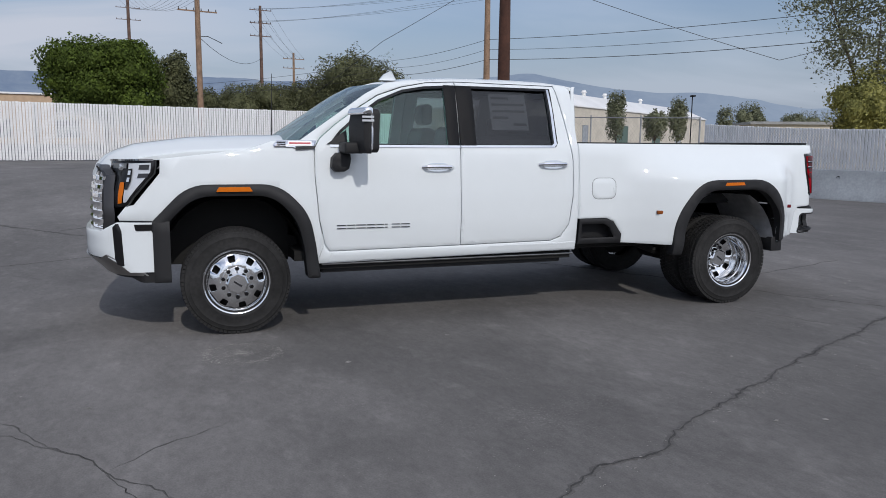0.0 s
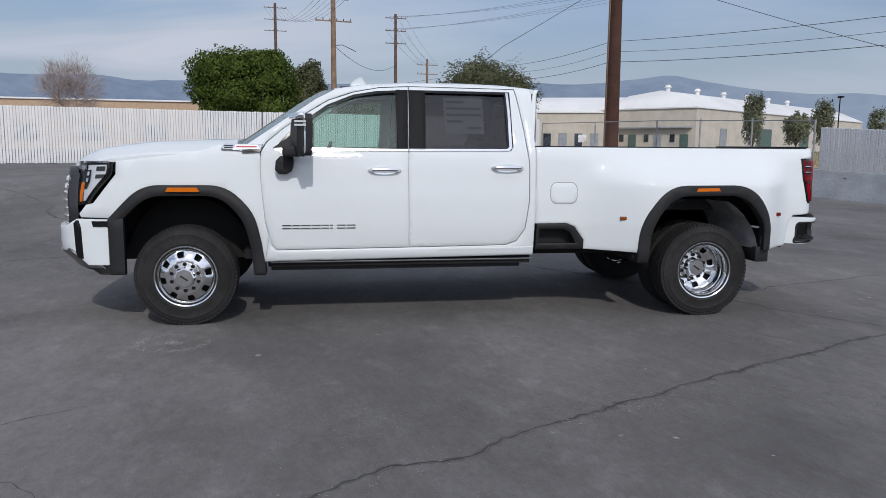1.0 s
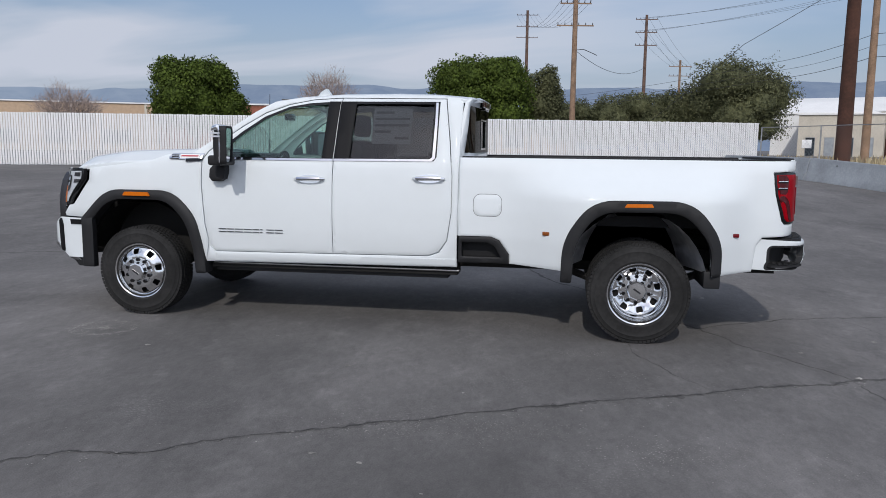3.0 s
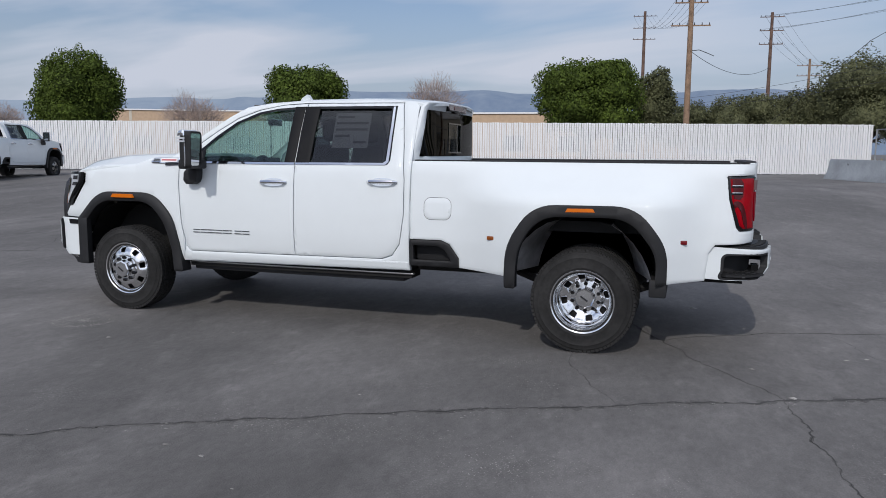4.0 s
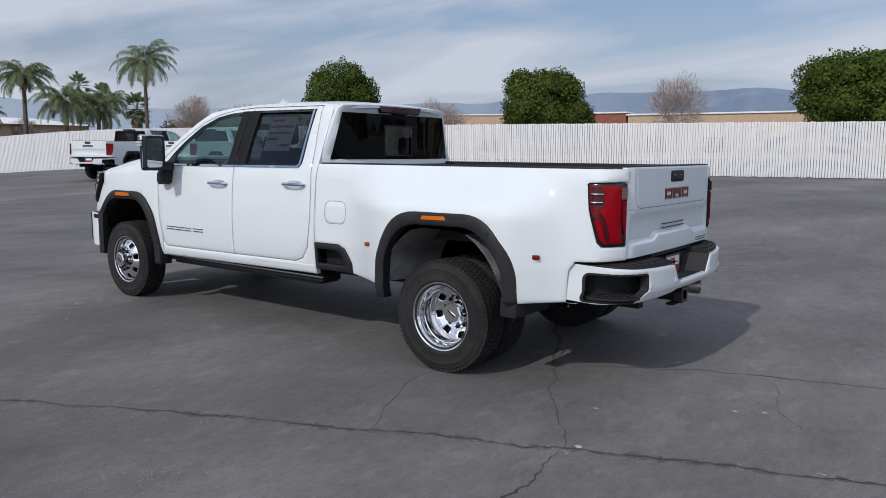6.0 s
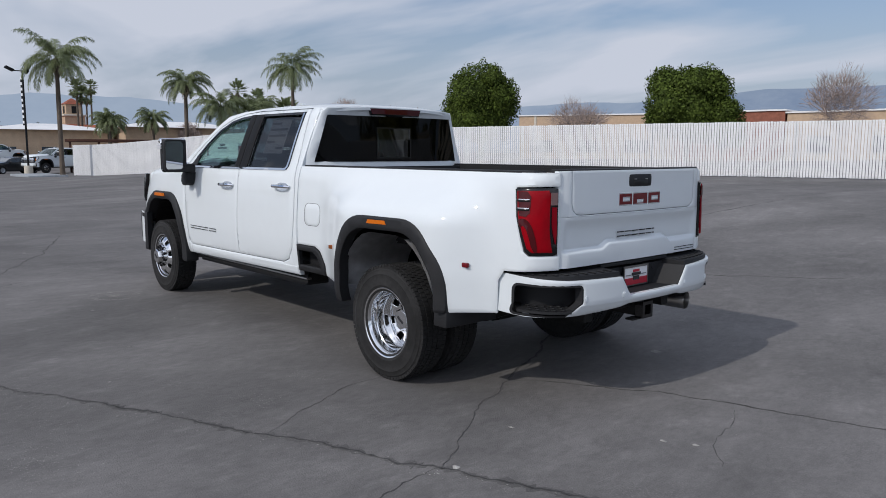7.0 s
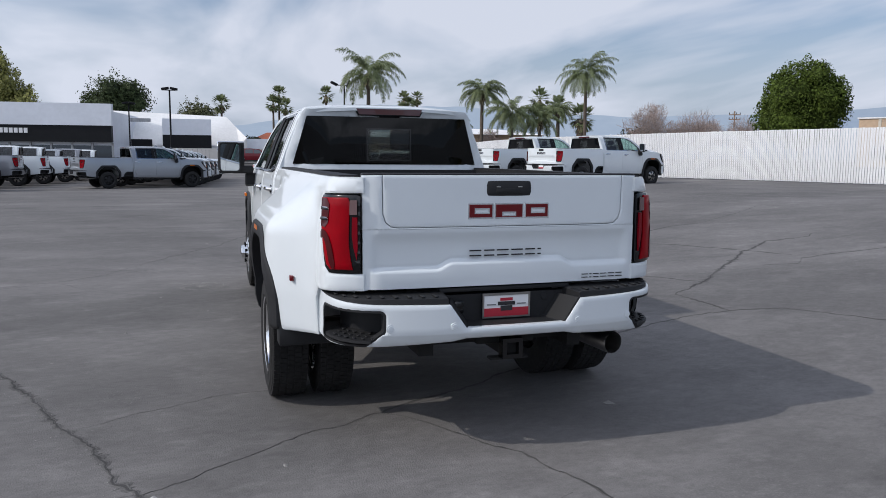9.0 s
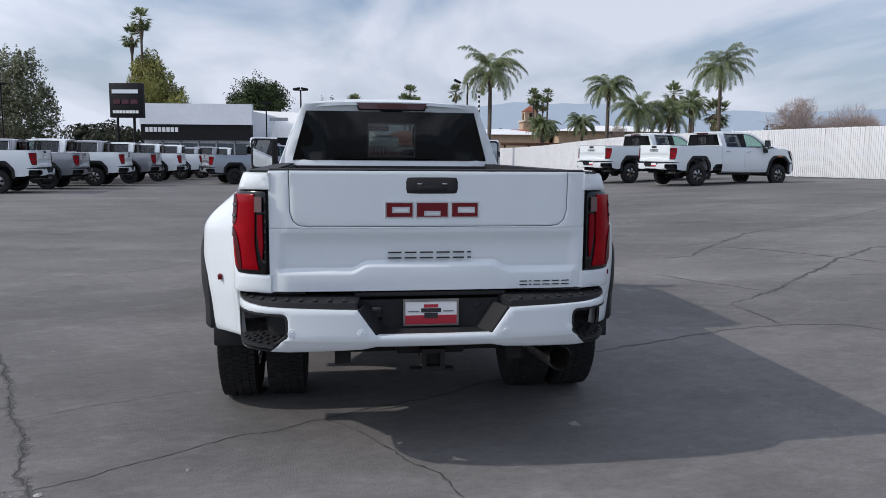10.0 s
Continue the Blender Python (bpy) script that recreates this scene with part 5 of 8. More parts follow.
    P("plate_frame", sheet([[(-0.140, 0.697), (0.140, 0.697), (0.140, 0.834), (-0.140, 0.834)], [(-0.130, 0.706), (0.130, 0.706), (0.130, 0.820), (-0.130, 0.820)]], lambda y, z: (5.602, y, z), 0.1, 0.008, (-1, 0, 0)), "satin", pl)
    if fine:
        P("plate_bar", box(5.599, 5.603, -0.050, 0.050, 0.766, 0.786), "badge", pl)
        P("plate_bar", box(5.599, 5.6025, -0.036, 0.036, 0.790, 0.806), "plate_red", pl)
        P("plate_bar", box(5.599, 5.603, -0.034, 0.034, 0.736, 0.763), "badge", pl)
        for y in (-0.088, 0.088):
            P("plate_bar", box(5.599, 5.602, y - 0.026, y + 0.026, 0.768, 0.774), "ink", pl)
            P("plate_screw", box(5.599, 5.604, y - 0.006, y + 0.006, 0.823, 0.831, 0.002, 1), "satin", pl)
        P("key_lock", lathe([(0.0, 0.004), (0.018, 0.004), (0.022, 0.0)], 14), "plastic", bump).matrix_basis = pose(5.577, 0.235, 0.80, 0, 0, -90)
        P("trailer_socket", box(5.575, 5.60, -0.30, -0.245, 0.73, 0.80, 0.008), "gloss_black", bump)
    # underside
    for s in (-1, 1):
        P("frame_rail", box(-0.85, 5.55, s * 0.44 - 0.04, s * 0.44 + 0.04, 0.50, 0.68), "under")
    P("rear_axle", tube([(4.372, -1.0, 0.40), (4.372, -0.2, 0.40), (4.372, -0.12, 0.41), (4.372, 0.12, 0.41), (4.372, 0.2, 0.40), (4.372, 1.0, 0.40)], [0.05, 0.055, 0.15, 0.15, 0.055, 0.05], 12), "under")
    P("front_axle", tube([(0, -0.85, 0.40), (0, 0.85, 0.40)], 0.06, 10), "under")
    P("drive_shaft", tube([(1.4, 0, 0.55), (4.25, 0, 0.44)], 0.05, 10), "under")
    P("floor_pan", box(0.45, 2.88, -0.86, 0.86, 0.52, 0.60), "under")
    P("engine_block", box(-0.75, 0.45, -0.50, 0.50, 0.48, 1.20), "under")
    P("fuel_tank", box(2.2, 3.75, -0.72, -0.20, 0.50, 0.80, 0.04), "under")
    # unseen parts, down to the springs, added to block light under the truck
    P("spare_tyre", lathe([(0.20, -0.10), (0.36, -0.11), (0.39, -0.07), (0.39, 0.07), (0.36, 0.11), (0.20, 0.10)], 28), "under").matrix_basis = pose(5.02 if warp is None else warp(5.02), 0.0, 0.70, 90, 0, 0)
    P("transfer_case", box(1.2, 2.1, -0.28, 0.28, 0.42, 0.62, 0.05), "under")
    P("muffler", box(2.3, 3.4, 0.25, 0.62, 0.46, 0.66, 0.06), "under")
    for x in (0.7, 2.15, 3.72, 5.38):
        P("cross_member", box(x - 0.06, x + 0.06, -0.44, 0.44, 0.53, 0.66), "under")
    for s in (-1, 1):
        P("leaf_spring", tube([(3.65, s * 0.55, 0.55), (4.0, s * 0.55, 0.42), (4.372, s * 0.55, 0.36), (4.75, s * 0.55, 0.42), (5.15, s * 0.55, 0.58)], 0.035, 6), "under")
        if not dually:
            P("mud_flap", box(4.86, 4.875, min(s * 0.8, s * 0.92), max(s * 0.8, s * 0.92), 0.5, 0.72), "plastic")
    ex = tube([(2.0, 0.30, 0.55), (3.6, 0.55, 0.55), (4.55, 0.62, 0.56), (5.0, 0.64, 0.50), (5.20, 0.66, 0.49)], 0.045, 12)
    P("exhaust_pipe", ex, "satin", T, "exhaust pipe")
    tip = lathe([(0.055, 0.0), (0.062, 0.30), (0.066, 0.46), (0.062, 0.47), (0.057, 0.45), (0.05, 0.1)], 24)
    tipo = P("exhaust_tip", tip, "satin", T, "polished steel exhaust tip")
    tipo.matrix_basis = pose(5.12 if warp is None else warp(5.12), 0.60, 0.512, -1, 0, -80)
    P("hitch_tube", box(5.20, 5.66, -0.045, 0.045, 0.50, 0.59, 0.008), "under")
    P("hitch_receiver", sheet([[(-0.058, 0.492), (0.058, 0.492), (0.058, 0.602), (-0.058, 0.602)], [(-0.034, 0.515), (0.034, 0.515), (0.034, 0.580), (-0.034, 0.580)]], lambda y, z: (5.70, y, z), 0.2, 0.06, (-1, 0, 0)), "gloss_black")
    P("hitch_plate", box(5.46, 5.60, -0.17, 0.17, 0.555, 0.60, 0.01), "under")
    P("chain_loop", box(5.60, 5.66, -0.11, 0.11, 0.478, 0.492, 0.004), "under")
    # grille and front bumper
    P("radiator", sheet([[(-0.70, 0.66), (0.70, 0.66), (0.70, 1.24), (-0.70, 1.24)]], lambda u, z: (front_plan(u)[0] + 0.10, front_plan(u)[1], z), 0.2, 0.02, (1, 0, 0)), "under")
    gf = [(-0.80, 0.72), (0.80, 0.72), (0.84, 0.90), (0.80, 1.20), (0.66, 1.27), (-0.66, 1.27), (-0.80, 1.20), (-0.84, 0.90)]
    gr = P("grille", sheet([gf, inset(gf, 0.03)], lambda u, z: (front_plan(u)[0] + 0.045 + 0.05 * step_up(1.0, 1.3, z), front_plan(u)[1], z), 0.08, 0.06, (1, 0, 0), 0.008 if fine else 0), "badge", T, "large grille with chrome bars in a dark frame")
    for k in range(7):
        z = 0.79 + k * 0.062
        P("grille_bar", sheet([[(-0.80, z), (0.80, z), (0.80, z + 0.026), (-0.80, z + 0.026)]], lambda u, z: (front_plan(u)[0] + 0.035 + 0.05 * step_up(1.0, 1.3, z), front_plan(u)[1], z), 0.1, 0.03, (1, 0, 0)), "chrome", gr)
    for k in range(-6, 7):
        P("grille_bar", sheet([[(k * 0.115 - 0.008, 0.79), (k * 0.115 + 0.008, 0.79), (k * 0.115 + 0.008, 1.22), (k * 0.115 - 0.008, 1.22)]], lambda u, z: (front_plan(u)[0] + 0.055 + 0.05 * step_up(1.0, 1.3, z), front_plan(u)[1], z), 0.1, 0.03, (1, 0, 0)), "chrome", gr)
    fb = P("front_bumper", sheet([[(-1.28, 0.50), (-1.08, 0.50), (-1.0, 0.565), (-0.92, 0.605), (0.92, 0.605), (1.0, 0.565), (1.08, 0.50), (1.28, 0.50), (1.30, 0.84), (1.26, 0.862), (1.00, 0.866), (0.86, 0.80), (-0.86, 0.80), (-1.00, 0.866), (-1.26, 0.862), (-1.30, 0.84)]], lambda u, z: (*front_plan(u), z), step, 0.03, (1, 0, 0), roll), paint, T, "painted front bumper")
    P("air_dam", sheet([[(-1.30, 0.42), (-1.0, 0.42), (-0.92, 0.45), (0.92, 0.45), (1.0, 0.42), (1.30, 0.42), (1.30, 0.52), (1.0, 0.52), (0.92, 0.56), (-0.92, 0.56), (-1.0, 0.52), (-1.30, 0.52)]], lambda u, z: (front_plan(u)[0] + 0.03 + 0.13 * step_up(0.57, 0.44, z) * step_up(1.2, 0.95, abs(u)), front_plan(u)[1] * 0.985, z), 0.1, 0.03, (1, 0, 0)), "plastic", fb, "black lower air dam")
    P("skid_trim", sheet([[(-1.08, 0.47), (1.08, 0.47), (1.06, 0.53), (0.98, 0.60), (0.92, 0.63), (0.85, 0.60), (-0.85, 0.60), (-0.92, 0.63), (-0.98, 0.60), (-1.06, 0.53)]], lambda u, z: (front_plan(u)[0] - 0.012 + 0.14 * step_up(0.62, 0.45, z), front_plan(u)[1], z), 0.1, 0.02, (1, 0, 0)), "satin", fb, "bright skid trim")
    for s in (-1, 1):
        P("corner_insert", sheet([[(s * 0.985, 0.60), (s * 1.0, 0.56), (s * 1.03, 0.55), (s * 1.02, 0.80), (s * 1.0, 0.855), (s * 0.975, 0.83)]], lambda u, z: (front_plan(u)[0] - 0.004, front_plan(u)[1] + s * 0.006, z), 0.08, 0.02, (1, 0, 0)), "gloss_black", fb)
        P("bumper_notch", sheet([[(s * 1.14, 0.805), (s * 1.255, 0.805), (s * 1.255, 0.850), (s * 1.13, 0.850)]], lambda u, z: (front_plan(u)[0] - 0.004, front_plan(u)[1] + s * 0.006, z), 0.08, 0.02, (1, 0, 0)), "gloss_black", fb)
        P("flare_foot", sheet([[(s * 1.25, 0.42), (s * 1.44, 0.42), (s * 1.44, 0.87), (s * 1.25, 0.87)]], lambda u, z: (front_plan(u)[0], front_plan(u)[1] + s * 0.016, z), 0.08, 0.06, (0, -s, 0), 0.008 if fine else 0), "plastic", fb, "black lower fender extension")
    # cabin
    P("dashboard", box(0.55, 0.95, -0.82, 0.82, 0.95, 1.40, 0.08, 3), "trimgrey", T, "dark dashboard")
    P("cabin_floor", box(0.55, 2.86, -0.84, 0.84, 0.60, 0.64), "trimgrey")
    P("headliner", sheet([[(1.25, -0.68), (2.84, -0.68), (2.84, 0.68), (1.25, 0.68)]], lambda x, y: (x, y, 1.95), 0.4, 0.01, (0, 0, -1)), "trimgrey")
    for y in (-0.42, 0.42):
        seat = P("front_seat", box(1.28, 1.80, y - 0.27, y + 0.27, 0.85, 1.02, 0.06, 3), "seat", T, "dark leather front seat")
        P("seat_back", box(1.72, 1.88, y - 0.26, y + 0.26, 0.98, 1.60, 0.06, 3, Matrix.Translation((1.8, 0, 1.0)) @ Matrix.Rotation(radians(12), 4, "Y") @ Matrix.Translation((-1.8, 0, -1.0))), "seat", seat)
        P("headrest", box(1.87, 1.98, y - 0.14, y + 0.14, 1.62, 1.82, 0.045, 3), "seat", seat)
    bench = P("rear_seat", box(2.20, 2.66, -0.72, 0.72, 0.85, 1.02, 0.05, 3), "seat", T, "dark leather rear bench")
    P("seat_back", box(2.58, 2.78, -0.72, 0.72, 0.95, 1.52, 0.05, 3), "seat", bench)
    for y in (-0.48, 0.48):
        P("headrest", box(2.66, 2.77, y - 0.13, y + 0.13, 1.52, 1.70, 0.04, 3), "seat", bench)
    ring = bmesh.new()
    for k in range(20):
        a, b = k * math.tau / 20, (k + 1) * math.tau / 20
        add_rod(ring, (0.19 * math.cos(a), 0.19 * math.sin(a), 0), (0.19 * math.cos(b), 0.19 * math.sin(b), 0), 0.016, None, 6)
    add_box(ring, -0.18, 0.18, -0.03, 0.03, -0.02, 0.0, 0.008)
    wheel = P("steering_wheel", ring, "seat", T, "black steering wheel")
    wheel.matrix_basis = pose(1.10, -0.42, 1.30, 0, -68, 0)
    P("cabin_mirror", box(1.05, 1.09, -0.12, 0.12, 1.78, 1.85, 0.02), "gloss_black")
    if fine:
        st = P("window_sticker", sheet([[(2.12, 1.56), (2.46, 1.56), (2.46, 1.865), (2.12, 1.865)]], lambda x, z: (x, -(side_y(x, z) - 0.026), z), 0.15, 0.002, (0, 1, 0)), "paper", T, "printed price sheet inside the window")
        for k, (a, b) in enumerate(((2.14, 2.30), (2.14, 2.44), (2.14, 2.44), (2.14, 2.28), (2.32, 2.44))):
            z = 1.84 - k * 0.055
            P("print_bar", sheet([[(a, z), (b, z), (b, z - 0.02), (a, z - 0.02)]], lambda x, z: (x, -(side_y(x, z) - 0.0235), z), 0.15, 0.001, (0, 1, 0)), "ink", st)
    return T


truck = build_truck("white crew-cab dual-rear-wheel pickup truck with black flares and chrome wheels")
# ---- the lot's ground marks: cracks and grit ----
rng = random.Random(7)


def wander(points, step=0.04, sway=0.026):
    """A polyline cut finer, with an uneven course."""
    out = []
    for (x0, y0), (x1, y1) in zip(points, points[1:]):
        n = max(2, int(math.hypot(x1 - x0, y1 - y0) / step))
        for k in range(n):
            t = k / n
            v = noise.noise_vector(Vector(((x0 + (x1 - x0) * t) * 3.1, (y0 + (y1 - y0) * t) * 3.1, 0.3)))
            w = noise.noise_vector(Vector(((x0 + (x1 - x0) * t) * 17.0, (y0 + (y1 - y0) * t) * 17.0, 1.3)))
            out.append((x0 + (x1 - x0) * t + v.x * sway * 2 + w.x * sway * 0.9, y0 + (y1 - y0) * t + v.y * sway * 2 + w.y * sway * 0.9))
    out.append(points[-1])
    return out


def build_crack(points, wide=0.014, lip=True, step=0.05):
    """A crack: a dark seam between raised, crumbled lips."""
    line = [Vector((x, y, 0)) for x, y in wander(points, step)]
    holder = tagged(new("crack"), "dark crack with crumbled edges in the asphalt", "crack", kind="structure")
    seam, edge = bmesh.new(), bmesh.new()
    rows, lips = [], []
    for i, p in enumerate(line):
        way = (line[min(i + 1, len(line) - 1)] - line[max(i - 1, 0)]).normalized()
        side = Vector((-way.y, way.x, 0))
        f = min(1.0, 0.25 + 4.0 * min(i, len(line) - 1 - i) / len(line))
        w = 0.5 * wide * f * (0.3 + 1.4 * abs(noise.noise(p * 7.0)) + 0.9 * abs(noise.noise(p * 31.0))) * rng.uniform(0.5, 1.35)
        rows.append([seam.verts.new((p + side * a * w * 0.62).to_tuple()[:2] + (ground_z(p.x, p.y) + 0.003,)) for a in (-1, 1)])
        if lip:
            r = []
            for a, h in ((-2.7, 0.0003), (-1.3, 0.0026), (-0.5, 0.0022), (0.5, 0.0022), (1.3, 0.0026), (2.7, 0.0003)):
                q = p + side * (a * w * rng.uniform(0.55, 1.5) + rng.gauss(0, 0.0009)) + way * rng.gauss(0, 0.003)
                r.append(edge.verts.new((q.x, q.y, ground_z(q.x, q.y) + h * min(1.0, wide / 0.016) * rng.uniform(0.3, 1.4))))
            lips.append(r)
    for a, b in zip(rows, rows[1:]):
        seam.faces.new([a[0], a[1], b[1], b[0]])
    for a, b in zip(lips, lips[1:]):
        for k in (0, 1, 3, 4):
            edge.faces.new([a[k], a[k + 1], b[k + 1], b[k]])
    part("seam", seam, "crack", holder)
    if lip:
        part("crumbled_edge", edge, "lip", holder, sharp=8)
    else:
        edge.free()


for path, wide, lip in (
    ([(-0.6, -5.6), (0.3, -4.75), (0.97, -4.23), (1.30, -3.96), (1.74, -3.87), (1.97, -3.67), (2.58, -3.35), (3.2, -3.06), (3.78, -2.75), (4.48, -2.44), (4.9, -2.23), (5.76, -1.87), (6.52, -1.57), (8.6, -0.9)], 0.022, True),
    ([(5.75, -1.88), (5.83, -2.52), (5.89, -3.0), (6.1, -4.3)], 0.0065, True),
    ([(5.76, -1.86), (5.56, -1.57), (5.28, -1.18), (5.09, -0.8), (4.96, -0.55), (4.86, -0.42), (4.6, 0.2), (4.1, 1.0), (3.66, 1.6), (3.34, 2.38), (3.1, 3.02), (3.05, 3.59), (3.11, 4.11), (3.4, 4.3), (5.0, 5.3)], 0.013, False),
    ([(4.76, -2.29), (4.53, -1.88), (4.33, -1.5), (4.31, -1.2), (4.2, -0.6)], 0.0045, False),
    ([(4.96, -0.54), (5.40, -0.22), (5.83, 0.04), (6.32, 0.18), (6.75, 0.32), (7.6, 0.6)], 0.0085, False),
    ([(6.32, 0.05), (6.46, -0.41), (6.68, -0.79)], 0.002, False),
    ([(-1.15, 4.33), (-1.25, 4.79), (-2.13, 5.55), (-3.49, 6.94), (-3.91, 7.74), (-3.97, 8.41)], 0.030, False),
    ([(-2.04, 5.71), (-1.52, 6.15), (-0.39, 6.62), (0.28, 6.9)], 0.022, False),
    ([(2.09, 3.58), (1.53, 4.37), (0.63, 5.43), (-0.33, 6.57), (-1.12, 7.66), (-1.14, 8.61), (-1.48, 8.98)], 0.028, False),
    ([(3.05, 3.59), (2.09, 3.58)], 0.02, False),
    ([(0.16, 3.65), (0.98, 4.01), (1.46, 4.32)], 0.02, False),
    ([(0.83, 5.85), (0.94, 6.39), (0.61, 6.79), (0.52, 7.33), (0.4, 9.5), (0.36, 13.89)], 0.016, False),
    ([(-9.84, 9.18), (-9.09, 10.59), (-9.39, 13.16)], 0.03, False),
    ([(-7.71, 7.66), (-5.12, 8.11), (-3.97, 8.41)], 0.024, False),
    ([(-3.97, 8.41), (-5.07, 10.21), (-6.24, 11.83), (-5.87, 13.23)], 0.03, False),
    ([(-3.97, 8.41), (-2.79, 8.7), (-1.48, 8.98)], 0.022, False),
    ([(-0.95, 3.5), (-3.5, 2.4), (-5.2, 1.6)], 0.013, False),
    ([(-0.13, -4.04), (-0.7, -3.36), (-1.35, -2.47), (-1.95, -1.61)], 0.0035, False),
    ([(-8.8, -6.76), (-13.79, -6.88), (-20.5, -7.4)], 0.022, False),
    ([(-8.42, -3.74), (-7.32, -2.21), (-6.44, -1.78)], 0.016, False),
    ([(-4.16, -3.87), (-4.52, -2.52), (-5.02, -1.71)], 0.013, False),
    ([(-2.2, -2.3), (-1.25, -2.72), (-0.98, -2.99), (-0.74, -3.3), (-0.63, -3.59), (-0.2, -4.3)], 0.0035, False),
    ([(-0.72, -3.27), (-0.56, -3.09), (-0.4, -2.98), (-0.19, -2.84)], 0.003, False),
    ([(-4.15, 1.72), (-4.78, 2.87), (-6.53, 5.05)], 0.014, False),
    ([(-7.3, 3.18), (-8.22, 4.58), (-9.72, 6.55)], 0.016, False),
    ([(-2.2, -2.3), (-4.3, -1.2), (-7.0, -0.2)], 0.010, False),
):
    build_crack(path, wide, lip or path[0][0] > -3.0, 0.022 if lip else 0.05 if abs(path[0][1]) < 4.5 and path[0][0] > -2.5 else 0.15)


def build_grit():
    """Pale chips and a dusty ring on the asphalt."""
    bm = bmesh.new()
    spots = [(0.63, -1.97, 0.022), (2.56, -3.73, 0.02), (2.83, -3.80, 0.018), (6.29, -0.72, 0.018), (6.44, -0.64, 0.02), (2.3, -2.2, 0.02), (1.5, -1.5, 0.016), (5.6, -1.2, 0.018), (7.1, 1.9, 0.02), (-0.9, -2.4, 0.018), (6.9, -1.4, 0.018), (5.80, -1.82, 0.03), (5.2, 0.9, 0.04), (-3.0, -0.5, 0.03), (-4.5, -1.4, 0.03)]
    for _ in range(1100):
        a, r = rng.uniform(0, math.tau), rng.choice((abs(rng.gauss(0, 0.10)), rng.gauss(0.23, 0.035), rng.gauss(0.25, 0.02)))
        spots.append((-0.02 + r * math.cos(a), -1.54 + r * math.sin(a), rng.uniform(0.0015, 0.0055)))
    for _ in range(240):
        spots.append((rng.uniform(-6, 11), rng.uniform(-5.5, 6), abs(rng.gauss(0, 0.004)) + 0.0015))
    for cx, cy, n, w in ((3.55, -3.20, 520, 0.16), (3.9, -1.55, 160, 0.09), (4.75, -3.35, 420, 0.22), (2.95, -3.30, 260, 0.14), (4.35, -3.42, 360, 0.20), (6.6, -2.6, 160, 0.3), (0.9, -3.6, 90, 0.25), (4.15, -2.05, 140, 0.12), (7.3, 0.9, 80, 0.3), (8.0, -2.1, 160, 0.22)):
        for _ in range(n):
            spots.append((cx + rng.gauss(0, w * 1.6), cy + rng.gauss(0, w * 0.6), rng.uniform(0.0012, 0.004)))
    for _ in range(320):
        x = rng.uniform(0.5, 6.4)
        spots.append((x, -1.57 - (6.52 - x) * 0.475 + rng.gauss(0, 0.05), abs(rng.gauss(0, 0.003)) + 0.0015))
    for x, y, r in spots:
        n = 5
        z = ground_z(x, y)
        ring = []
        for k in range(n):
            a = k * math.tau / n + rng.random()
            q = r * rng.uniform(0.5, 1.1)
            ring.append(bm.verts.new((x + q * math.cos(a) * 1.5, y + q * math.sin(a), z + 0.002)))
        top = bm.verts.new((x, y, z + 0.002 + r * 0.35))
        for k in range(n):
            bm.faces.new([ring[k], ring[(k + 1) % n], top])
    tagged(part("grit", bm, "dust", sharp=20), "pale chips and dust scattered on the asphalt", "grit", kind="stuff")


build_grit()


# ---- slatted fence along the far side ----
def fence_y(x):
    return 29.86 + 0.2884 * x


FENCE_TURN = math.atan(0.2884)


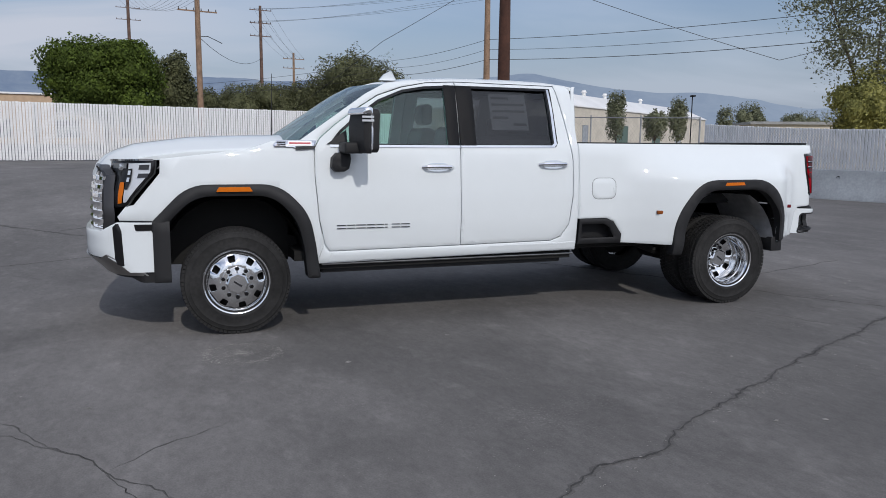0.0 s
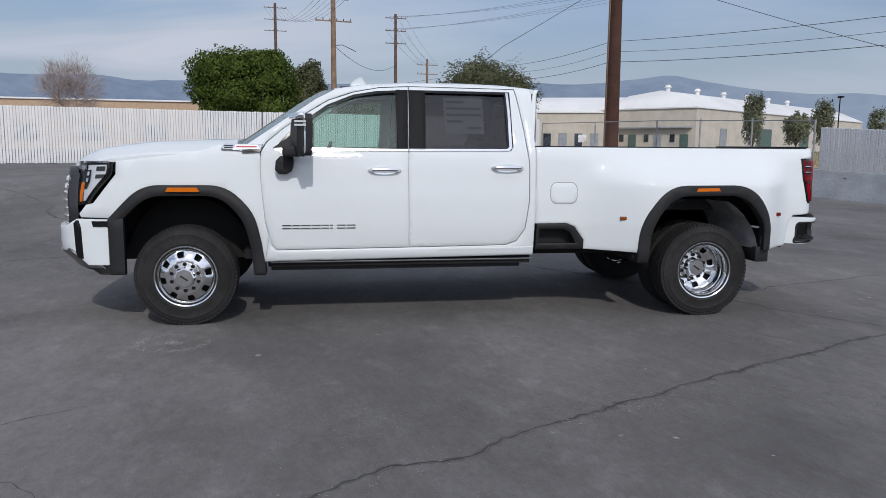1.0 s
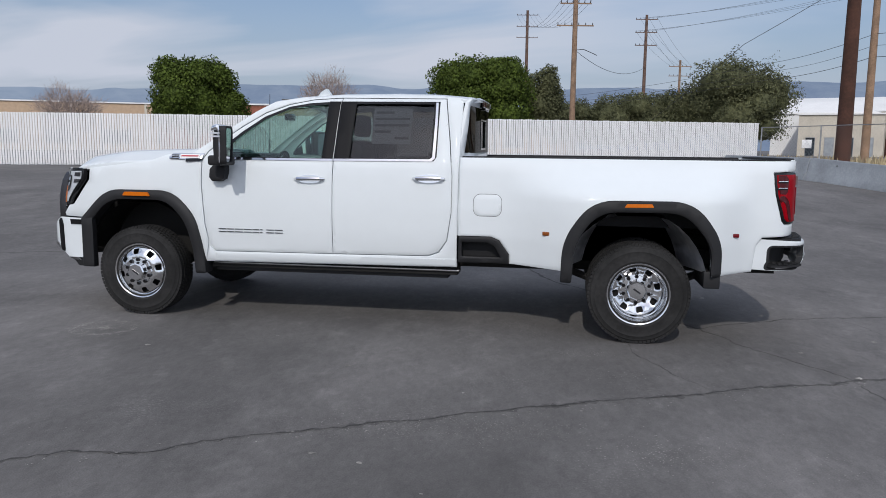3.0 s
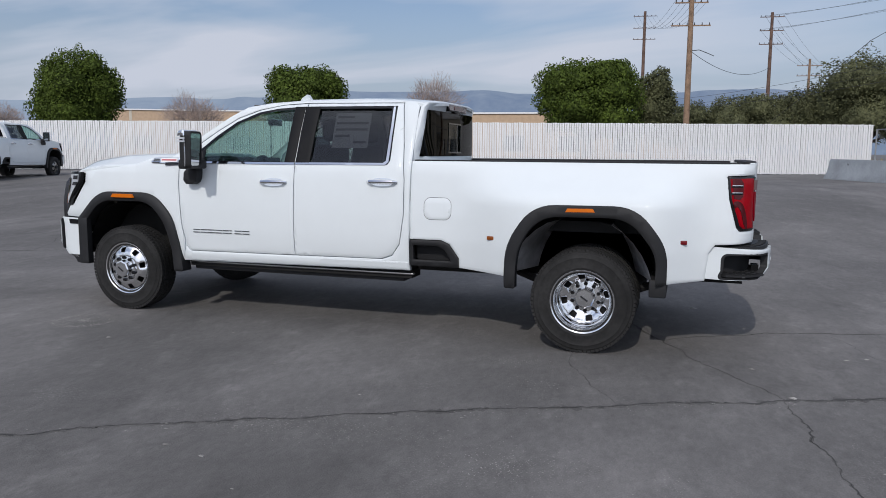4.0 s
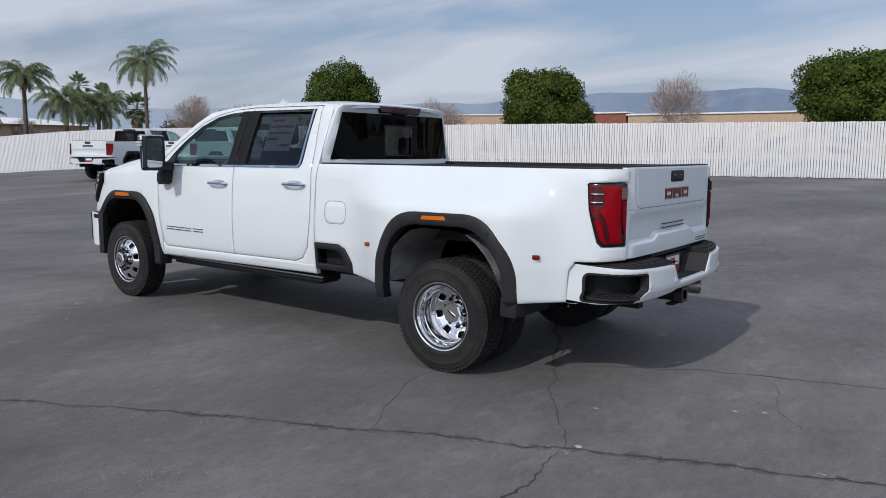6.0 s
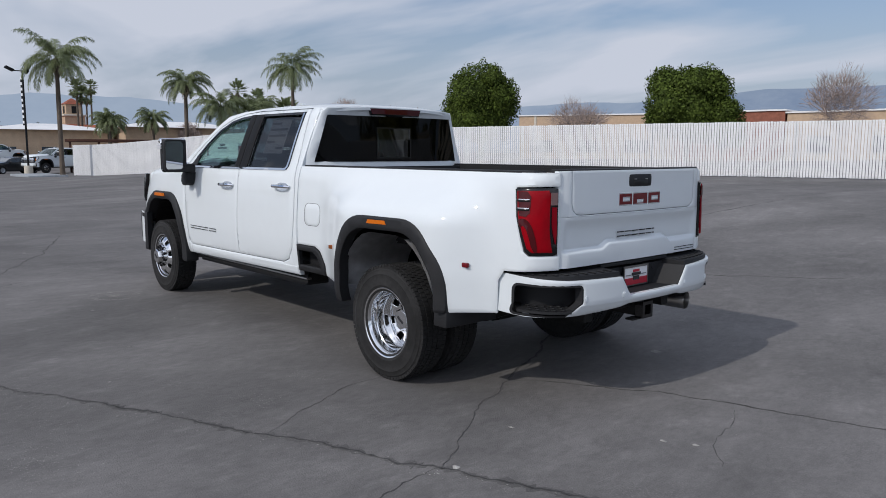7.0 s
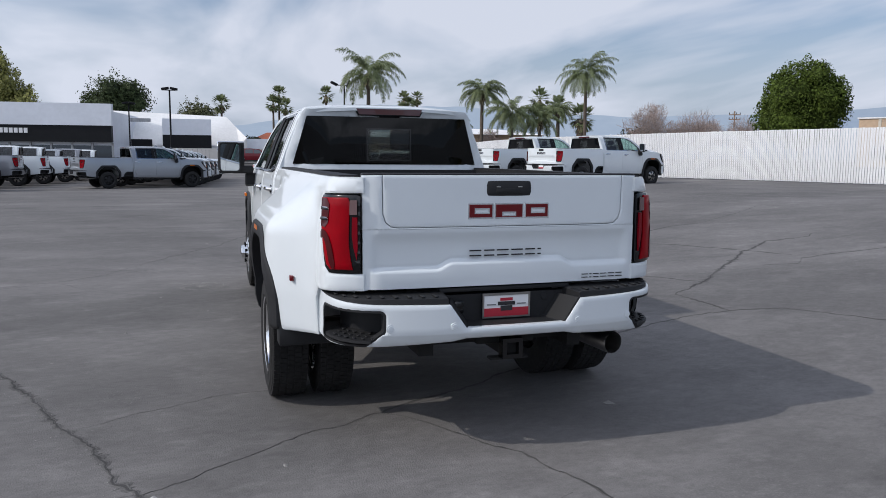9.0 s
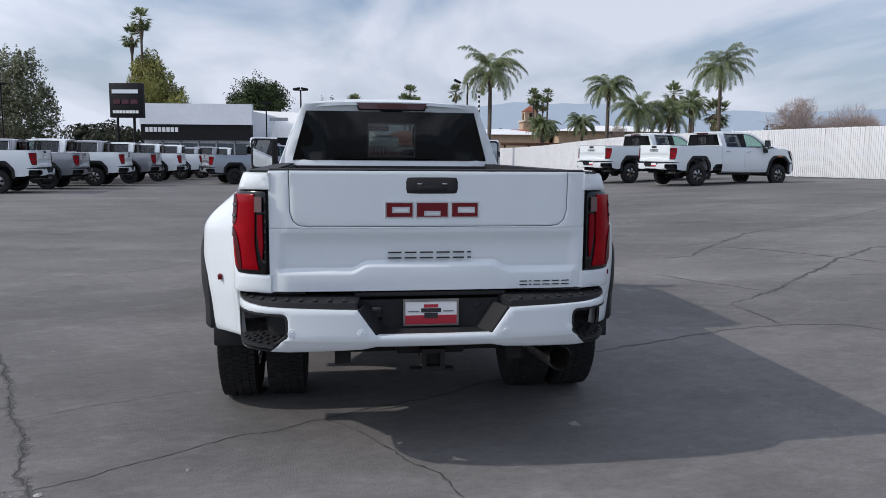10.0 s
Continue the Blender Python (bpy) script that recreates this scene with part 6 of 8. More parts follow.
def build_slat_fence(name, ends, height, pitch, first, label, deep=0.0):
    """Posts, rails and upright slats between two ends; slats nearest to the truck are pieces of their own."""
    a, b = Vector((*ends[0], 0)), Vector((*ends[1], 0))
    way = (b - a).normalized()
    turn = math.atan2(way.y, way.x)
    long = (b - a).length
    F = tagged(new(name), label, "fence", kind="structure")
    n = int(long / pitch)
    proto = None
    rest = bmesh.new()
    lo = max(0, int(n * first) - 150)
    for k in range(n):
        p = a + way * (k + 0.5) * pitch
        z = ground_z(p.x, p.y)
        tilt = rng.gauss(0, 0.08)
        m = pose(p.x, p.y, z + 0.04 + rng.uniform(-0.012, 0.012), 0, tilt, math.degrees(turn))
        w = pitch * 0.41
        if lo <= k < lo + 300:
            if proto is None:
                proto = part("slat", box(-w, w, -0.012, 0.012, 0, height - 0.05, 0.006, 1), "slat", F)
                proto.matrix_basis = m
            else:
                o = proto.copy()
                scene.collection.objects.link(o)
                o.matrix_basis = m
        else:
            add_box(rest, -w, w, -0.012, 0.012, 0, height - 0.05, m=m)
    if len(rest.verts):
        tagged(part("slats", rest, "slat", F), "white upright fence slats", kind="stuff")
    else:
        rest.free()
    posts = int(long / 3.05)
    for k in range(posts + 1):
        p = a + way * min(long, k * 3.05)
        z = ground_z(p.x, p.y)
        bm = bmesh.new()
        off = Vector((-way.y, way.x, 0)) * 0.06
        add_rod(bm, p + off + Vector((0, 0, z - 0.1)), p + off + Vector((0, 0, z + height - 0.08)), 0.036, None, 8)
        part("post", bm, "steel", F)
    steps = max(2, posts)
    for h in (height - 0.04, 0.12):
        pts = []
        for k in range(steps + 1):
            p = a + way * long * k / steps + Vector((-way.y, way.x, 0)) * 0.03
            pts.append((p.x, p.y, ground_z(p.x, p.y) + h))
        part("rail", tube(pts, 0.022, 6), "steel", F)
    # woven wire in front of the slats
    wires = bmesh.new()
    cell = 0.115
    front = Vector((way.y, -way.x, 0)) * 0.016
    count = int(long / cell)
    for k in range(count):
        for sgn in (1, -1):
            for r in range(int(height / cell)):
                u0, u1 = k * cell + (0 if (r % 2) == 0 else 0), (k + 1) * cell
                if sgn < 0:
                    u0, u1 = u1, u0
                p0, p1 = a + way * u0 + front, a + way * u1 + front
                z0, z1 = ground_z(p0.x, p0.y) + 0.05 + r * cell, ground_z(p1.x, p1.y) + 0.05 + (r + 1) * cell
                up = Vector((0, 0, 0.003))
                q = [p0 + Vector((0, 0, z0)) - up, p1 + Vector((0, 0, z1)) - up, p1 + Vector((0, 0, z1)) + up, p0 + Vector((0, 0, z0)) + up]
                wires.faces.new([wires.verts.new(v) for v in q])
    tagged(part("wire_mesh", wires, "steel", F), "woven wire over the slats", kind="stuff")
    return F


build_slat_fence("fence_north", ((-55.5, fence_y(-55.5)), (13.3, fence_y(13.3))), 2.4, 0.115, 0.62, "white slatted chain-link fence along the lot")
build_slat_fence("fence_east", ((18.8, 17.5), (20.3, -4.0)), 1.95, 0.115, 0.5, "grey-white slatted chain-link fence behind the barriers")


def build_chain_fence(points, height, label):
    """Bare chain-link: posts, rails and a sparse weave."""
    F = tagged(new("fence_gate"), label, "fence", kind="structure")
    for (x0, y0), (x1, y1) in zip(points, points[1:]):
        a, b = Vector((x0, y0, 0)), Vector((x1, y1, 0))
        long = (b - a).length
        n = max(1, int(long / 3))
        for k in range(n + 1):
            p = a.lerp(b, k / n)
            z = ground_z(p.x, p.y)
            bm = bmesh.new()
            add_rod(bm, (p.x, p.y, z), (p.x, p.y, z + height), 0.035, None, 8)
            part("post", bm, "steel", F)
        for h in (height - 0.03, 0.15):
            bm = bmesh.new()
            add_rod(bm, (a.x, a.y, ground_z(a.x, a.y) + h), (b.x, b.y, ground_z(b.x, b.y) + h), 0.022, None, 6)
            part("rail", bm, "steel", F)
        weave = bmesh.new()
        m = int(long / 0.2)
        for k in range(m):
            for s in (1, -1):
                p, q = a.lerp(b, k / m), a.lerp(b, min(1.0, max(0.0, k / m + s * height / long)))
                zp, zq = ground_z(p.x, p.y), ground_z(q.x, q.y)
                weave.faces.new([weave.verts.new(v) for v in ((p.x, p.y, zp + 0.1), (p.x, p.y, zp + 0.105), (q.x, q.y, zq + height), (q.x, q.y, zq + height - 0.005))])
        tagged(part("wire_mesh", weave, "steel", F), "chain-link wire", kind="stuff")


build_chain_fence([(13.4, fence_y(13.4)), (17.0, 27.0), (18.7, 17.7)], 2.2, "bare chain-link gate and fence")
notice = thing("notice_sign", "small white notice sign on the gate", "sign", at=(15.0, 31.7, ground_z(15.0, 31.7) + 1.35))
part("sign_plate", box(-0.22, 0.22, -0.012, 0.012, -0.2, 0.2, 0.006), "sign_white", notice)


# ---- concrete barriers ----
def build_barriers():
    prof = [(-0.30, 0.0), (-0.30, 0.08), (-0.18, 0.30), (-0.09, 0.81), (0.09, 0.81), (0.18, 0.30), (0.30, 0.08), (0.30, 0.0)]
    pts = [(10.6, 27.6), (12.4, 21.9), (14.3, 16.2), (16.2, 10.5), (18.0, 4.8), (19.6, -1.0)]
    for (x0, y0), (x1, y1) in zip(pts, pts[1:]):
        a, b = Vector((x0, y0, 0)), Vector((x1, y1, 0))
        long = (b - a).length - 0.03
        B = thing("concrete_barrier", "blue-grey painted concrete traffic barrier", "barrier", "concrete barriers along the lot")
        mid = a.lerp(b, 0.5)
        B.matrix_basis = pose(mid.x, mid.y, ground_z(mid.x, mid.y) - 0.02, 0, math.degrees(math.atan2(ground_z(x0, y0) - ground_z(x1, y1), long)), math.degrees(math.atan2(b.y - a.y, b.x - a.x)))
        bm = bmesh.new()
        rings = [[bm.verts.new((x, y, z)) for y, z in prof] for x in (-long / 2, -long / 6, long / 6, long / 2)]
        for r0, r1 in zip(rings, rings[1:]):
            for k in range(len(prof)):
                bm.faces.new([r0[k], r0[(k + 1) % len(prof)], r1[(k + 1) % len(prof)], r1[k]])
        bm.faces.new(rings[0])
        bm.faces.new(rings[-1][::-1])
        bmesh.ops.recalc_face_normals(bm, faces=bm.faces)
        es = [e for e in bm.edges if abs(e.verts[0].co.z - 0.81) < 0.01 and abs(e.verts[1].co.z - 0.81) < 0.01]
        bmesh.ops.bevel(bm, geom=es, offset=0.02, segments=2, affect="EDGES")
        part("body", bm, "concrete", B)
        for x in (-long / 4, long / 4):
            for s in (-1, 1):
                hole = lathe([(0.0, 0.0), (0.045, 0.0), (0.05, 0.012), (0.055, 0.0)], 12)
                o = part("lifting_hole", hole, "under", B)
                o.matrix_basis = pose(x, s * 0.122, 0.60, 0, 0, 0) @ pose(0, 0, 0, 0 if s > 0 else 0, 0, 0 if s > 0 else 180)


build_barriers()


# ---- other pickups on the lot ----
def place_truck(proto, x, y, yaw, first, size=1.05):
    """Stands a truck with its rear axle's middle at x, y."""
    back = Matrix.Rotation(radians(yaw), 4, "Z")
    p = Vector((x, y, 0)) - back @ Vector((4.034 * size, 0, 0))
    m = pose(p.x, p.y, ground_z(x, y), 0, 0, yaw) @ Matrix.Scale(size, 4)
    if first:
        proto.matrix_basis = m
        return proto
    return copy_thing(proto, m)


white_truck = build_truck("white crew-cab pickup truck with black flares and dark alloy wheels", "white", False, False, "pickups on the lot")
silver_truck = build_truck("silver-grey crew-cab pickup truck with dark wheels", "silver", False, False, "pickups on the lot")
grey_truck = build_truck("dark grey crew-cab pickup truck with dark wheels", "grey", False, False, "pickups on the lot")
place_truck(white_truck, -18.8, 12.9, -73.0, True)
place_truck(white_truck, -23.4, 12.2, -70.0, False)
used = set()
for k, c in enumerate("wgwgwwwsgw"):
    proto = dict(w=white_truck, g=grey_truck, s=silver_truck)[c]
    place_truck(proto, -21.73 - k * 3.805, -12.99 + k * 0.575, 93.0, c not in used and c != "w")
    used.add(c)
for k in range(7):
    proto = (silver_truck, white_truck, grey_truck, white_truck, white_truck, white_truck, white_truck)[k]
    place_truck(proto, -32.5 - k * 3.1, -5.75 + k * 0.30, -68.0, False, 1.0)
place_truck(white_truck, -66.2, 17.6, 110, False)
place_truck(white_truck, -84.0, 12.0, -78, False)
# ---- cars by the street ----
def build_car(paint, label, tall=0.0):
    """A car with its nose towards -x; tall: how far the roof stands above a sedan's."""
    C = thing("parked_car", label, "car", "cars by the street")
    up = lambda z: z + tall * step_up(0.75, 1.4, z)
    prof = [(-2.22, 0.32), (-2.32, 0.45), (-2.33, 0.66), (-2.22, 0.84), (-1.75, 0.95), (-1.12, 1.03), (-0.52, 1.38), (-0.25, 1.45), (0.5, 1.50), (1.3, 1.47), (1.75, 1.38), (2.18, 1.06), (2.30, 0.92), (2.33, 0.62), (2.27, 0.34)]
    for cx in (1.42, -1.42):
        prof += [(cx + 0.40 * math.cos(a), 0.32 + 0.42 * math.sin(a)) for a in (0.0, 0.6, 1.2, 1.94, 2.54, math.pi)]
    prof = [(x, up(z)) for x, z in prof]
    wide = lambda z: 0.93 - 0.05 * step_up(0.6, 0.25, z) - 0.22 * step_up(0.98, 1.5 + tall, z)
    for sy in (-1, 1):
        part("side", sheet([prof], lambda x, z: (x, sy * wide(z), z), 0.2, 0.05, (0, -sy, 0), 0.03), paint, C)
    bm = bmesh.new()
    over = prof[:15]
    rows = [[bm.verts.new((x, w * (wide(z) - 0.012), z + 0.02 * (1 - w * w))) for w in (-1, -0.5, 0, 0.5, 1)] for x, z in over]
    for r0, r1 in zip(rows, rows[1:]):
        for k in range(4):
            bm.faces.new([r0[k], r0[k + 1], r1[k + 1], r1[k]])
    bmesh.ops.recalc_face_normals(bm, faces=bm.faces)
    part("shell", bm, paint, C)
    part("underside", box(-2.1, 2.1, -0.8, 0.8, 0.22, 0.5, 0.05), "under", C)
    for name, loop in (("windscreen", ((-1.06, 1.055), (-0.54, 1.36))), ("rear_window", ((1.80, 1.355), (2.14, 1.09)))):
        (x0, z0), (x1, z1) = loop
        bm = bmesh.new()
        ring = [bm.verts.new((x + (0.02 if x > 0 else -0.02), w * (wide(up(z)) - 0.09), up(z) + 0.025)) for x, z, w in ((x0, z0, -1), (x1, z1, -1), (x1, z1, 1), (x0, z0, 1))]
        bm.faces.new(ring)
        part(name, bm, "store_glass", C)
    for sy in (-1, 1):
        for loop in ([(-0.88, 1.05), (-0.42, 1.36), (0.18, 1.41), (0.18, 1.05)], [(0.25, 1.05), (0.25, 1.415), (1.02, 1.40), (1.08, 1.06)], [(1.15, 1.06), (1.10, 1.39), (1.55, 1.34), (1.82, 1.10)]):
            part("side_window", sheet([[(x, up(z)) for x, z in loop]], lambda x, z: (x, sy * (wide(z) + 0.008), z), 0.3, 0.012, (0, -sy, 0)), "store_glass", C)
        part("sill", box(-1.0, 1.0, min(sy * 0.88, sy * 0.945), max(sy * 0.88, sy * 0.945), 0.26, 0.40, 0.02), "plastic", C)
        part("mirror", box(-0.78, -0.62, min(sy * 0.93, sy * 1.08), max(sy * 0.93, sy * 1.08), 1.0, 1.13, 0.03), paint, C)
        for x in (-1.42, 1.42):
            hub = new("wheel")
            hub.parent = C
            hub.location = (x, sy * 0.80, 0.34)
            tyre = lathe([(0.2, -0.1), (0.31, -0.11), (0.34, -0.08), (0.34, 0.08), (0.31, 0.11), (0.2, 0.1)], 24)
            part("tyre", tyre, "rubber", hub)
            part("rim", lathe([(0.0, sy * 0.09), (0.07, sy * 0.095), (0.10, sy * 0.06), (0.19, sy * 0.075), (0.225, sy * 0.11)], 20), "silver", hub)
        part("tail_lamp", box(2.16, 2.31, min(sy * 0.55, sy * 0.86), max(sy * 0.55, sy * 0.86), 0.86, 1.02, 0.02), "red_lens", C)
        part("headlamp", box(-2.30, -2.05, min(sy * 0.50, sy * 0.86), max(sy * 0.50, sy * 0.86), 0.70, 0.84, 0.03), "lamp_white", C)
    return C


for paint, label, x, y, yaw, size, tall in (("red_paint", "dark red crossover car by a white wall", -90.0, 5.95, -92, 1.16, 0.14), ("dark_paint", "dark sedan by the lot entrance", -68.0, 12.3, 108, 1.0, 0.0)):
    c = build_car(paint, label, tall)
    c.matrix_basis = pose(x, y, ground_z(x, y), 0, 0, yaw) @ Matrix.Scale(size, 4)


# ---- plants ----
def add_leaf(bm, p, n, size, rnd):
    """One small folded leaf clump."""
    q = n.to_track_quat("Z", "Y").to_matrix() @ Matrix.Rotation(rnd.uniform(0, math.tau), 3, "Z")
    a, b = size * rnd.uniform(0.7, 1.2), size * rnd.uniform(0.4, 0.7)
    v = [bm.verts.new(p + q @ Vector(c)) for c in ((-a, 0, -0.12 * a), (0, -b, 0.1 * a), (a, 0, -0.12 * a), (0, b, 0.1 * a))]
    bm.faces.new(v)


def blob_crown(blobs, leaves, size, seed, rough=0.22, droop=0.0):
    """Leaf clumps over and inside a set of uneven blobs (centre, radii)."""
    rnd = random.Random(seed)
    bm = bmesh.new()
    weight = [r[0] * r[2] for _, r in blobs]
    for _ in range(int(leaves * 1.5)):
        c, r = rnd.choices(blobs, weight)[0]
        d = Vector((rnd.gauss(0, 1), rnd.gauss(0, 1), rnd.gauss(0, 1))).normalized()
        if d.z < -0.75:
            d.z = -d.z
        c = Vector(c)
        wave = 1 + rough * noise.noise(d * 2.3 + c * 0.21 + Vector((seed, 0, 0))) + rough * 0.8 * noise.noise(d * 6.0 + c + Vector((0, seed, 0)))
        k = rnd.choice((1.0, 1.0, 0.92, 0.8)) * wave * rnd.uniform(0.94, 1.03)
        p = c + Vector((d.x * r[0], d.y * r[1], d.z * r[2])) * k
        n = (d + Vector((rnd.gauss(0, 0.5), rnd.gauss(0, 0.5), rnd.gauss(0, 0.5) - droop))).normalized()
        add_leaf(bm, p, n, size, rnd)
    return bm


def core_mass(blobs, seed):
    """The dense inner foliage, uneven, that keeps light from passing."""
    bm = bmesh.new()
    for c, r in blobs:
        vs = bmesh.ops.create_icosphere(bm, subdivisions=3, radius=1.0)["verts"]
        for v in vs:
            d = v.co.normalized()
            k = 0.64 + 0.14 * noise.noise(d * 2.6 + Vector((seed, c[0], 0))) + 0.12 * noise.noise(d * 7.0)
            v.co = Vector(c) + Vector((d.x * r[0], d.y * r[1], d.z * r[2])) * k
    return bm


def build_tree(name, label, x, y, blobs, trunk, leaf, leaves, size, seed, rough=0.22, group="", core=True, z=None, droop=0.0):
    T = thing(name, label, "tree", group, at=(x, y, ground_z(x, y) if z is None else z))
    top = max(c[2] for c, _ in blobs)
    low = min(c[2] for c, _ in blobs)
    tr = tube([(0, 0, -0.2), (0.05, 0.03, low * 0.4), (0.0, 0.1, low * 0.8), (0.1, 0.0, low)], [trunk * 1.25, trunk, trunk * 0.85, trunk * 0.6], 10)
    stem = part("trunk", tr, "bark", T)
    limbs = bmesh.new()
    for c, r in blobs:
        mid = Vector((c[0] * 0.45, c[1] * 0.45, low * 0.75 + (c[2] - low) * 0.5))
        tube([(0, 0, low * 0.55), mid, c], [trunk * 0.6, trunk * 0.4, trunk * 0.12], 6, limbs)
    part("branchwork", limbs, "bark", stem)
    crown = part("crown", blob_crown(blobs, leaves, size, seed, rough, droop), leaf, T, sharp=5)
    if core:
        part("inner_foliage", core_mass(blobs, seed), leaf, crown, sharp=60)
    return T


def clumps(w, top, low, n, seed, small=0.62):
    """Blobs that fill a rounded crown of that width from low to top."""
    rnd = random.Random(seed)
    mid, half = (top + low) / 2, (top - low) / 2
    out = [((0, 0, mid), (w * 0.45, w * 0.43, half * 0.95))]
    for k in range(n):
        a, u = k * 2.4 + rnd.uniform(-0.3, 0.3), rnd.uniform(-0.55, 0.65)
        f = math.sqrt(1 - u * u) * 0.40
        s = small * rnd.uniform(0.75, 1.1)
        out.append(((w * f * math.cos(a) * 0.8, w * f * math.sin(a) * 0.8, mid + half * u), (w * 0.33 * s, w * 0.33 * s, half * 0.55 * s)))
    return out


build_tree("ficus_tree", "large round dense dark green ficus tree", -8.2, 98.0, clumps(14.8, 13.6, 1.5, 20, 3), 0.45, "leaf", 20000, 0.21, 3, group="ficus trees behind the fence")
build_tree("ficus_tree", "round dense dark green ficus tree", -40.4, 78.3, clumps(10.6, 11.7, 1.2, 16, 5), 0.4, "leaf", 14000, 0.19, 5, group="ficus trees behind the fence")
build_tree("ficus_tree", "small round green ficus beside a larger one", -36.3, 79.0, clumps(5.6, 7.4, 1.0, 8, 15), 0.25, "leaf", 6000, 0.18, 15, group="ficus trees behind the fence")
build_tree("ficus_tree", "tall rounded dense dark green ficus tree", -74.0, 76.8, clumps(11.8, 15.0, 1.5, 18, 8), 0.45, "leaf", 14000, 0.2, 8, group="ficus trees behind the fence")
build_tree("olive_tree", "grey-green upright tree beside a ficus", -0.4, 105.5, clumps(6.2, 12.3, 1.5, 9, 11, 0.7), 0.3, "leaf_dark", 7000, 0.19, 11, 0.35)
build_tree("oak_tree", "broad dark olive-green tree with uneven crown", 31.6, 130.0, clumps(16.6, 16.2, 1.2, 18, 13, 0.8), 0.5, "leaf_dark", 19000, 0.22, 13, 0.42)
build_tree("oak_tree", "dark olive-green tree with uneven crown", 22.4, 132.0, clumps(7.6, 11.8, 1.5, 9, 14, 0.8), 0.4, "leaf_dark", 7000, 0.22, 14, 0.42)
for k, (x, w, t) in enumerate(((4.6, 10.5, 9.6), (11.4, 11.0, 10.9), (18.0, 12.6, 11.0))):
    build_tree("shrub", "tall dark green hedge shrub", x, 134.5, clumps(w, t, 0.6, 9, 20 + k, 0.8), 0.2, "leaf_dark", 7000, 0.2, 20 + k, 0.35, "shrubs behind the fence")
build_tree("gum_tree", "tall gum tree with hanging grey-green foliage", 52.6, 39.8, [((0, 0, 11), (4.5, 4.5, 5.0)), ((-4.5, 1, 12.5), (3.0, 3, 2.6)), ((-3.2, 0, 8.2), (2.3, 2.2, 1.8)), ((2, -1, 5.5), (3.2, 3, 3.6)), ((4.5, -2, 9), (4, 4, 5)), ((0.5, 0, 2.6), (2.6, 2.6, 2.8)), ((6, -3, 4), (4, 4, 4))], 0.3, "leaf_grey", 17000, 0.14, 31, 0.6, core=False, droop=0.4)
build_tree("shrub", "yellow-green shrub below the gum tree", 50.5, 38.5, clumps(5.5, 7.0, 0.5, 9, 33), 0.2, "leaf_yellow", 6000, 0.14, 33, 0.4)
for k, (x, y, w, t) in enumerate(((61.0, 90.8, 2.7, 8.2), (68.3, 86.2, 2.5, 7.3), (77.0, 86.4, 2.4, 6.2), (64.4, 86.0, 3.0, 5.4), (81.0, 84.0, 2.4, 5.2), (98.2, 106.2, 4.6, 8.2), (110.0, 108.0, 4.4, 6.5), (125.0, 118.0, 8.0, 8.0))):
    build_tree("young_tree", "small grey-green tree by the works yard", x, y, clumps(w, t, 1.0, 8, 40 + k, 0.9), 0.12, "leaf_grey", 2600, 0.16, 40 + k, 0.5, "trees by the works yard", core=k > 4)
build_tree("gum_tree", "tall grey-green gum trees by the dealership", -95.0, -41.6, [((0, 0, 9.5), (2.6, 2.6, 3.8)), ((1.5, 3.0, 9), (2.2, 2.2, 4.4)), ((-1, -3, 9), (2.4, 2.4, 4.2)), ((0.5, 0.5, 5), (3.4, 4.6, 3.0)), ((0, 4.6, 6), (1.8, 1.8, 3.4))], 0.4, "leaf_grey", 12000, 0.18, 51, 0.6, core=False, droop=0.4)
build_tree("gum_tree", "yellow-green gum tree behind the pole sign", -108.0, -26.6, [((0, 0, 10.8), (2.9, 3.0, 4.2)), ((1, 3.4, 7.6), (2.2, 2.0, 3.4)), ((-1, -0.9, 13.4), (1.9, 1.9, 2.0))], 0.4, "leaf_yellow", 8000, 0.19, 53, 0.5, droop=0.3)
build_tree("pine_tree", "dense dark green pine behind the dealership", -121.0, -12.6, clumps(9.6, 13.6, 4.0, 14, 55, 0.8), 0.4, "pine", 11000, 0.21, 55, 0.5)
build_tree("pine_tree", "dark green pine behind the dealership", -123.0, -0.8, clumps(6.5, 10.6, 3.0, 9, 56, 0.8), 0.3, "leaf_dark", 4500, 0.21, 56, 0.5)
for k, (x, y, w, t) in enumerate(((-108.0, -33.0, 10, 6.0), (-104.0, -46.0, 14, 6.5), (-116.0, 6.5, 6, 4.8), (-150.0, 28.0, 8, 6), (-146.0, 34.0, 8, 6.0), (-150.0, 52.0, 10, 7.0), (-130.0, 88.0, 10, 8))):
    build_tree("shrub", "rounded green street shrub", x, y, clumps(w, t, 0.5, 8, 60 + k, 0.8), 0.2, "far_green", 1600, 0.34, 60 + k, 0.4, "street shrubs")


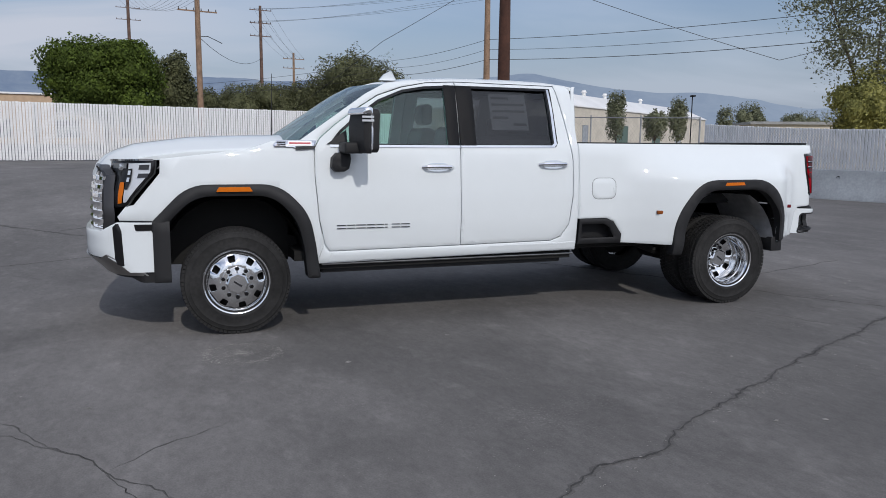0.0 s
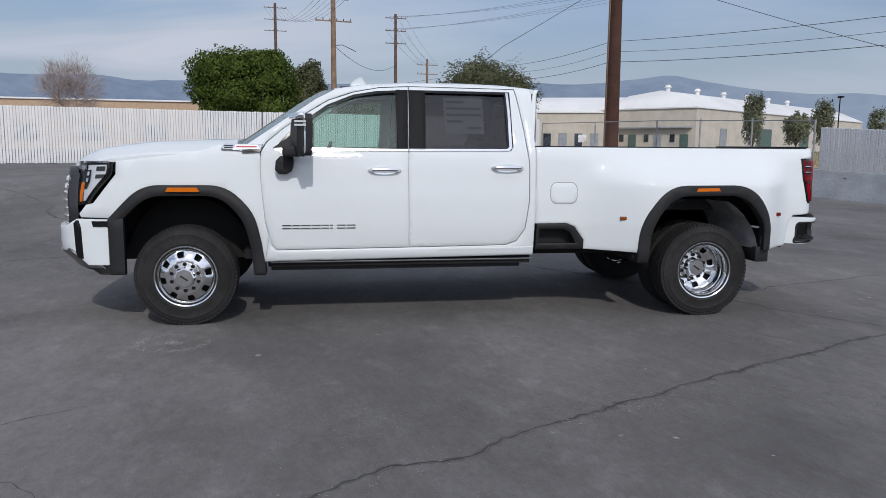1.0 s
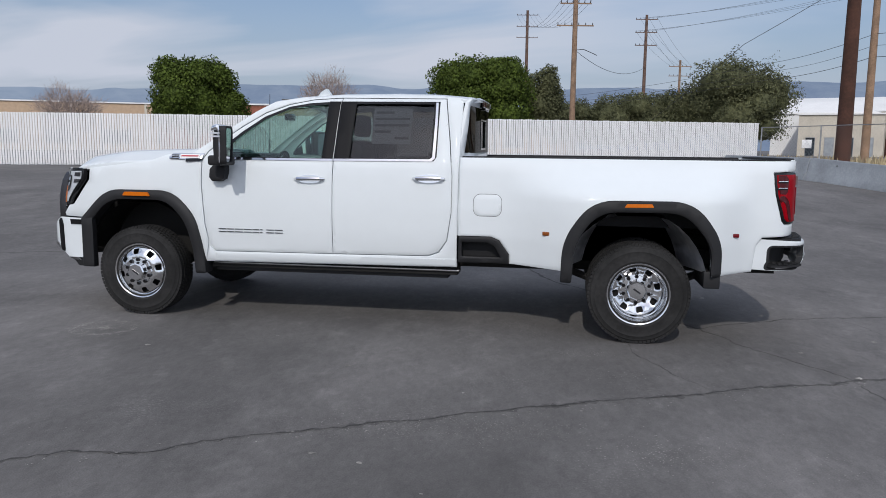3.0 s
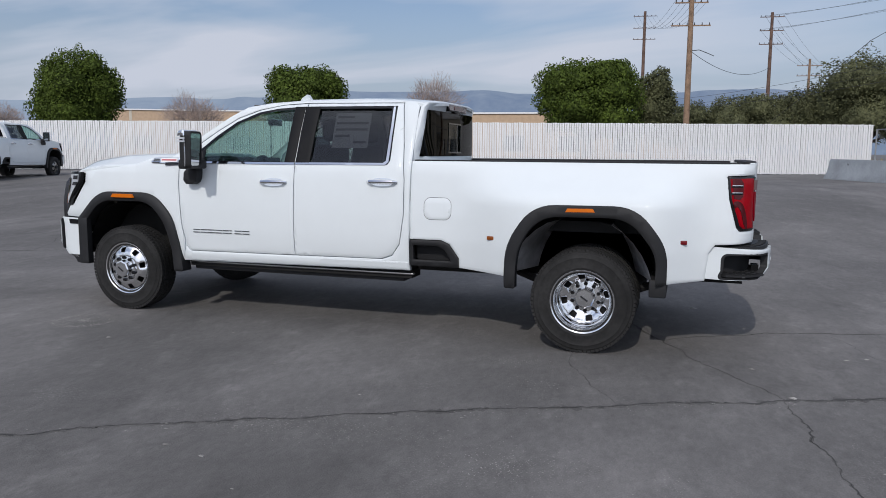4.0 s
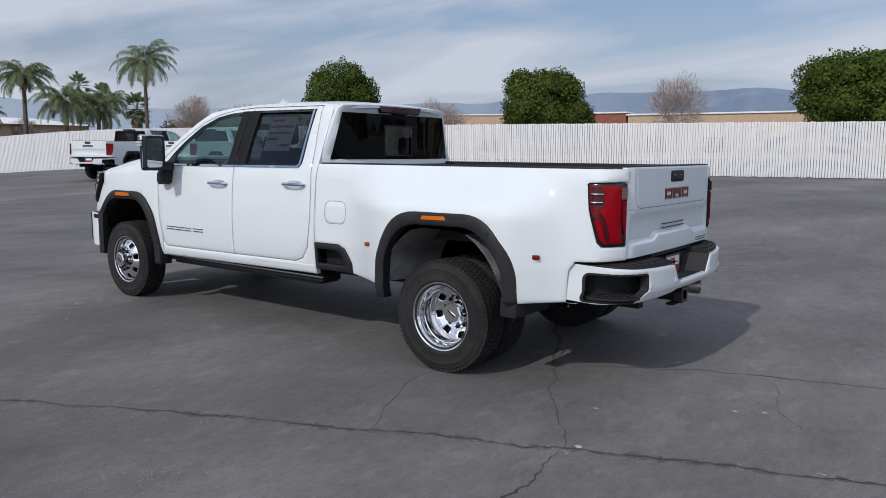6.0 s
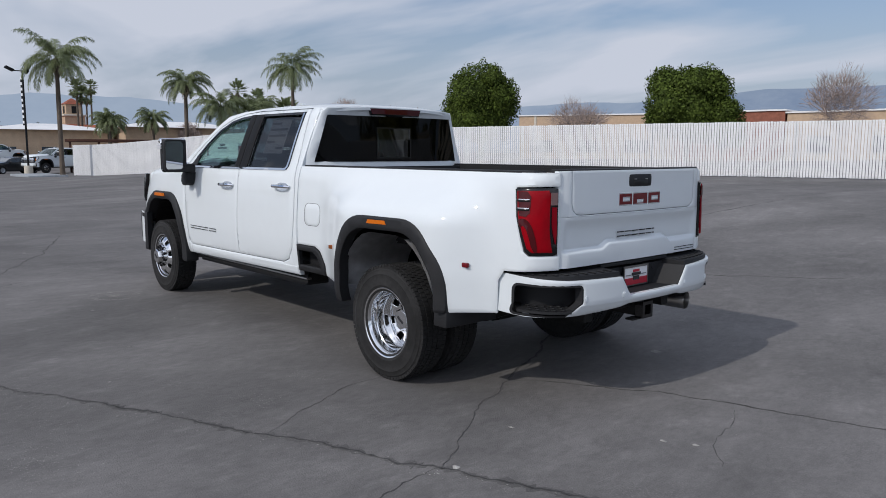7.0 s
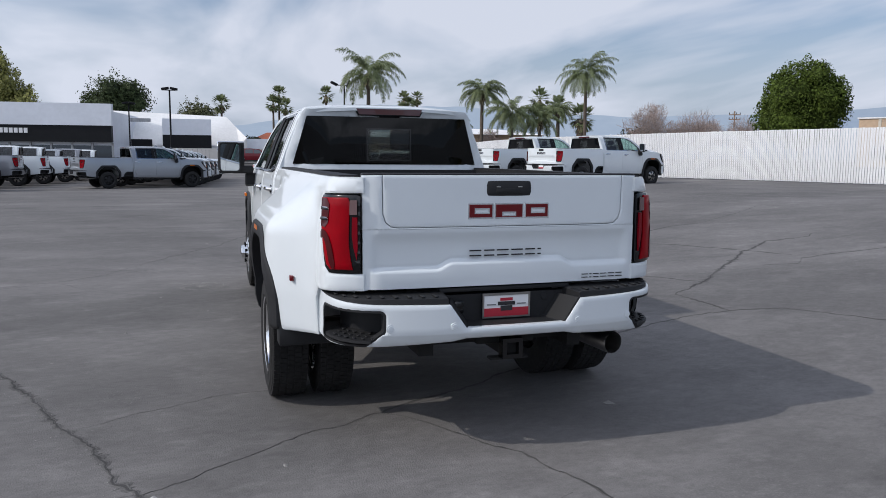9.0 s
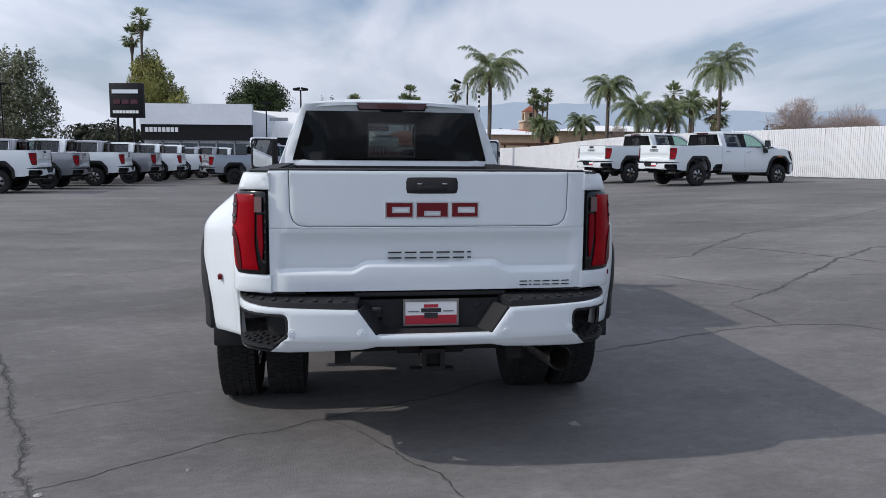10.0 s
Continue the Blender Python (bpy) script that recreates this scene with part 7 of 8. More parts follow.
def build_bare_tree(x, y, w, top, seed, twigs=6500):
    """A leafless tree: forked limbs and a haze of fine twigs."""
    T = thing("bare_tree", "leafless brown winter tree", "tree", "leafless trees", at=(x, y, ground_z(x, y)))
    rnd = random.Random(seed)
    limbs, fine = bmesh.new(), bmesh.new()
    tips = []

    def grow(p, d, length, r, depth):
        q = p + d * length
        tube([p, p.lerp(q, 0.5) + Vector((rnd.gauss(0, 0.05), rnd.gauss(0, 0.05), 0)) * length, q], [r, r * 0.85, r * 0.65], 5, limbs)
        if depth == 0:
            tips.append((q, d))
            return
        for _ in range(3):
            e = (d + Vector((rnd.gauss(0, 0.55), rnd.gauss(0, 0.55), rnd.gauss(0.1, 0.25)))).normalized()
            grow(q, e, length * rnd.uniform(0.6, 0.8), r * 0.6, depth - 1)
    grow(Vector((0, 0, 0)), Vector((0, 0, 1)), top * 0.36, 0.05 * w * 0.5, 3)
    for _ in range(twigs):
        d = Vector((rnd.gauss(0, 1), rnd.gauss(0, 1), rnd.gauss(0, 1))).normalized() * rnd.random() ** 0.45
        lobe = noise.noise(d * 2.4 + Vector((seed * 1.7, 0, 0)))
        if lobe < -0.12 and rnd.random() < 0.8:
            continue
        d *= 0.92 + 0.5 * lobe
        s = Vector((d.x * w * 0.46, d.y * w * 0.46, top * 0.62 + d.z * top * 0.34))
        e = (d + Vector((rnd.gauss(0, 0.5), rnd.gauss(0, 0.5), 0.5 + rnd.gauss(0, 0.4)))).normalized()
        t = s + e * rnd.uniform(0.5, 1.2) * w * 0.12
        n = e.cross(Vector((rnd.gauss(0, 1), rnd.gauss(0, 1), rnd.gauss(0, 1)))).normalized() * 0.019
        fine.faces.new([fine.verts.new(v) for v in (s - n, s + n, t + n * 0.3, t - n * 0.3)])
    stem = part("trunk", limbs, "twig", T)
    tagged(part("twig_haze", fine, "twig", stem, sharp=5), kind="stuff")


for k, (x, y, w, t) in enumerate(((-27.5, 89.8, 7.6, 11.2), (-59.5, 81.7, 8.6, 8.9), (-111.0, 87.5, 9.0, 10.2), (-106.2, 94.0, 6.5, 9.2), (-126.2, 88.4, 5.6, 13.4), (-117.0, 80.5, 7.0, 12.0), (-114.5, 85.0, 7.0, 8.5), (-122.0, 98.0, 8.0, 9.5), (-79.0, 33.5, 3.5, 5.0))):
    build_bare_tree(x, y, w, t, 80 + k)


# ---- palms ----
def build_palm(x, y, height, spread, seed, fan=False, trunk=0.2, fronds=40, base=None):
    label = "tall fan palm with a small round head" if fan else "feather palm with arching grey-green fronds"
    T = thing("palm_tree", label, "palm tree", "fan palms" if fan else "feather palms", at=(x, y, ground_z(x, y) if base is None else base))
    rnd = random.Random(seed)
    lean = rnd.gauss(0, 0.02)
    pts = [(lean * height * (k / 6) ** 2, 0, height * k / 6) for k in range(7)]
    stem = part("trunk", tube([(p[0], p[1], p[2] - (0.2 if i == 0 else 0)) for i, p in enumerate(pts)], [trunk * 1.3] + [trunk] * 4 + [trunk * 0.85, trunk * 1.0], 10), "bark", T)
    head = Vector(pts[-1])
    swell = bmesh.new()
    tube([head - Vector((0, 0, height * 0.12 + 0.4)), head - Vector((0, 0, height * 0.08)), head], [trunk * 0.9, trunk * 1.7, trunk * 0.8], 10, swell)
    part("crown_shaft", swell, "bark", stem)
    bm = bmesh.new()
    for k in range(fronds):
        a = k * 2.399 + rnd.uniform(-0.2, 0.2)
        rise = rnd.uniform(-0.15, 1.5) if not fan else rnd.uniform(-1.1, 1.4)
        out = Vector((math.cos(a), math.sin(a), 0))
        long = spread * rnd.uniform(0.85, 1.1)
        if fan:
            tip = head + (out * math.cos(rise) + Vector((0, 0, math.sin(rise)))) * long * 0.55
            for j in range(11):
                b = a + (j - 5) * 0.26
                d = (Vector((math.cos(b), math.sin(b), 0)) * math.cos(rise) + Vector((0, 0, math.sin(rise) - 0.25 * abs(j - 5) / 5))).normalized()
                s = d.cross(Vector((0, 0, 1)))
                s = (s.normalized() if s.length > 0.01 else Vector((1, 0, 0))) * long * 0.05
                e = tip + d * long * 0.45
                bm.faces.new([bm.verts.new(v) for v in (tip - s, tip + s, e + s * 0.2, e - s * 0.2)])
            s = out.cross(Vector((0, 0, 1))) * 0.02
            bm.faces.new([bm.verts.new(v) for v in (head - s, head + s, tip + s, tip - s)])
            continue
        # a feather frond leaves at an angle, arches over and hangs at its tip, with drooping leaflets
        rise = math.asin(rnd.uniform(-0.35, 0.97))
        spine = [head + out * 0.05]
        pitch, seg = rise, long / 10
        for j in range(10):
            spine.append(spine[-1] + (out * math.cos(pitch) + Vector((0, 0, math.sin(pitch)))) * seg)
            pitch -= (0.10 + 0.020 * j) * (0.55 + 0.45 * math.cos(max(-1.3, pitch))) * rnd.uniform(0.8, 1.2)
        side = out.cross(Vector((0, 0, 1))).normalized()
        for p, q in zip(spine, spine[1:]):
            w = side * 0.022
            bm.faces.new([bm.verts.new(v) for v in (p - w, p + w, q + w, q - w)])
        for j in range(52):
            t = 0.12 + 0.87 * j / 51
            i = min(9, int(t * 10))
            p = spine[i].lerp(spine[i + 1], t * 10 - i)
            way = (spine[i + 1] - spine[i]).normalized()
            ll = long * 0.23 * math.sin(math.pi * (0.16 + 0.76 * t)) ** 0.7 * rnd.uniform(0.8, 1.15)
            for s in (-1, 1):
                d = (side * s * rnd.uniform(0.35, 0.75) + way * 0.5 + Vector((0, 0, rnd.uniform(-0.55, 0.15)))).normalized()
                w = way * 0.022
                m = p + d * ll * 0.5
                q = m + (d + Vector((0, 0, -0.9))).normalized() * ll * 0.5
                a0, a1, b0, b1 = (bm.verts.new(v) for v in (p - w, p + w, m + w, m - w))
                bm.faces.new([a0, a1, b0, b1])
                bm.faces.new([b1, b0, bm.verts.new(q)])
    part("fronds", bm, "frond", T, sharp=5)
    if not fan and seed % 2 == 0 or fan:
        skirt = bmesh.new()
        for k in range(60):
            a = rnd.uniform(0, math.tau)
            p = head + Vector((math.cos(a) * trunk, math.sin(a) * trunk, -rnd.uniform(0.1, 0.8)))
            q = p + Vector((math.cos(a) * 0.5, math.sin(a) * 0.5, -rnd.uniform(0.5, 1.3))) * (0.5 if not fan else 0.8)
            w = Vector((-math.sin(a), math.cos(a), 0)) * 0.06
            skirt.faces.new([skirt.verts.new(v) for v in (p - w, p + w, q + w * 0.4, q - w * 0.4)])
        part("dry_skirt", skirt, "dry", stem, sharp=5)
    return T


for k, (x, y, h, s, tr) in enumerate(((-53.2, 12.4, 8.7, 3.3, 0.17), (-59.5, 36.05, 10.0, 3.5, 0.17), (-60.8, 25.4, 7.9, 2.8, 0.18), (-56.0, 26.5, 5.6, 2.9, 0.16), (-57.0, 29.8, 5.2, 2.6, 0.16), (-71.1, 38.8, 7.0, 2.4, 0.18), (-73.0, 27.0, 5.0, 2.2, 0.14), (-78.0, 24.0, 4.6, 2.2, 0.14), (-70.0, 21.5, 4.8, 2.0, 0.14))):
    build_palm(x, y, h, s, 100 + k, False, tr)
build_palm(-69.5, 41.0, 6.0, 1.9, 121, True, 0.55, 60)
for k, (x, y, h) in enumerate(((-107.2, -27.6, 20.7), (-108.6, -29.3, 18.4), (-138.8, 23.3, 13.2), (-140.5, 13.4, 11.8), (-141.5, 14.6, 13.6), (-139.0, 15.6, 11.0), (-145.2, 40.6, 13.2), (-146.4, 41.6, 12.2), (-163.8, 48.8, 15.0), (-160.0, 46.6, 12.6), (-128.0, 3.4, 10.6), (-92.0, 46.4, 9.8), (-89.0, 48.0, 8.8), (-150.0, 22.0, 7.0), (-126.0, 22.0, 6.6), (-128.0, 17.5, 7.8))):
    build_palm(x, y, h, 1.85 if h > 9 else 1.6, 130 + k, True, 0.2, 64)


# ---- buildings ----
def build_block(name, label, corner, turn, wide, deep, height, wall, roof, roof_rise=0.0, z=None, windows=(), category="building", hip=0.0):
    """A plain building: walls, a roof (vaulted if it rises), and openings (u, v, w, h, material, depth) along its front."""
    B = thing(name, label, category, at=(corner[0], corner[1], ground_z(*corner) - 0.3 if z is None else z))
    B.rotation_euler = (0, 0, radians(turn))
    walls = part("wall", box(0, wide, 0, deep, 0, height), wall, B)
    bm = bmesh.new()
    n = 1 if hip else 10 if roof_rise else 1
    rows = []
    for k in range(n + 1):
        v = k / n
        zz = height + 0.05 + roof_rise * math.sin(math.pi * v) if roof_rise else height + 0.05
        rows.append([bm.verts.new((u, -0.3 + (deep + 0.6) * v, zz)) for u in (-0.3, wide + 0.3)])
    for a, b in zip(rows, rows[1:]):
        bm.faces.new([a[0], a[1], b[1], b[0]])
    for s in (0, 1):
        lowr = [bm.verts.new((r[s].co.x, r[s].co.y, height - 0.25)) for r in (rows[0], rows[-1])]
        bm.faces.new([r[s] for r in rows] + [lowr[1], lowr[0]])
    for r in (rows[0], rows[-1]):
        lowr = [bm.verts.new((v.co.x, v.co.y, height - 0.25)) for v in r]
        bm.faces.new([r[0], r[1], lowr[1], lowr[0]])
    if hip:
        bm.free()
        bm = box(-0.3, wide + 0.3, -0.3, deep + 0.3, height - 0.2, height + 0.05)
        corner_ = [bm.verts.new((u, v, height + 0.06)) for u, v in ((-0.2, -0.2), (wide + 0.2, -0.2), (wide + 0.2, deep + 0.2), (-0.2, deep + 0.2))]
        brow = [bm.verts.new((u, v, height + roof_rise * 0.72)) for u, v in ((hip * 0.55, deep * 0.24), (wide - hip * 0.55, deep * 0.24), (wide - hip * 0.55, deep * 0.76), (hip * 0.55, deep * 0.76))]
        top_ = [bm.verts.new((u, deep / 2, height + roof_rise)) for u in (hip, wide - hip)]
        for k in range(4):
            bm.faces.new([corner_[k], corner_[(k + 1) % 4], brow[(k + 1) % 4], brow[k]])
        for f in ((brow[0], brow[1], top_[1], top_[0]), (brow[1], brow[2], top_[1]), (brow[2], brow[3], top_[0], top_[1]), (brow[3], brow[0], top_[0])):
            bm.faces.new(f)
    bmesh.ops.recalc_face_normals(bm, faces=bm.faces)
    part("roof", bm, roof, B, sharp=30)
    for u, v, w, h, mt in windows:
        frame_ = part("window_frame", sheet([[(u - 0.08, v - 0.08), (u + w + 0.08, v - 0.08), (u + w + 0.08, v + h + 0.08), (u - 0.08, v + h + 0.08)], [(u, v), (u + w, v), (u + w, v + h), (u, v + h)]], lambda a, b: (a, -0.10, b), 3.0, 0.1, (0, 1, 0)), "steel", B)
        part("pane", box(u, u + w, -0.05, -0.02, v, v + h), mt, frame_)
    return B


# long low building behind the fence
longb = build_block("warehouse", "long low tan warehouse with a pale parapet", (-127.0, 143.0), 27.0, 100, 30, 11.4, "stucco", "roof_white", windows=[(k * 12 + 3, 2.0, 6, 3, "store_glass") for k in range(8)])
for k in range(6):
    part("parapet_joint", box(16 * k + 4, 16 * k + 4.6, -0.12, -0.02, 0, 11.2), "cream", longb)
build_block("brick_building", "low brick building with a flat roof", (-79.0, 138.0), 10.0, 22, 16, 10.2, "brick", "roof_white")
build_block("low_shop", "low tan building with a pale roof edge", (-57.0, 142.0), 6.0, 62, 16, 9.7, "stucco", "roof_white", windows=[(k * 11 + 4, 2.0, 4, 3, "store_glass") for k in range(5)])
# works hall beyond the gate: block walls under a low white hipped roof
works = build_block("works_hall", "cream block works hall with a white hipped roof", (80.0, 143.4), 36.9, 118, 24, 9.9, "cream", "roof_white", 4.3, z=0.0, windows=[(12, 0.6, 3.2, 5.0, "concrete"), (33, 0.6, 9.0, 5.4, "door_green"), (62, 0.6, 7.0, 5.0, "door_green"), (84, 0.6, 6.0, 5.0, "concrete")], hip=7.0)
canopy = part("canopy", box(-1.1, -0.05, 0.8, 23.0, 5.5, 5.8), "concrete", works)
for k in range(7):
    v = 1.6 + k * 3.1
    opening = part("side_door" if k % 2 == 0 else "side_window", box(-0.12, -0.02, v, v + (1.9 if k % 2 == 0 else 1.1), 0.4 if k % 2 == 0 else 2.6, 4.2), ("door_green", "store_glass", "concrete", "store_glass", "door_green", "store_glass", "wood_dark")[k], works)
for k in range(6):
    vt = bmesh.new()
    add_rod(vt, (10 + k * 15, 12, 13.6), (10 + k * 15, 12, 15.0), 0.5, None, 12)
    add_rod(vt, (10 + k * 15, 12, 15.0), (10 + k * 15, 12, 15.6), 0.85, 0.45, 12)
    part("roof_vent", vt, "roof_white", works)
annex = build_block("works_annex", "cream block annex with doors and small windows", (49.0, 156.0), -22.0, 15, 12, 8.9, "cream", "roof_white", 0.0, z=0.0, windows=[(1.5 + 3.4 * k, 0.6, 1.6, 3.6, "concrete" if k % 2 else "store_glass") for k in range(4)])
hall2 = build_block("white_hall", "white vaulted storage hall", (47.0, 169.0), -20.0, 34, 40, 9.6, "roof_white", "roof_white", 4.2, z=0.0)
build_block("shed", "low shed with a pale flat roof beyond the fence", (59.0, 60.5), -28.0, 26, 8, 3.7, "cream", "steel", z=0.2)

# dealership: white panel front over a black band and a glazed showroom
def build_dealer():
    D = thing("dealership", "car dealership with white panels over a black band", "building", at=(-97.5, -31.0, -0.75))
    D.rotation_euler = (0, 0, radians(82.0))
    part("body", box(5.6, 20.0, 0.6, 22, 0, 7.6), "wall_white", D)
    part("white_panel", box(5.4, 20.2, -0.4, 0.6, 5.75, 8.45), "wall_white", D, "pale blue-white facade panel")
    band = part("black_band", box(5.5, 20.1, -0.3, 0.6, 3.7, 5.75), "wall_black", D, "black sign band")
    for k in range(8):
        part("sign_bar", box(6.1 + k * 0.56, 6.1 + k * 0.56 + 0.42, -0.36, -0.30, 4.75, 5.35), "sign_white", band, "white sign block")
    for k in range(6):
        win_ = part("shop_window", box(5.8 + k * 2.4, 7.9 + k * 2.4, 0.45, 0.58, 0.2, 3.3), "store_glass", D)
        part("mullion", box(7.92 + k * 2.4, 8.14 + k * 2.4, 0.35, 0.6, 0.0, 3.6), "steel", win_)
    W = thing("service_wing", "long white service building with a sloping roof end", "building", at=(-106.0, -13.0, -0.8))
    W.rotation_euler = (0, 0, radians(88.0))
    prof = [(0, 0), (19.0, 0), (19.0, 4.8), (16.2, 8.0), (0, 8.6)]
    bm = sheet([prof], lambda u, z: (u, max(0.0, z - 4.8) * 1.6, z), 2.4, 14, (0, 1, 0))
    part("shell", bm, "roof_white", W)
    part("canopy_panel", box(7.7, 14.1, -3.0, -0.1, 5.0, 7.2), "wall_white", W)
    part("canopy_band", box(7.7, 14.1, -3.05, -0.1, 3.2, 5.0), "wall_black", W)
    part("low_band", box(0.0, 6.1, -0.25, -0.05, 2.6, 4.4), "wall_black", W)
    part("roof_strip", box(0.0, 6.0, -0.2, -0.05, 6.8, 7.3), "steel", W)
    for k in range(4):
        part("bay_door", box(0.8 + k * 4.6, 4.2 + k * 4.6, -0.12, -0.02, 0, 3.0), "store_glass" if k < 2 else "wall_white", W)
    part("low_wing", box(19.1, 22.3, 2.0, 18, 0, 4.7), "wall_white", W)


build_dealer()


def build_pole_sign():
    S = thing("pole_sign", "black dealer pole sign with pale lettering bars", "sign", at=(-58.6, -17.6, -0.45))
    S.rotation_euler = (0, 0, radians(76))
    part("sign_box", box(-1.42, 1.42, -0.3, 0.3, 4.72, 7.58, 0.04), "wall_black", S)
    for z, h, n, w, mt in ((6.72, 0.32, 5, 0.46, "chrome"), (5.86, 0.36, 3, 0.62, "smoke_lens"), (5.08, 0.24, 8, 0.24, "sign_white")):
        for k in range(n):
            x = (k - (n - 1) / 2) * (2.3 / n)
            part("sign_bar", box(x - w / 2, x + w / 2, -0.34, -0.30, z, z + h), mt, S)
    for x in (-0.9, 0.55):
        bm = bmesh.new()
        add_rod(bm, (x, 0, 0), (x, 0, 4.75), 0.10, None, 10)
        part("post", bm, "wall_black", S)
    part("cross_bar", box(-0.9, 0.55, -0.06, 0.06, 2.6, 2.75), "wall_black", S)


build_pole_sign()


# houses with red tiled roofs, a tower and a pale street wall
def build_tiled(label, x, y, turn, wide, deep, high, rise, wall="stucco", roof="tile"):
    H = thing("tiled_house", label, "building", at=(x, y, -0.6))
    H.rotation_euler = (0, 0, radians(turn))
    part("wall", box(0, wide, 0, deep, 0, high), wall, H)
    bm = bmesh.new()
    o = 0.8
    base = [bm.verts.new(v) for v in ((-o, -o, high), (wide + o, -o, high), (wide + o, deep + o, high), (-o, deep + o, high))]
    ridge = [bm.verts.new(v) for v in ((deep * 0.35, deep / 2, high + rise), (wide - deep * 0.35, deep / 2, high + rise))]
    for f in ((base[0], base[1], ridge[1], ridge[0]), (base[1], base[2], ridge[1]), (base[2], base[3], ridge[0], ridge[1]), (base[3], base[0], ridge[0]), tuple(base[::-1])):
        bm.faces.new(f)
    part("roof", bm, roof, H, sharp=10)
    for k in range(int(wide / 4)):
        part("window", box(1.5 + k * 4, 3.0 + k * 4, -0.06, 0.02, 1.0, 2.6), "store_glass", H)
    return H


build_tiled("low building with a red tiled roof", -121.0, 6.0, 84.0, 22, 12, 3.4, 2.6)
build_tiled("tan building with a red tiled roof", -150.0, 32.0, 80.0, 26, 12, 5.0, 2.4)
build_tiled("tan restaurant with a pale low roof", -86.0, 13.6, 80.0, 13, 14, 4.5, 0.9, "stucco", "roof_white")
build_tiled("tan shop with a pale roof beyond the fence", -80.0, 26.5, 84.0, 14, 12, 4.9, 0.9, "stucco", "roof_white")
mission = thing("mission_front", "cream curved mission-style gable front", "building", at=(-119.0, 13.0, -0.6))
mission.rotation_euler = (0, 0, radians(84))
part("gable", sheet([smooth_loop([(0.8, 0), (5.2, 0), (5.2, 4.6), (4.4, 5.0), (3.8, 6.2), (3.0, 6.8), (2.2, 6.2), (1.6, 5.0), (0.8, 4.6)], 2), circle(3.0, 4.6, 0.35, 16)], lambda u, z: (u, 0, z), 1.0, 0.5, (0, 1, 0)), "stucco", mission)
tower = thing("bell_tower", "square tan bell tower with a tiled cap", "tower", at=(-156.5, 42.8, -0.6))
part("shaft", box(-1.9, 1.9, -1.9, 1.9, 0, 9.0), "stucco", tower)
part("belfry", box(-1.5, 1.5, -1.5, 1.5, 9.4, 11.4), "stucco", tower)
part("cornice", box(-2.2, 2.2, -2.2, 2.2, 9.0, 9.4, 0.1), "cream", tower)
for a in range(4):
    o = part("arch_opening", box(1.51, 1.56, -0.5, 0.5, 9.6, 11.0), "under", tower)
    o.rotation_euler = (0, 0, a * math.pi / 2)
cap = bmesh.new()
add_rod(cap, (0, 0, 11.4), (0, 0, 12.6), 2.4, 0.2, 4)
part("cap", cap, "tile", tower).rotation_euler = (0, 0, math.pi / 4)
wallw = tagged(new("wall_street"), "low white street wall", "wall", kind="structure")
part("wall_body", box(-97.2, -96.9, -4.0, 40.0, -0.8, 2.35), "cream_wall", wallw)
ram = thing("ramada", "dark flat-roofed shelter on posts", "shelter", at=(-66.5, 20.5, -0.6))
ram.rotation_euler = (0, 0, radians(75))
part("roof", box(-4, 4, -1.5, 1.5, 3.0, 3.25, 0.03), "wood_dark", ram)
for k in range(4):
    part("post", box(-3.7 + k * 2.4, -3.5 + k * 2.4, -1.3, -1.1, 0, 3.0), "wood_dark", ram)


# ---- lamp posts ----
def build_lamp(x, y, high, heads, label, base=True):
    L = thing("lamp_post", label, "lamp post", "lot lamp posts", at=(x, y, ground_z(x, y)))
    bm = bmesh.new()
    add_rod(bm, (0, 0, 0), (0, 0, high), 0.085, 0.07, 10)
    part("pole", bm, "wall_black", L)
    if base:
        bm = bmesh.new()
        add_rod(bm, (0, 0, -0.2), (0, 0, 0.78), 0.34, 0.32, 20)
        part("concrete_base", bm, "cream", L, "pale concrete footing")
    arm = bmesh.new()
    add_rod(arm, (0, -0.6, high), (0, 0.5, high), 0.04, None, 8)
    part("arm", arm, "wall_black", L)
    for k, (yy, tilt) in enumerate(heads):
        m = Matrix.Translation((0.1, yy, high + 0.12)) @ Matrix.Rotation(radians(tilt), 4, "X")
        part("lamp_head", box(-0.28, 0.28, -0.32, 0.32, -0.09, 0.09, 0.03, 2, m), "wall_black", L)
    return L


build_lamp(-60.0, 11.7, 8.3, ((-0.95, -25), (0.35, 70)), "black lot lamp post on a concrete footing")
build_lamp(-60.6, -3.3, 7.4, ((-0.35, 10), (0.35, -10)), "black lot lamp post with two heads", False)
build_lamp(-80.4, -8.0, 7.4, ((-0.35, 10), (0.35, -10)), "black lot lamp post with two heads", False)
build_lamp(-80.0, -36.0, 9.0, ((-0.35, 10), (0.35, -10)), "black lot lamp post with two heads", False)
build_lamp(69.4, 84.6, 7.6, ((0.0, 0),), "slim lamp post in the works yard", False)
build_lamp(-2.2, 108.0, 9.2, ((0.2, 0),), "slim pale street lamp post", False)
stripe = thing("striped_pole", "black and white spiral striped pole", "pole", at=(-89.3, 18.4, -0.6))
for k in range(34):
    bm = bmesh.new()
    add_rod(bm, (0, 0, k * 0.31), (0, 0, k * 0.31 + 0.31), 0.13, None, 10)
    part("band", bm, "sign_white" if k % 2 else "wall_black", stripe)
kerb = tagged(new("kerb_island"), "raised kerb of a planted island", "kerb", kind="structure")
part("kerb_body", box(-58.0, -52.5, 9.9, 12.6, ground_z(-54, 10) - 0.1, ground_z(-54, 10) + 0.15, 0.04), "concrete", kerb)


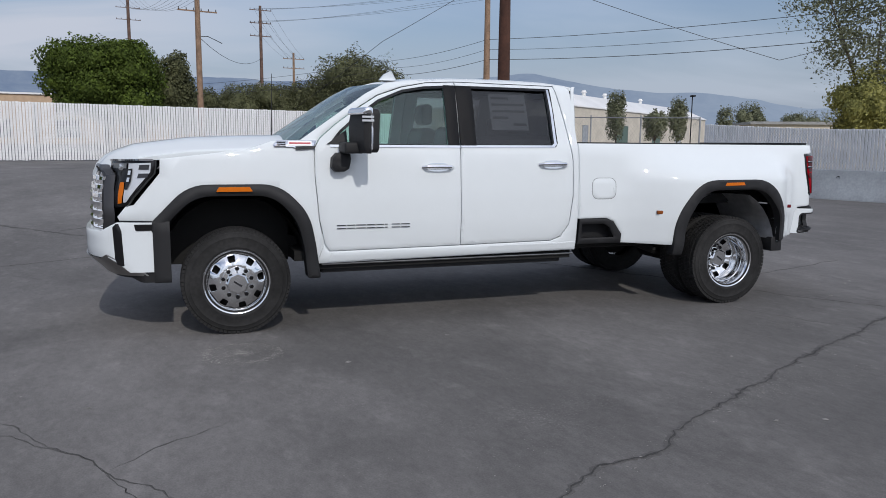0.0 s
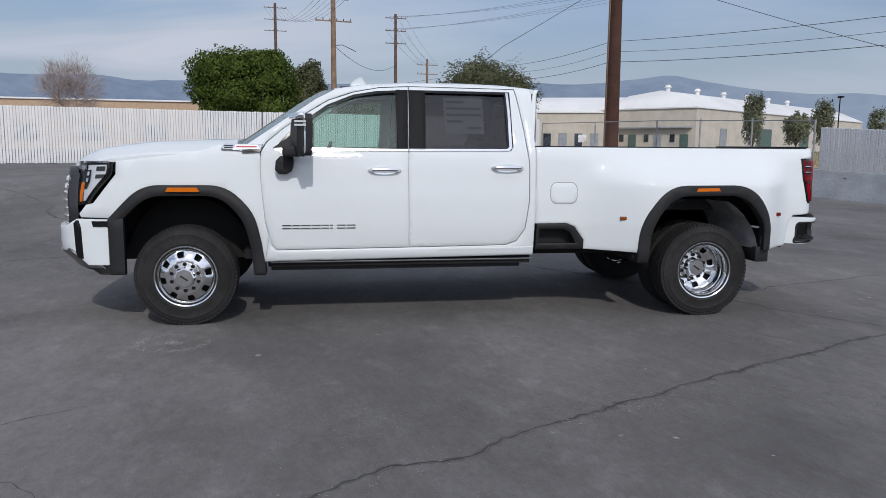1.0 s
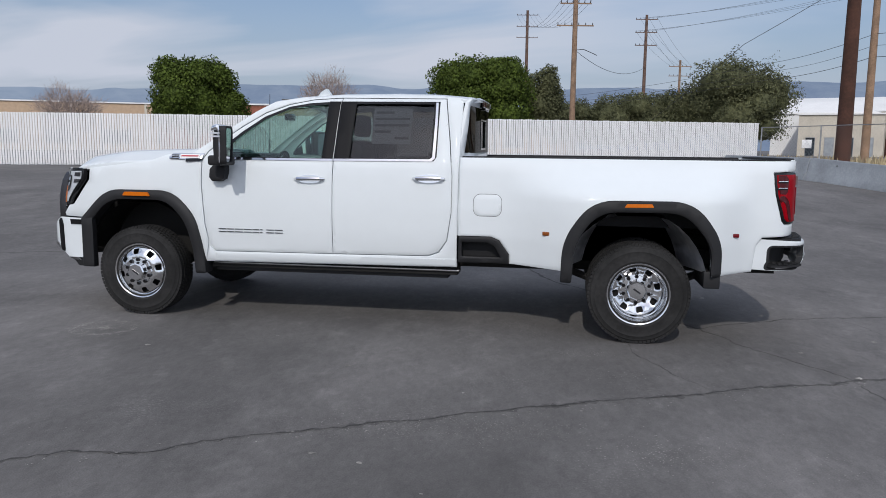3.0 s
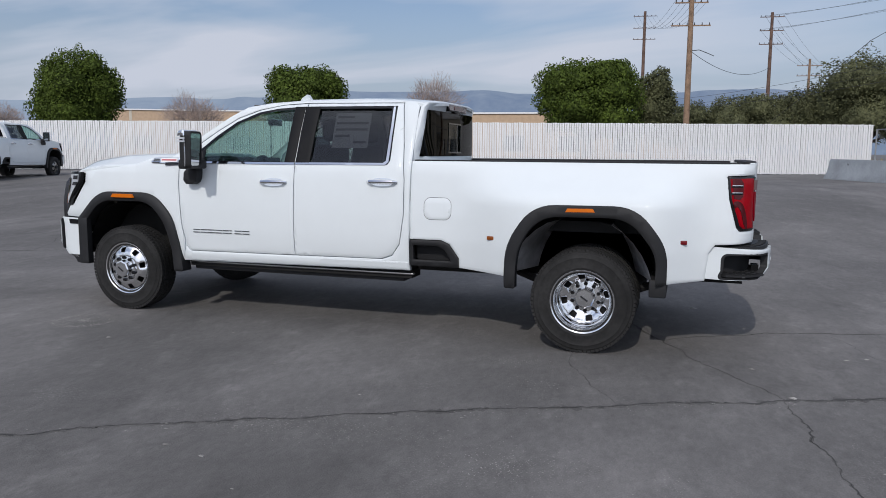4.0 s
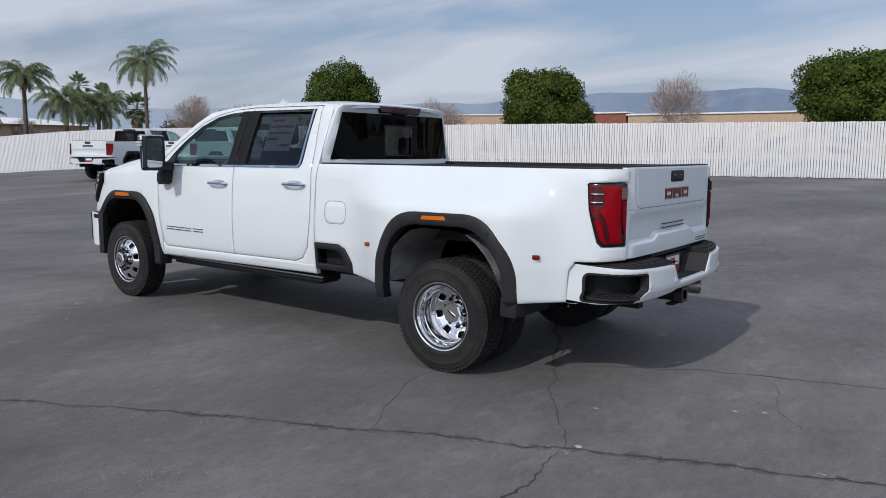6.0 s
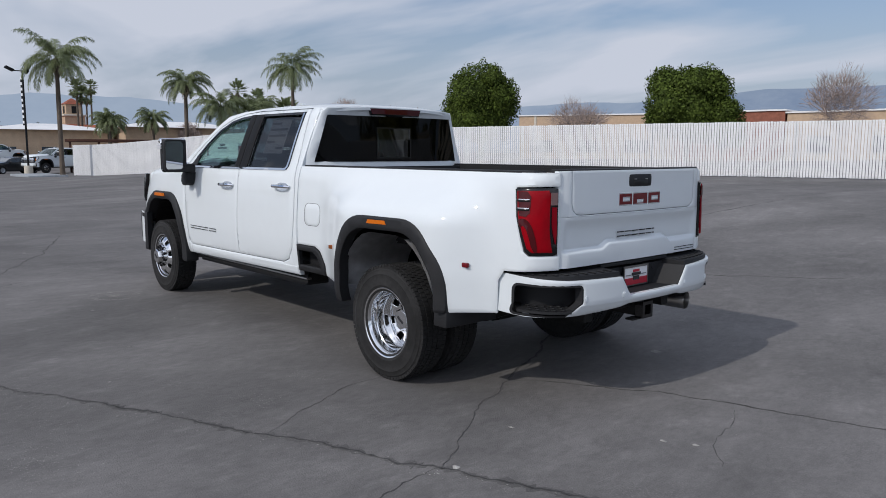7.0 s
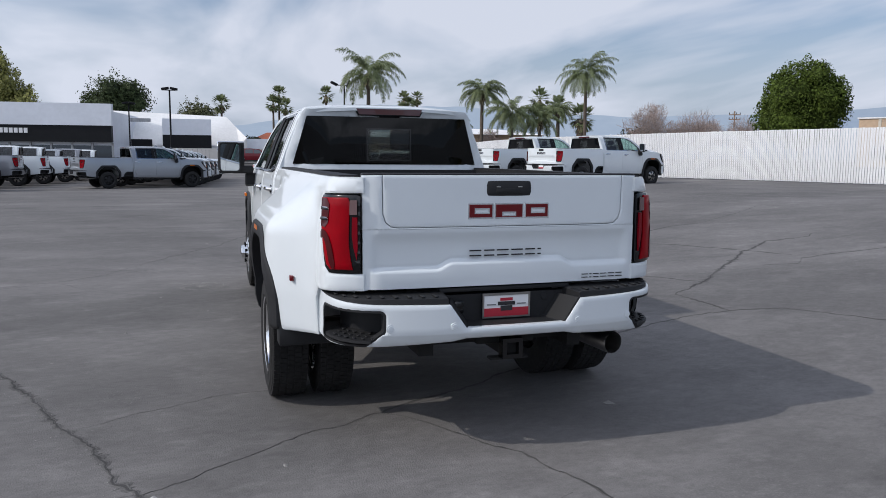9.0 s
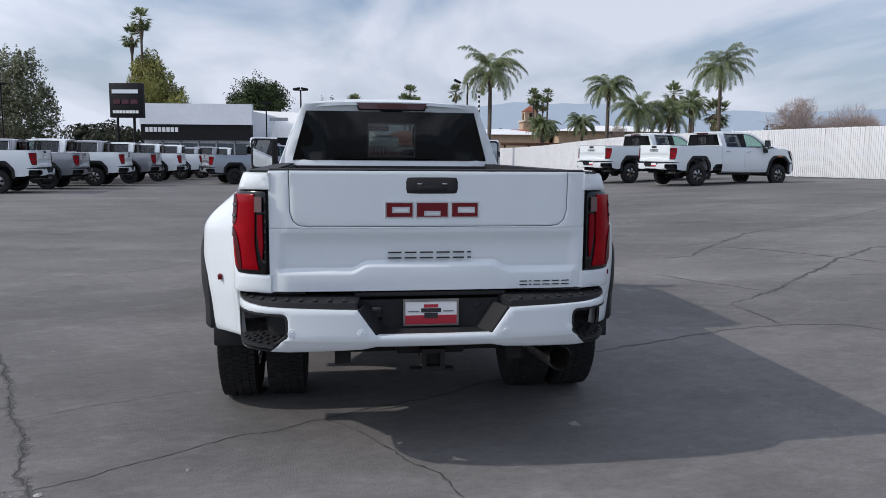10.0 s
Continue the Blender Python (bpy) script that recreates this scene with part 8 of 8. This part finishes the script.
# ---- utility poles and cables ----
def build_pole(x, y, high, r, arms, wood, label, z=0.0, gear=False):
    U = thing("utility_pole", label, "utility pole", "utility poles", at=(x, y, z))
    bm = bmesh.new()
    tube([(0, 0, -0.5), (0, 0, high * 0.5), (0, 0, high)], [r, r * 0.85, r * 0.66], 12, bm)
    part("pole", bm, wood, U)
    for h, half, turn in arms:
        m = Matrix.Rotation(radians(turn), 4, "Z")
        a = part("crossarm", box(-half, half, -0.22, -0.06, h - 0.10, h + 0.10, m=m), wood, U)
        n = 6 if half > 2 else 4
        for k in range(n):
            u = -half * 0.94 + 2 * half * 0.94 * k / (n - 1)
            ins = bmesh.new()
            add_rod(ins, m @ Vector((u, -0.14, h + 0.1)), m @ Vector((u, -0.14, h + 0.5)), 0.09, 0.05, 6)
            part("insulator", ins, "plastic", a)
    if gear:
        bm = bmesh.new()
        add_rod(bm, (-0.9, -0.2, 14.5), (-0.9, -0.2, 17.5), 0.65, None, 12)
        part("transformer", bm, "steel", U)
    return U


build_pole(4.1, 125.5, 33.0, 0.52, ((22.0, 3.1, 10), (25.6, 2.6, 10)), "wood_pole", "tall tan wooden utility pole with wide crossarms")
build_pole(23.8, 215.0, 38.4, 0.55, ((37.2, 3.0, 8), (33.7, 3.0, 8), (30.2, 3.0, 8)), "wood_old", "wooden utility pole with three crossarms", gear=True)
build_pole(-14.0, 300.0, 55.0, 0.75, ((53.2, 4.2, 8), (48.8, 4.2, 8), (44.6, 4.2, 8)), "wood_old", "distant wooden utility pole with three crossarms")
build_pole(16.6, 31.6, 13.0, 0.37, (), "wood_dark", "dark brown creosoted wooden pole", 0.4)
build_pole(28.9, 63.5, 18.0, 0.36, ((15.6, 1.2, 30),), "wood_pole", "tan wooden utility pole", 0.3)
build_pole(-131.0, 112.0, 12.0, 0.2, ((11.2, 1.2, 60), (10.2, 1.2, 60)), "wood_pole", "distant wooden utility pole with two crossarms")
build_pole(38.0, 250.0, 30.0, 0.5, ((28.0, 3.6, 8), (25.0, 3.6, 8)), "wood_pole", "distant wooden utility pole")


def build_cable(points, sag, r, label="thin black overhead cable between utility poles"):
    r = r * 0.5
    C = tagged(new("cable"), label, "cable", "overhead cables")
    bm = bmesh.new()
    pts = []
    for a, b in zip(points, points[1:]):
        a, b = Vector(a), Vector(b)
        for k in range(14):
            t = k / 14
            p = a.lerp(b, t)
            p.z -= sag * 4 * t * (1 - t) * (b - a).length / 60
            pts.append(p)
    pts.append(Vector(points[-1]))
    tube(pts, r, 5, bm)
    part("strand", bm, "wire", C)


for dz, sag, r in ((0.0, 0.6, 0.045), (-0.95, 0.8, 0.035), (-1.9, 0.7, 0.05)):
    build_cable([(-4, 150, 11.5 + dz * 0.8), (27, 89, 11.8 + dz), (28.9, 63.5, 11.4 + dz), (44.5, 31.5, 10.6 + dz), (58, 5, 13 + dz)], sag, r)
build_cable([(16.6, 31.6, 10.6), (30, 26, 5.9), (44.5, 31.5, 9.2)], 0.5, 0.03)
build_cable([(12, 95, 3.5), (19, 66, 11), (28.9, 63.5, 17)], 0.2, 0.05)
for k in range(6):
    u = -3.2 + k * 1.28
    build_cable([(-14 + u * 1.3, 300, 53.6), (4.1 + u * 0.8, 125.5, 26.0), (20, 20, 30 + k)], 1.6, 0.05, "thin overhead power line between utility poles")
    build_cable([(38 + u, 250, 28.4), (23.8 + u * 0.9, 215, 37.6 if k % 2 else 34.1), (100, 120, 38 + k * 0.8)], 1.4, 0.05, "thin overhead power line between utility poles")
build_cable([(4.1, 125.5, 18.1), (23.8, 215, 24.2)], 1.8, 0.09)
build_cable([(4.1, 125.5, 18.0), (5.6, 126.0, 18.2), (6.9, 126.5, 17.7), (7.9, 127.0, 17.3)], 0.0, 0.12, "curved street lamp arm on a utility pole")


# ---- dry grass beyond the gate ----
def build_grass():
    bm = bmesh.new()
    for _ in range(5200):
        x, y = rng.uniform(16, 75), rng.uniform(18, 80)
        if y < 20 + (x - 16) * 0.2 or (x < 20 and y > 34):
            continue
        p = Vector((x, y, ground_z(x, y)))
        a = rng.uniform(0, math.tau)
        w = Vector((math.cos(a), math.sin(a), 0)) * 0.12
        t = p + Vector((rng.gauss(0, 0.15), rng.gauss(0, 0.15), rng.uniform(0.3, 0.8)))
        bm.faces.new([bm.verts.new(v) for v in (p - w, p + w, t)])
    tagged(part("dry_grass", bm, "dry", sharp=5), "tall dry yellow grass beyond the gate", "grass", kind="stuff")
    bm = bmesh.new()
    n = 24
    rows = [[bm.verts.new((x, y, ground_z(x, y) + 0.02 + 0.05 * noise.noise(Vector((x, y, 0)) * 0.3))) for x in np.linspace(19.5, 80, n)] for y in np.linspace(20, 85, n)]
    for a, b in zip(rows, rows[1:]):
        for k in range(n - 1):
            bm.faces.new([a[k], a[k + 1], b[k + 1], b[k]])
    tagged(part("grass_ground", bm, "dry"), "dry yellow grass ground", "ground", kind="structure")


build_grass()


# ---- distant hills ----
def haze_surface():
    m = bpy.data.materials.new("far_hills")
    m.use_nodes = True
    t = m.node_tree
    t.nodes.clear()
    out = t.nodes.new("ShaderNodeOutputMaterial")
    place = t.nodes.new("ShaderNodeTexCoord")
    tex = node(t, "ShaderNodeTexNoise", Scale=0.008, Detail=9.0, Roughness=0.68)
    t.links.new(place.outputs["Object"], tex.inputs["Vector"])
    mix = t.nodes.new("ShaderNodeMix")
    mix.data_type = "RGBA"
    # blue haze and mottled relief are painted in; the hills glow in these colours
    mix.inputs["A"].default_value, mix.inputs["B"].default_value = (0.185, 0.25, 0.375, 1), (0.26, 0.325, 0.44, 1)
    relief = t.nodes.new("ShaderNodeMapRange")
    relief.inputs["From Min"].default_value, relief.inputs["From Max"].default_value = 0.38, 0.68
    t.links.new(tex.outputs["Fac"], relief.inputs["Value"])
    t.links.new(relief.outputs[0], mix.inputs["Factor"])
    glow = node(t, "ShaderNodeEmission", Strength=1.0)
    # more pale haze is painted into the colour towards east and west
    way = t.nodes.new("ShaderNodeSeparateXYZ")
    t.links.new(place.outputs["Object"], way.inputs[0])
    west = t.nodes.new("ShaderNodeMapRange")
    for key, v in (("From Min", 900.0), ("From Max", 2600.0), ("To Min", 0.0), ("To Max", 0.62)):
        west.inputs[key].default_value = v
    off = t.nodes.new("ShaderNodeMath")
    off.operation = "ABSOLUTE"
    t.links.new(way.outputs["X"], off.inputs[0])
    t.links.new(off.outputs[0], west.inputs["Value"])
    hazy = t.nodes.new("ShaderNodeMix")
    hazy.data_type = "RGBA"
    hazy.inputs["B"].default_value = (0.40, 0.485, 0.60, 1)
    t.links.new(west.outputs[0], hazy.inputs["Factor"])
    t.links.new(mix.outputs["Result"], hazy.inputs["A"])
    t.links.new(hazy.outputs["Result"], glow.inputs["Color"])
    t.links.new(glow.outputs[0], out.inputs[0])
    return m


def build_hills():
    az = [-180, -120, -105, -95, -88, -83, -80, -76.5, -71, -62, -52, -43, -38, -30, -26, -22, -18, -12, -8, 0, 8, 16, 21, 25.9, 28.5, 32, 37.4, 40, 44.4, 50, 60, 90, 180]
    el = [0.5, 0.6, 0.8, 1.2, 2.0, 2.6, 3.4, 3.85, 3.65, 3.1, 3.0, 3.35, 3.6, 3.85, 4.35, 4.35, 4.45, 4.4, 4.35, 4.35, 4.4, 4.55, 4.6, 5.05, 4.6, 3.85, 3.6, 3.35, 2.5, 2.4, 2.0, 1.2, 0.5]
    bm = bmesh.new()
    far = 3200
    cols = []
    for k in range(720):
        a = -180 + k * 0.5
        e = np.interp(a, az, el) + 0.16 * noise.noise(Vector((a * 0.22, 0, 0))) + 0.07 * noise.noise(Vector((a * 0.9, 3, 0)))
        s, c = math.sin(radians(a)), math.cos(radians(a))
        col = []
        for j in range(6):
            f = j / 5
            d = far - 500 * (1 - f) + 120 * noise.noise(Vector((a * 0.3, f * 3, 1)))
            col.append(bm.verts.new((4 + s * d, -4 + c * d, -10 + (10 + math.tan(radians(max(0.3, e))) * far) * f ** 0.9)))
        cols.append(col)
    for a, b in zip(cols, cols[1:] + cols[:1]):
        for j in range(5):
            bm.faces.new([a[j], a[j + 1], b[j + 1], b[j]])
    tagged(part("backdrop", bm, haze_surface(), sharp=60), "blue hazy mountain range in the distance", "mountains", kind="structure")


build_hills()
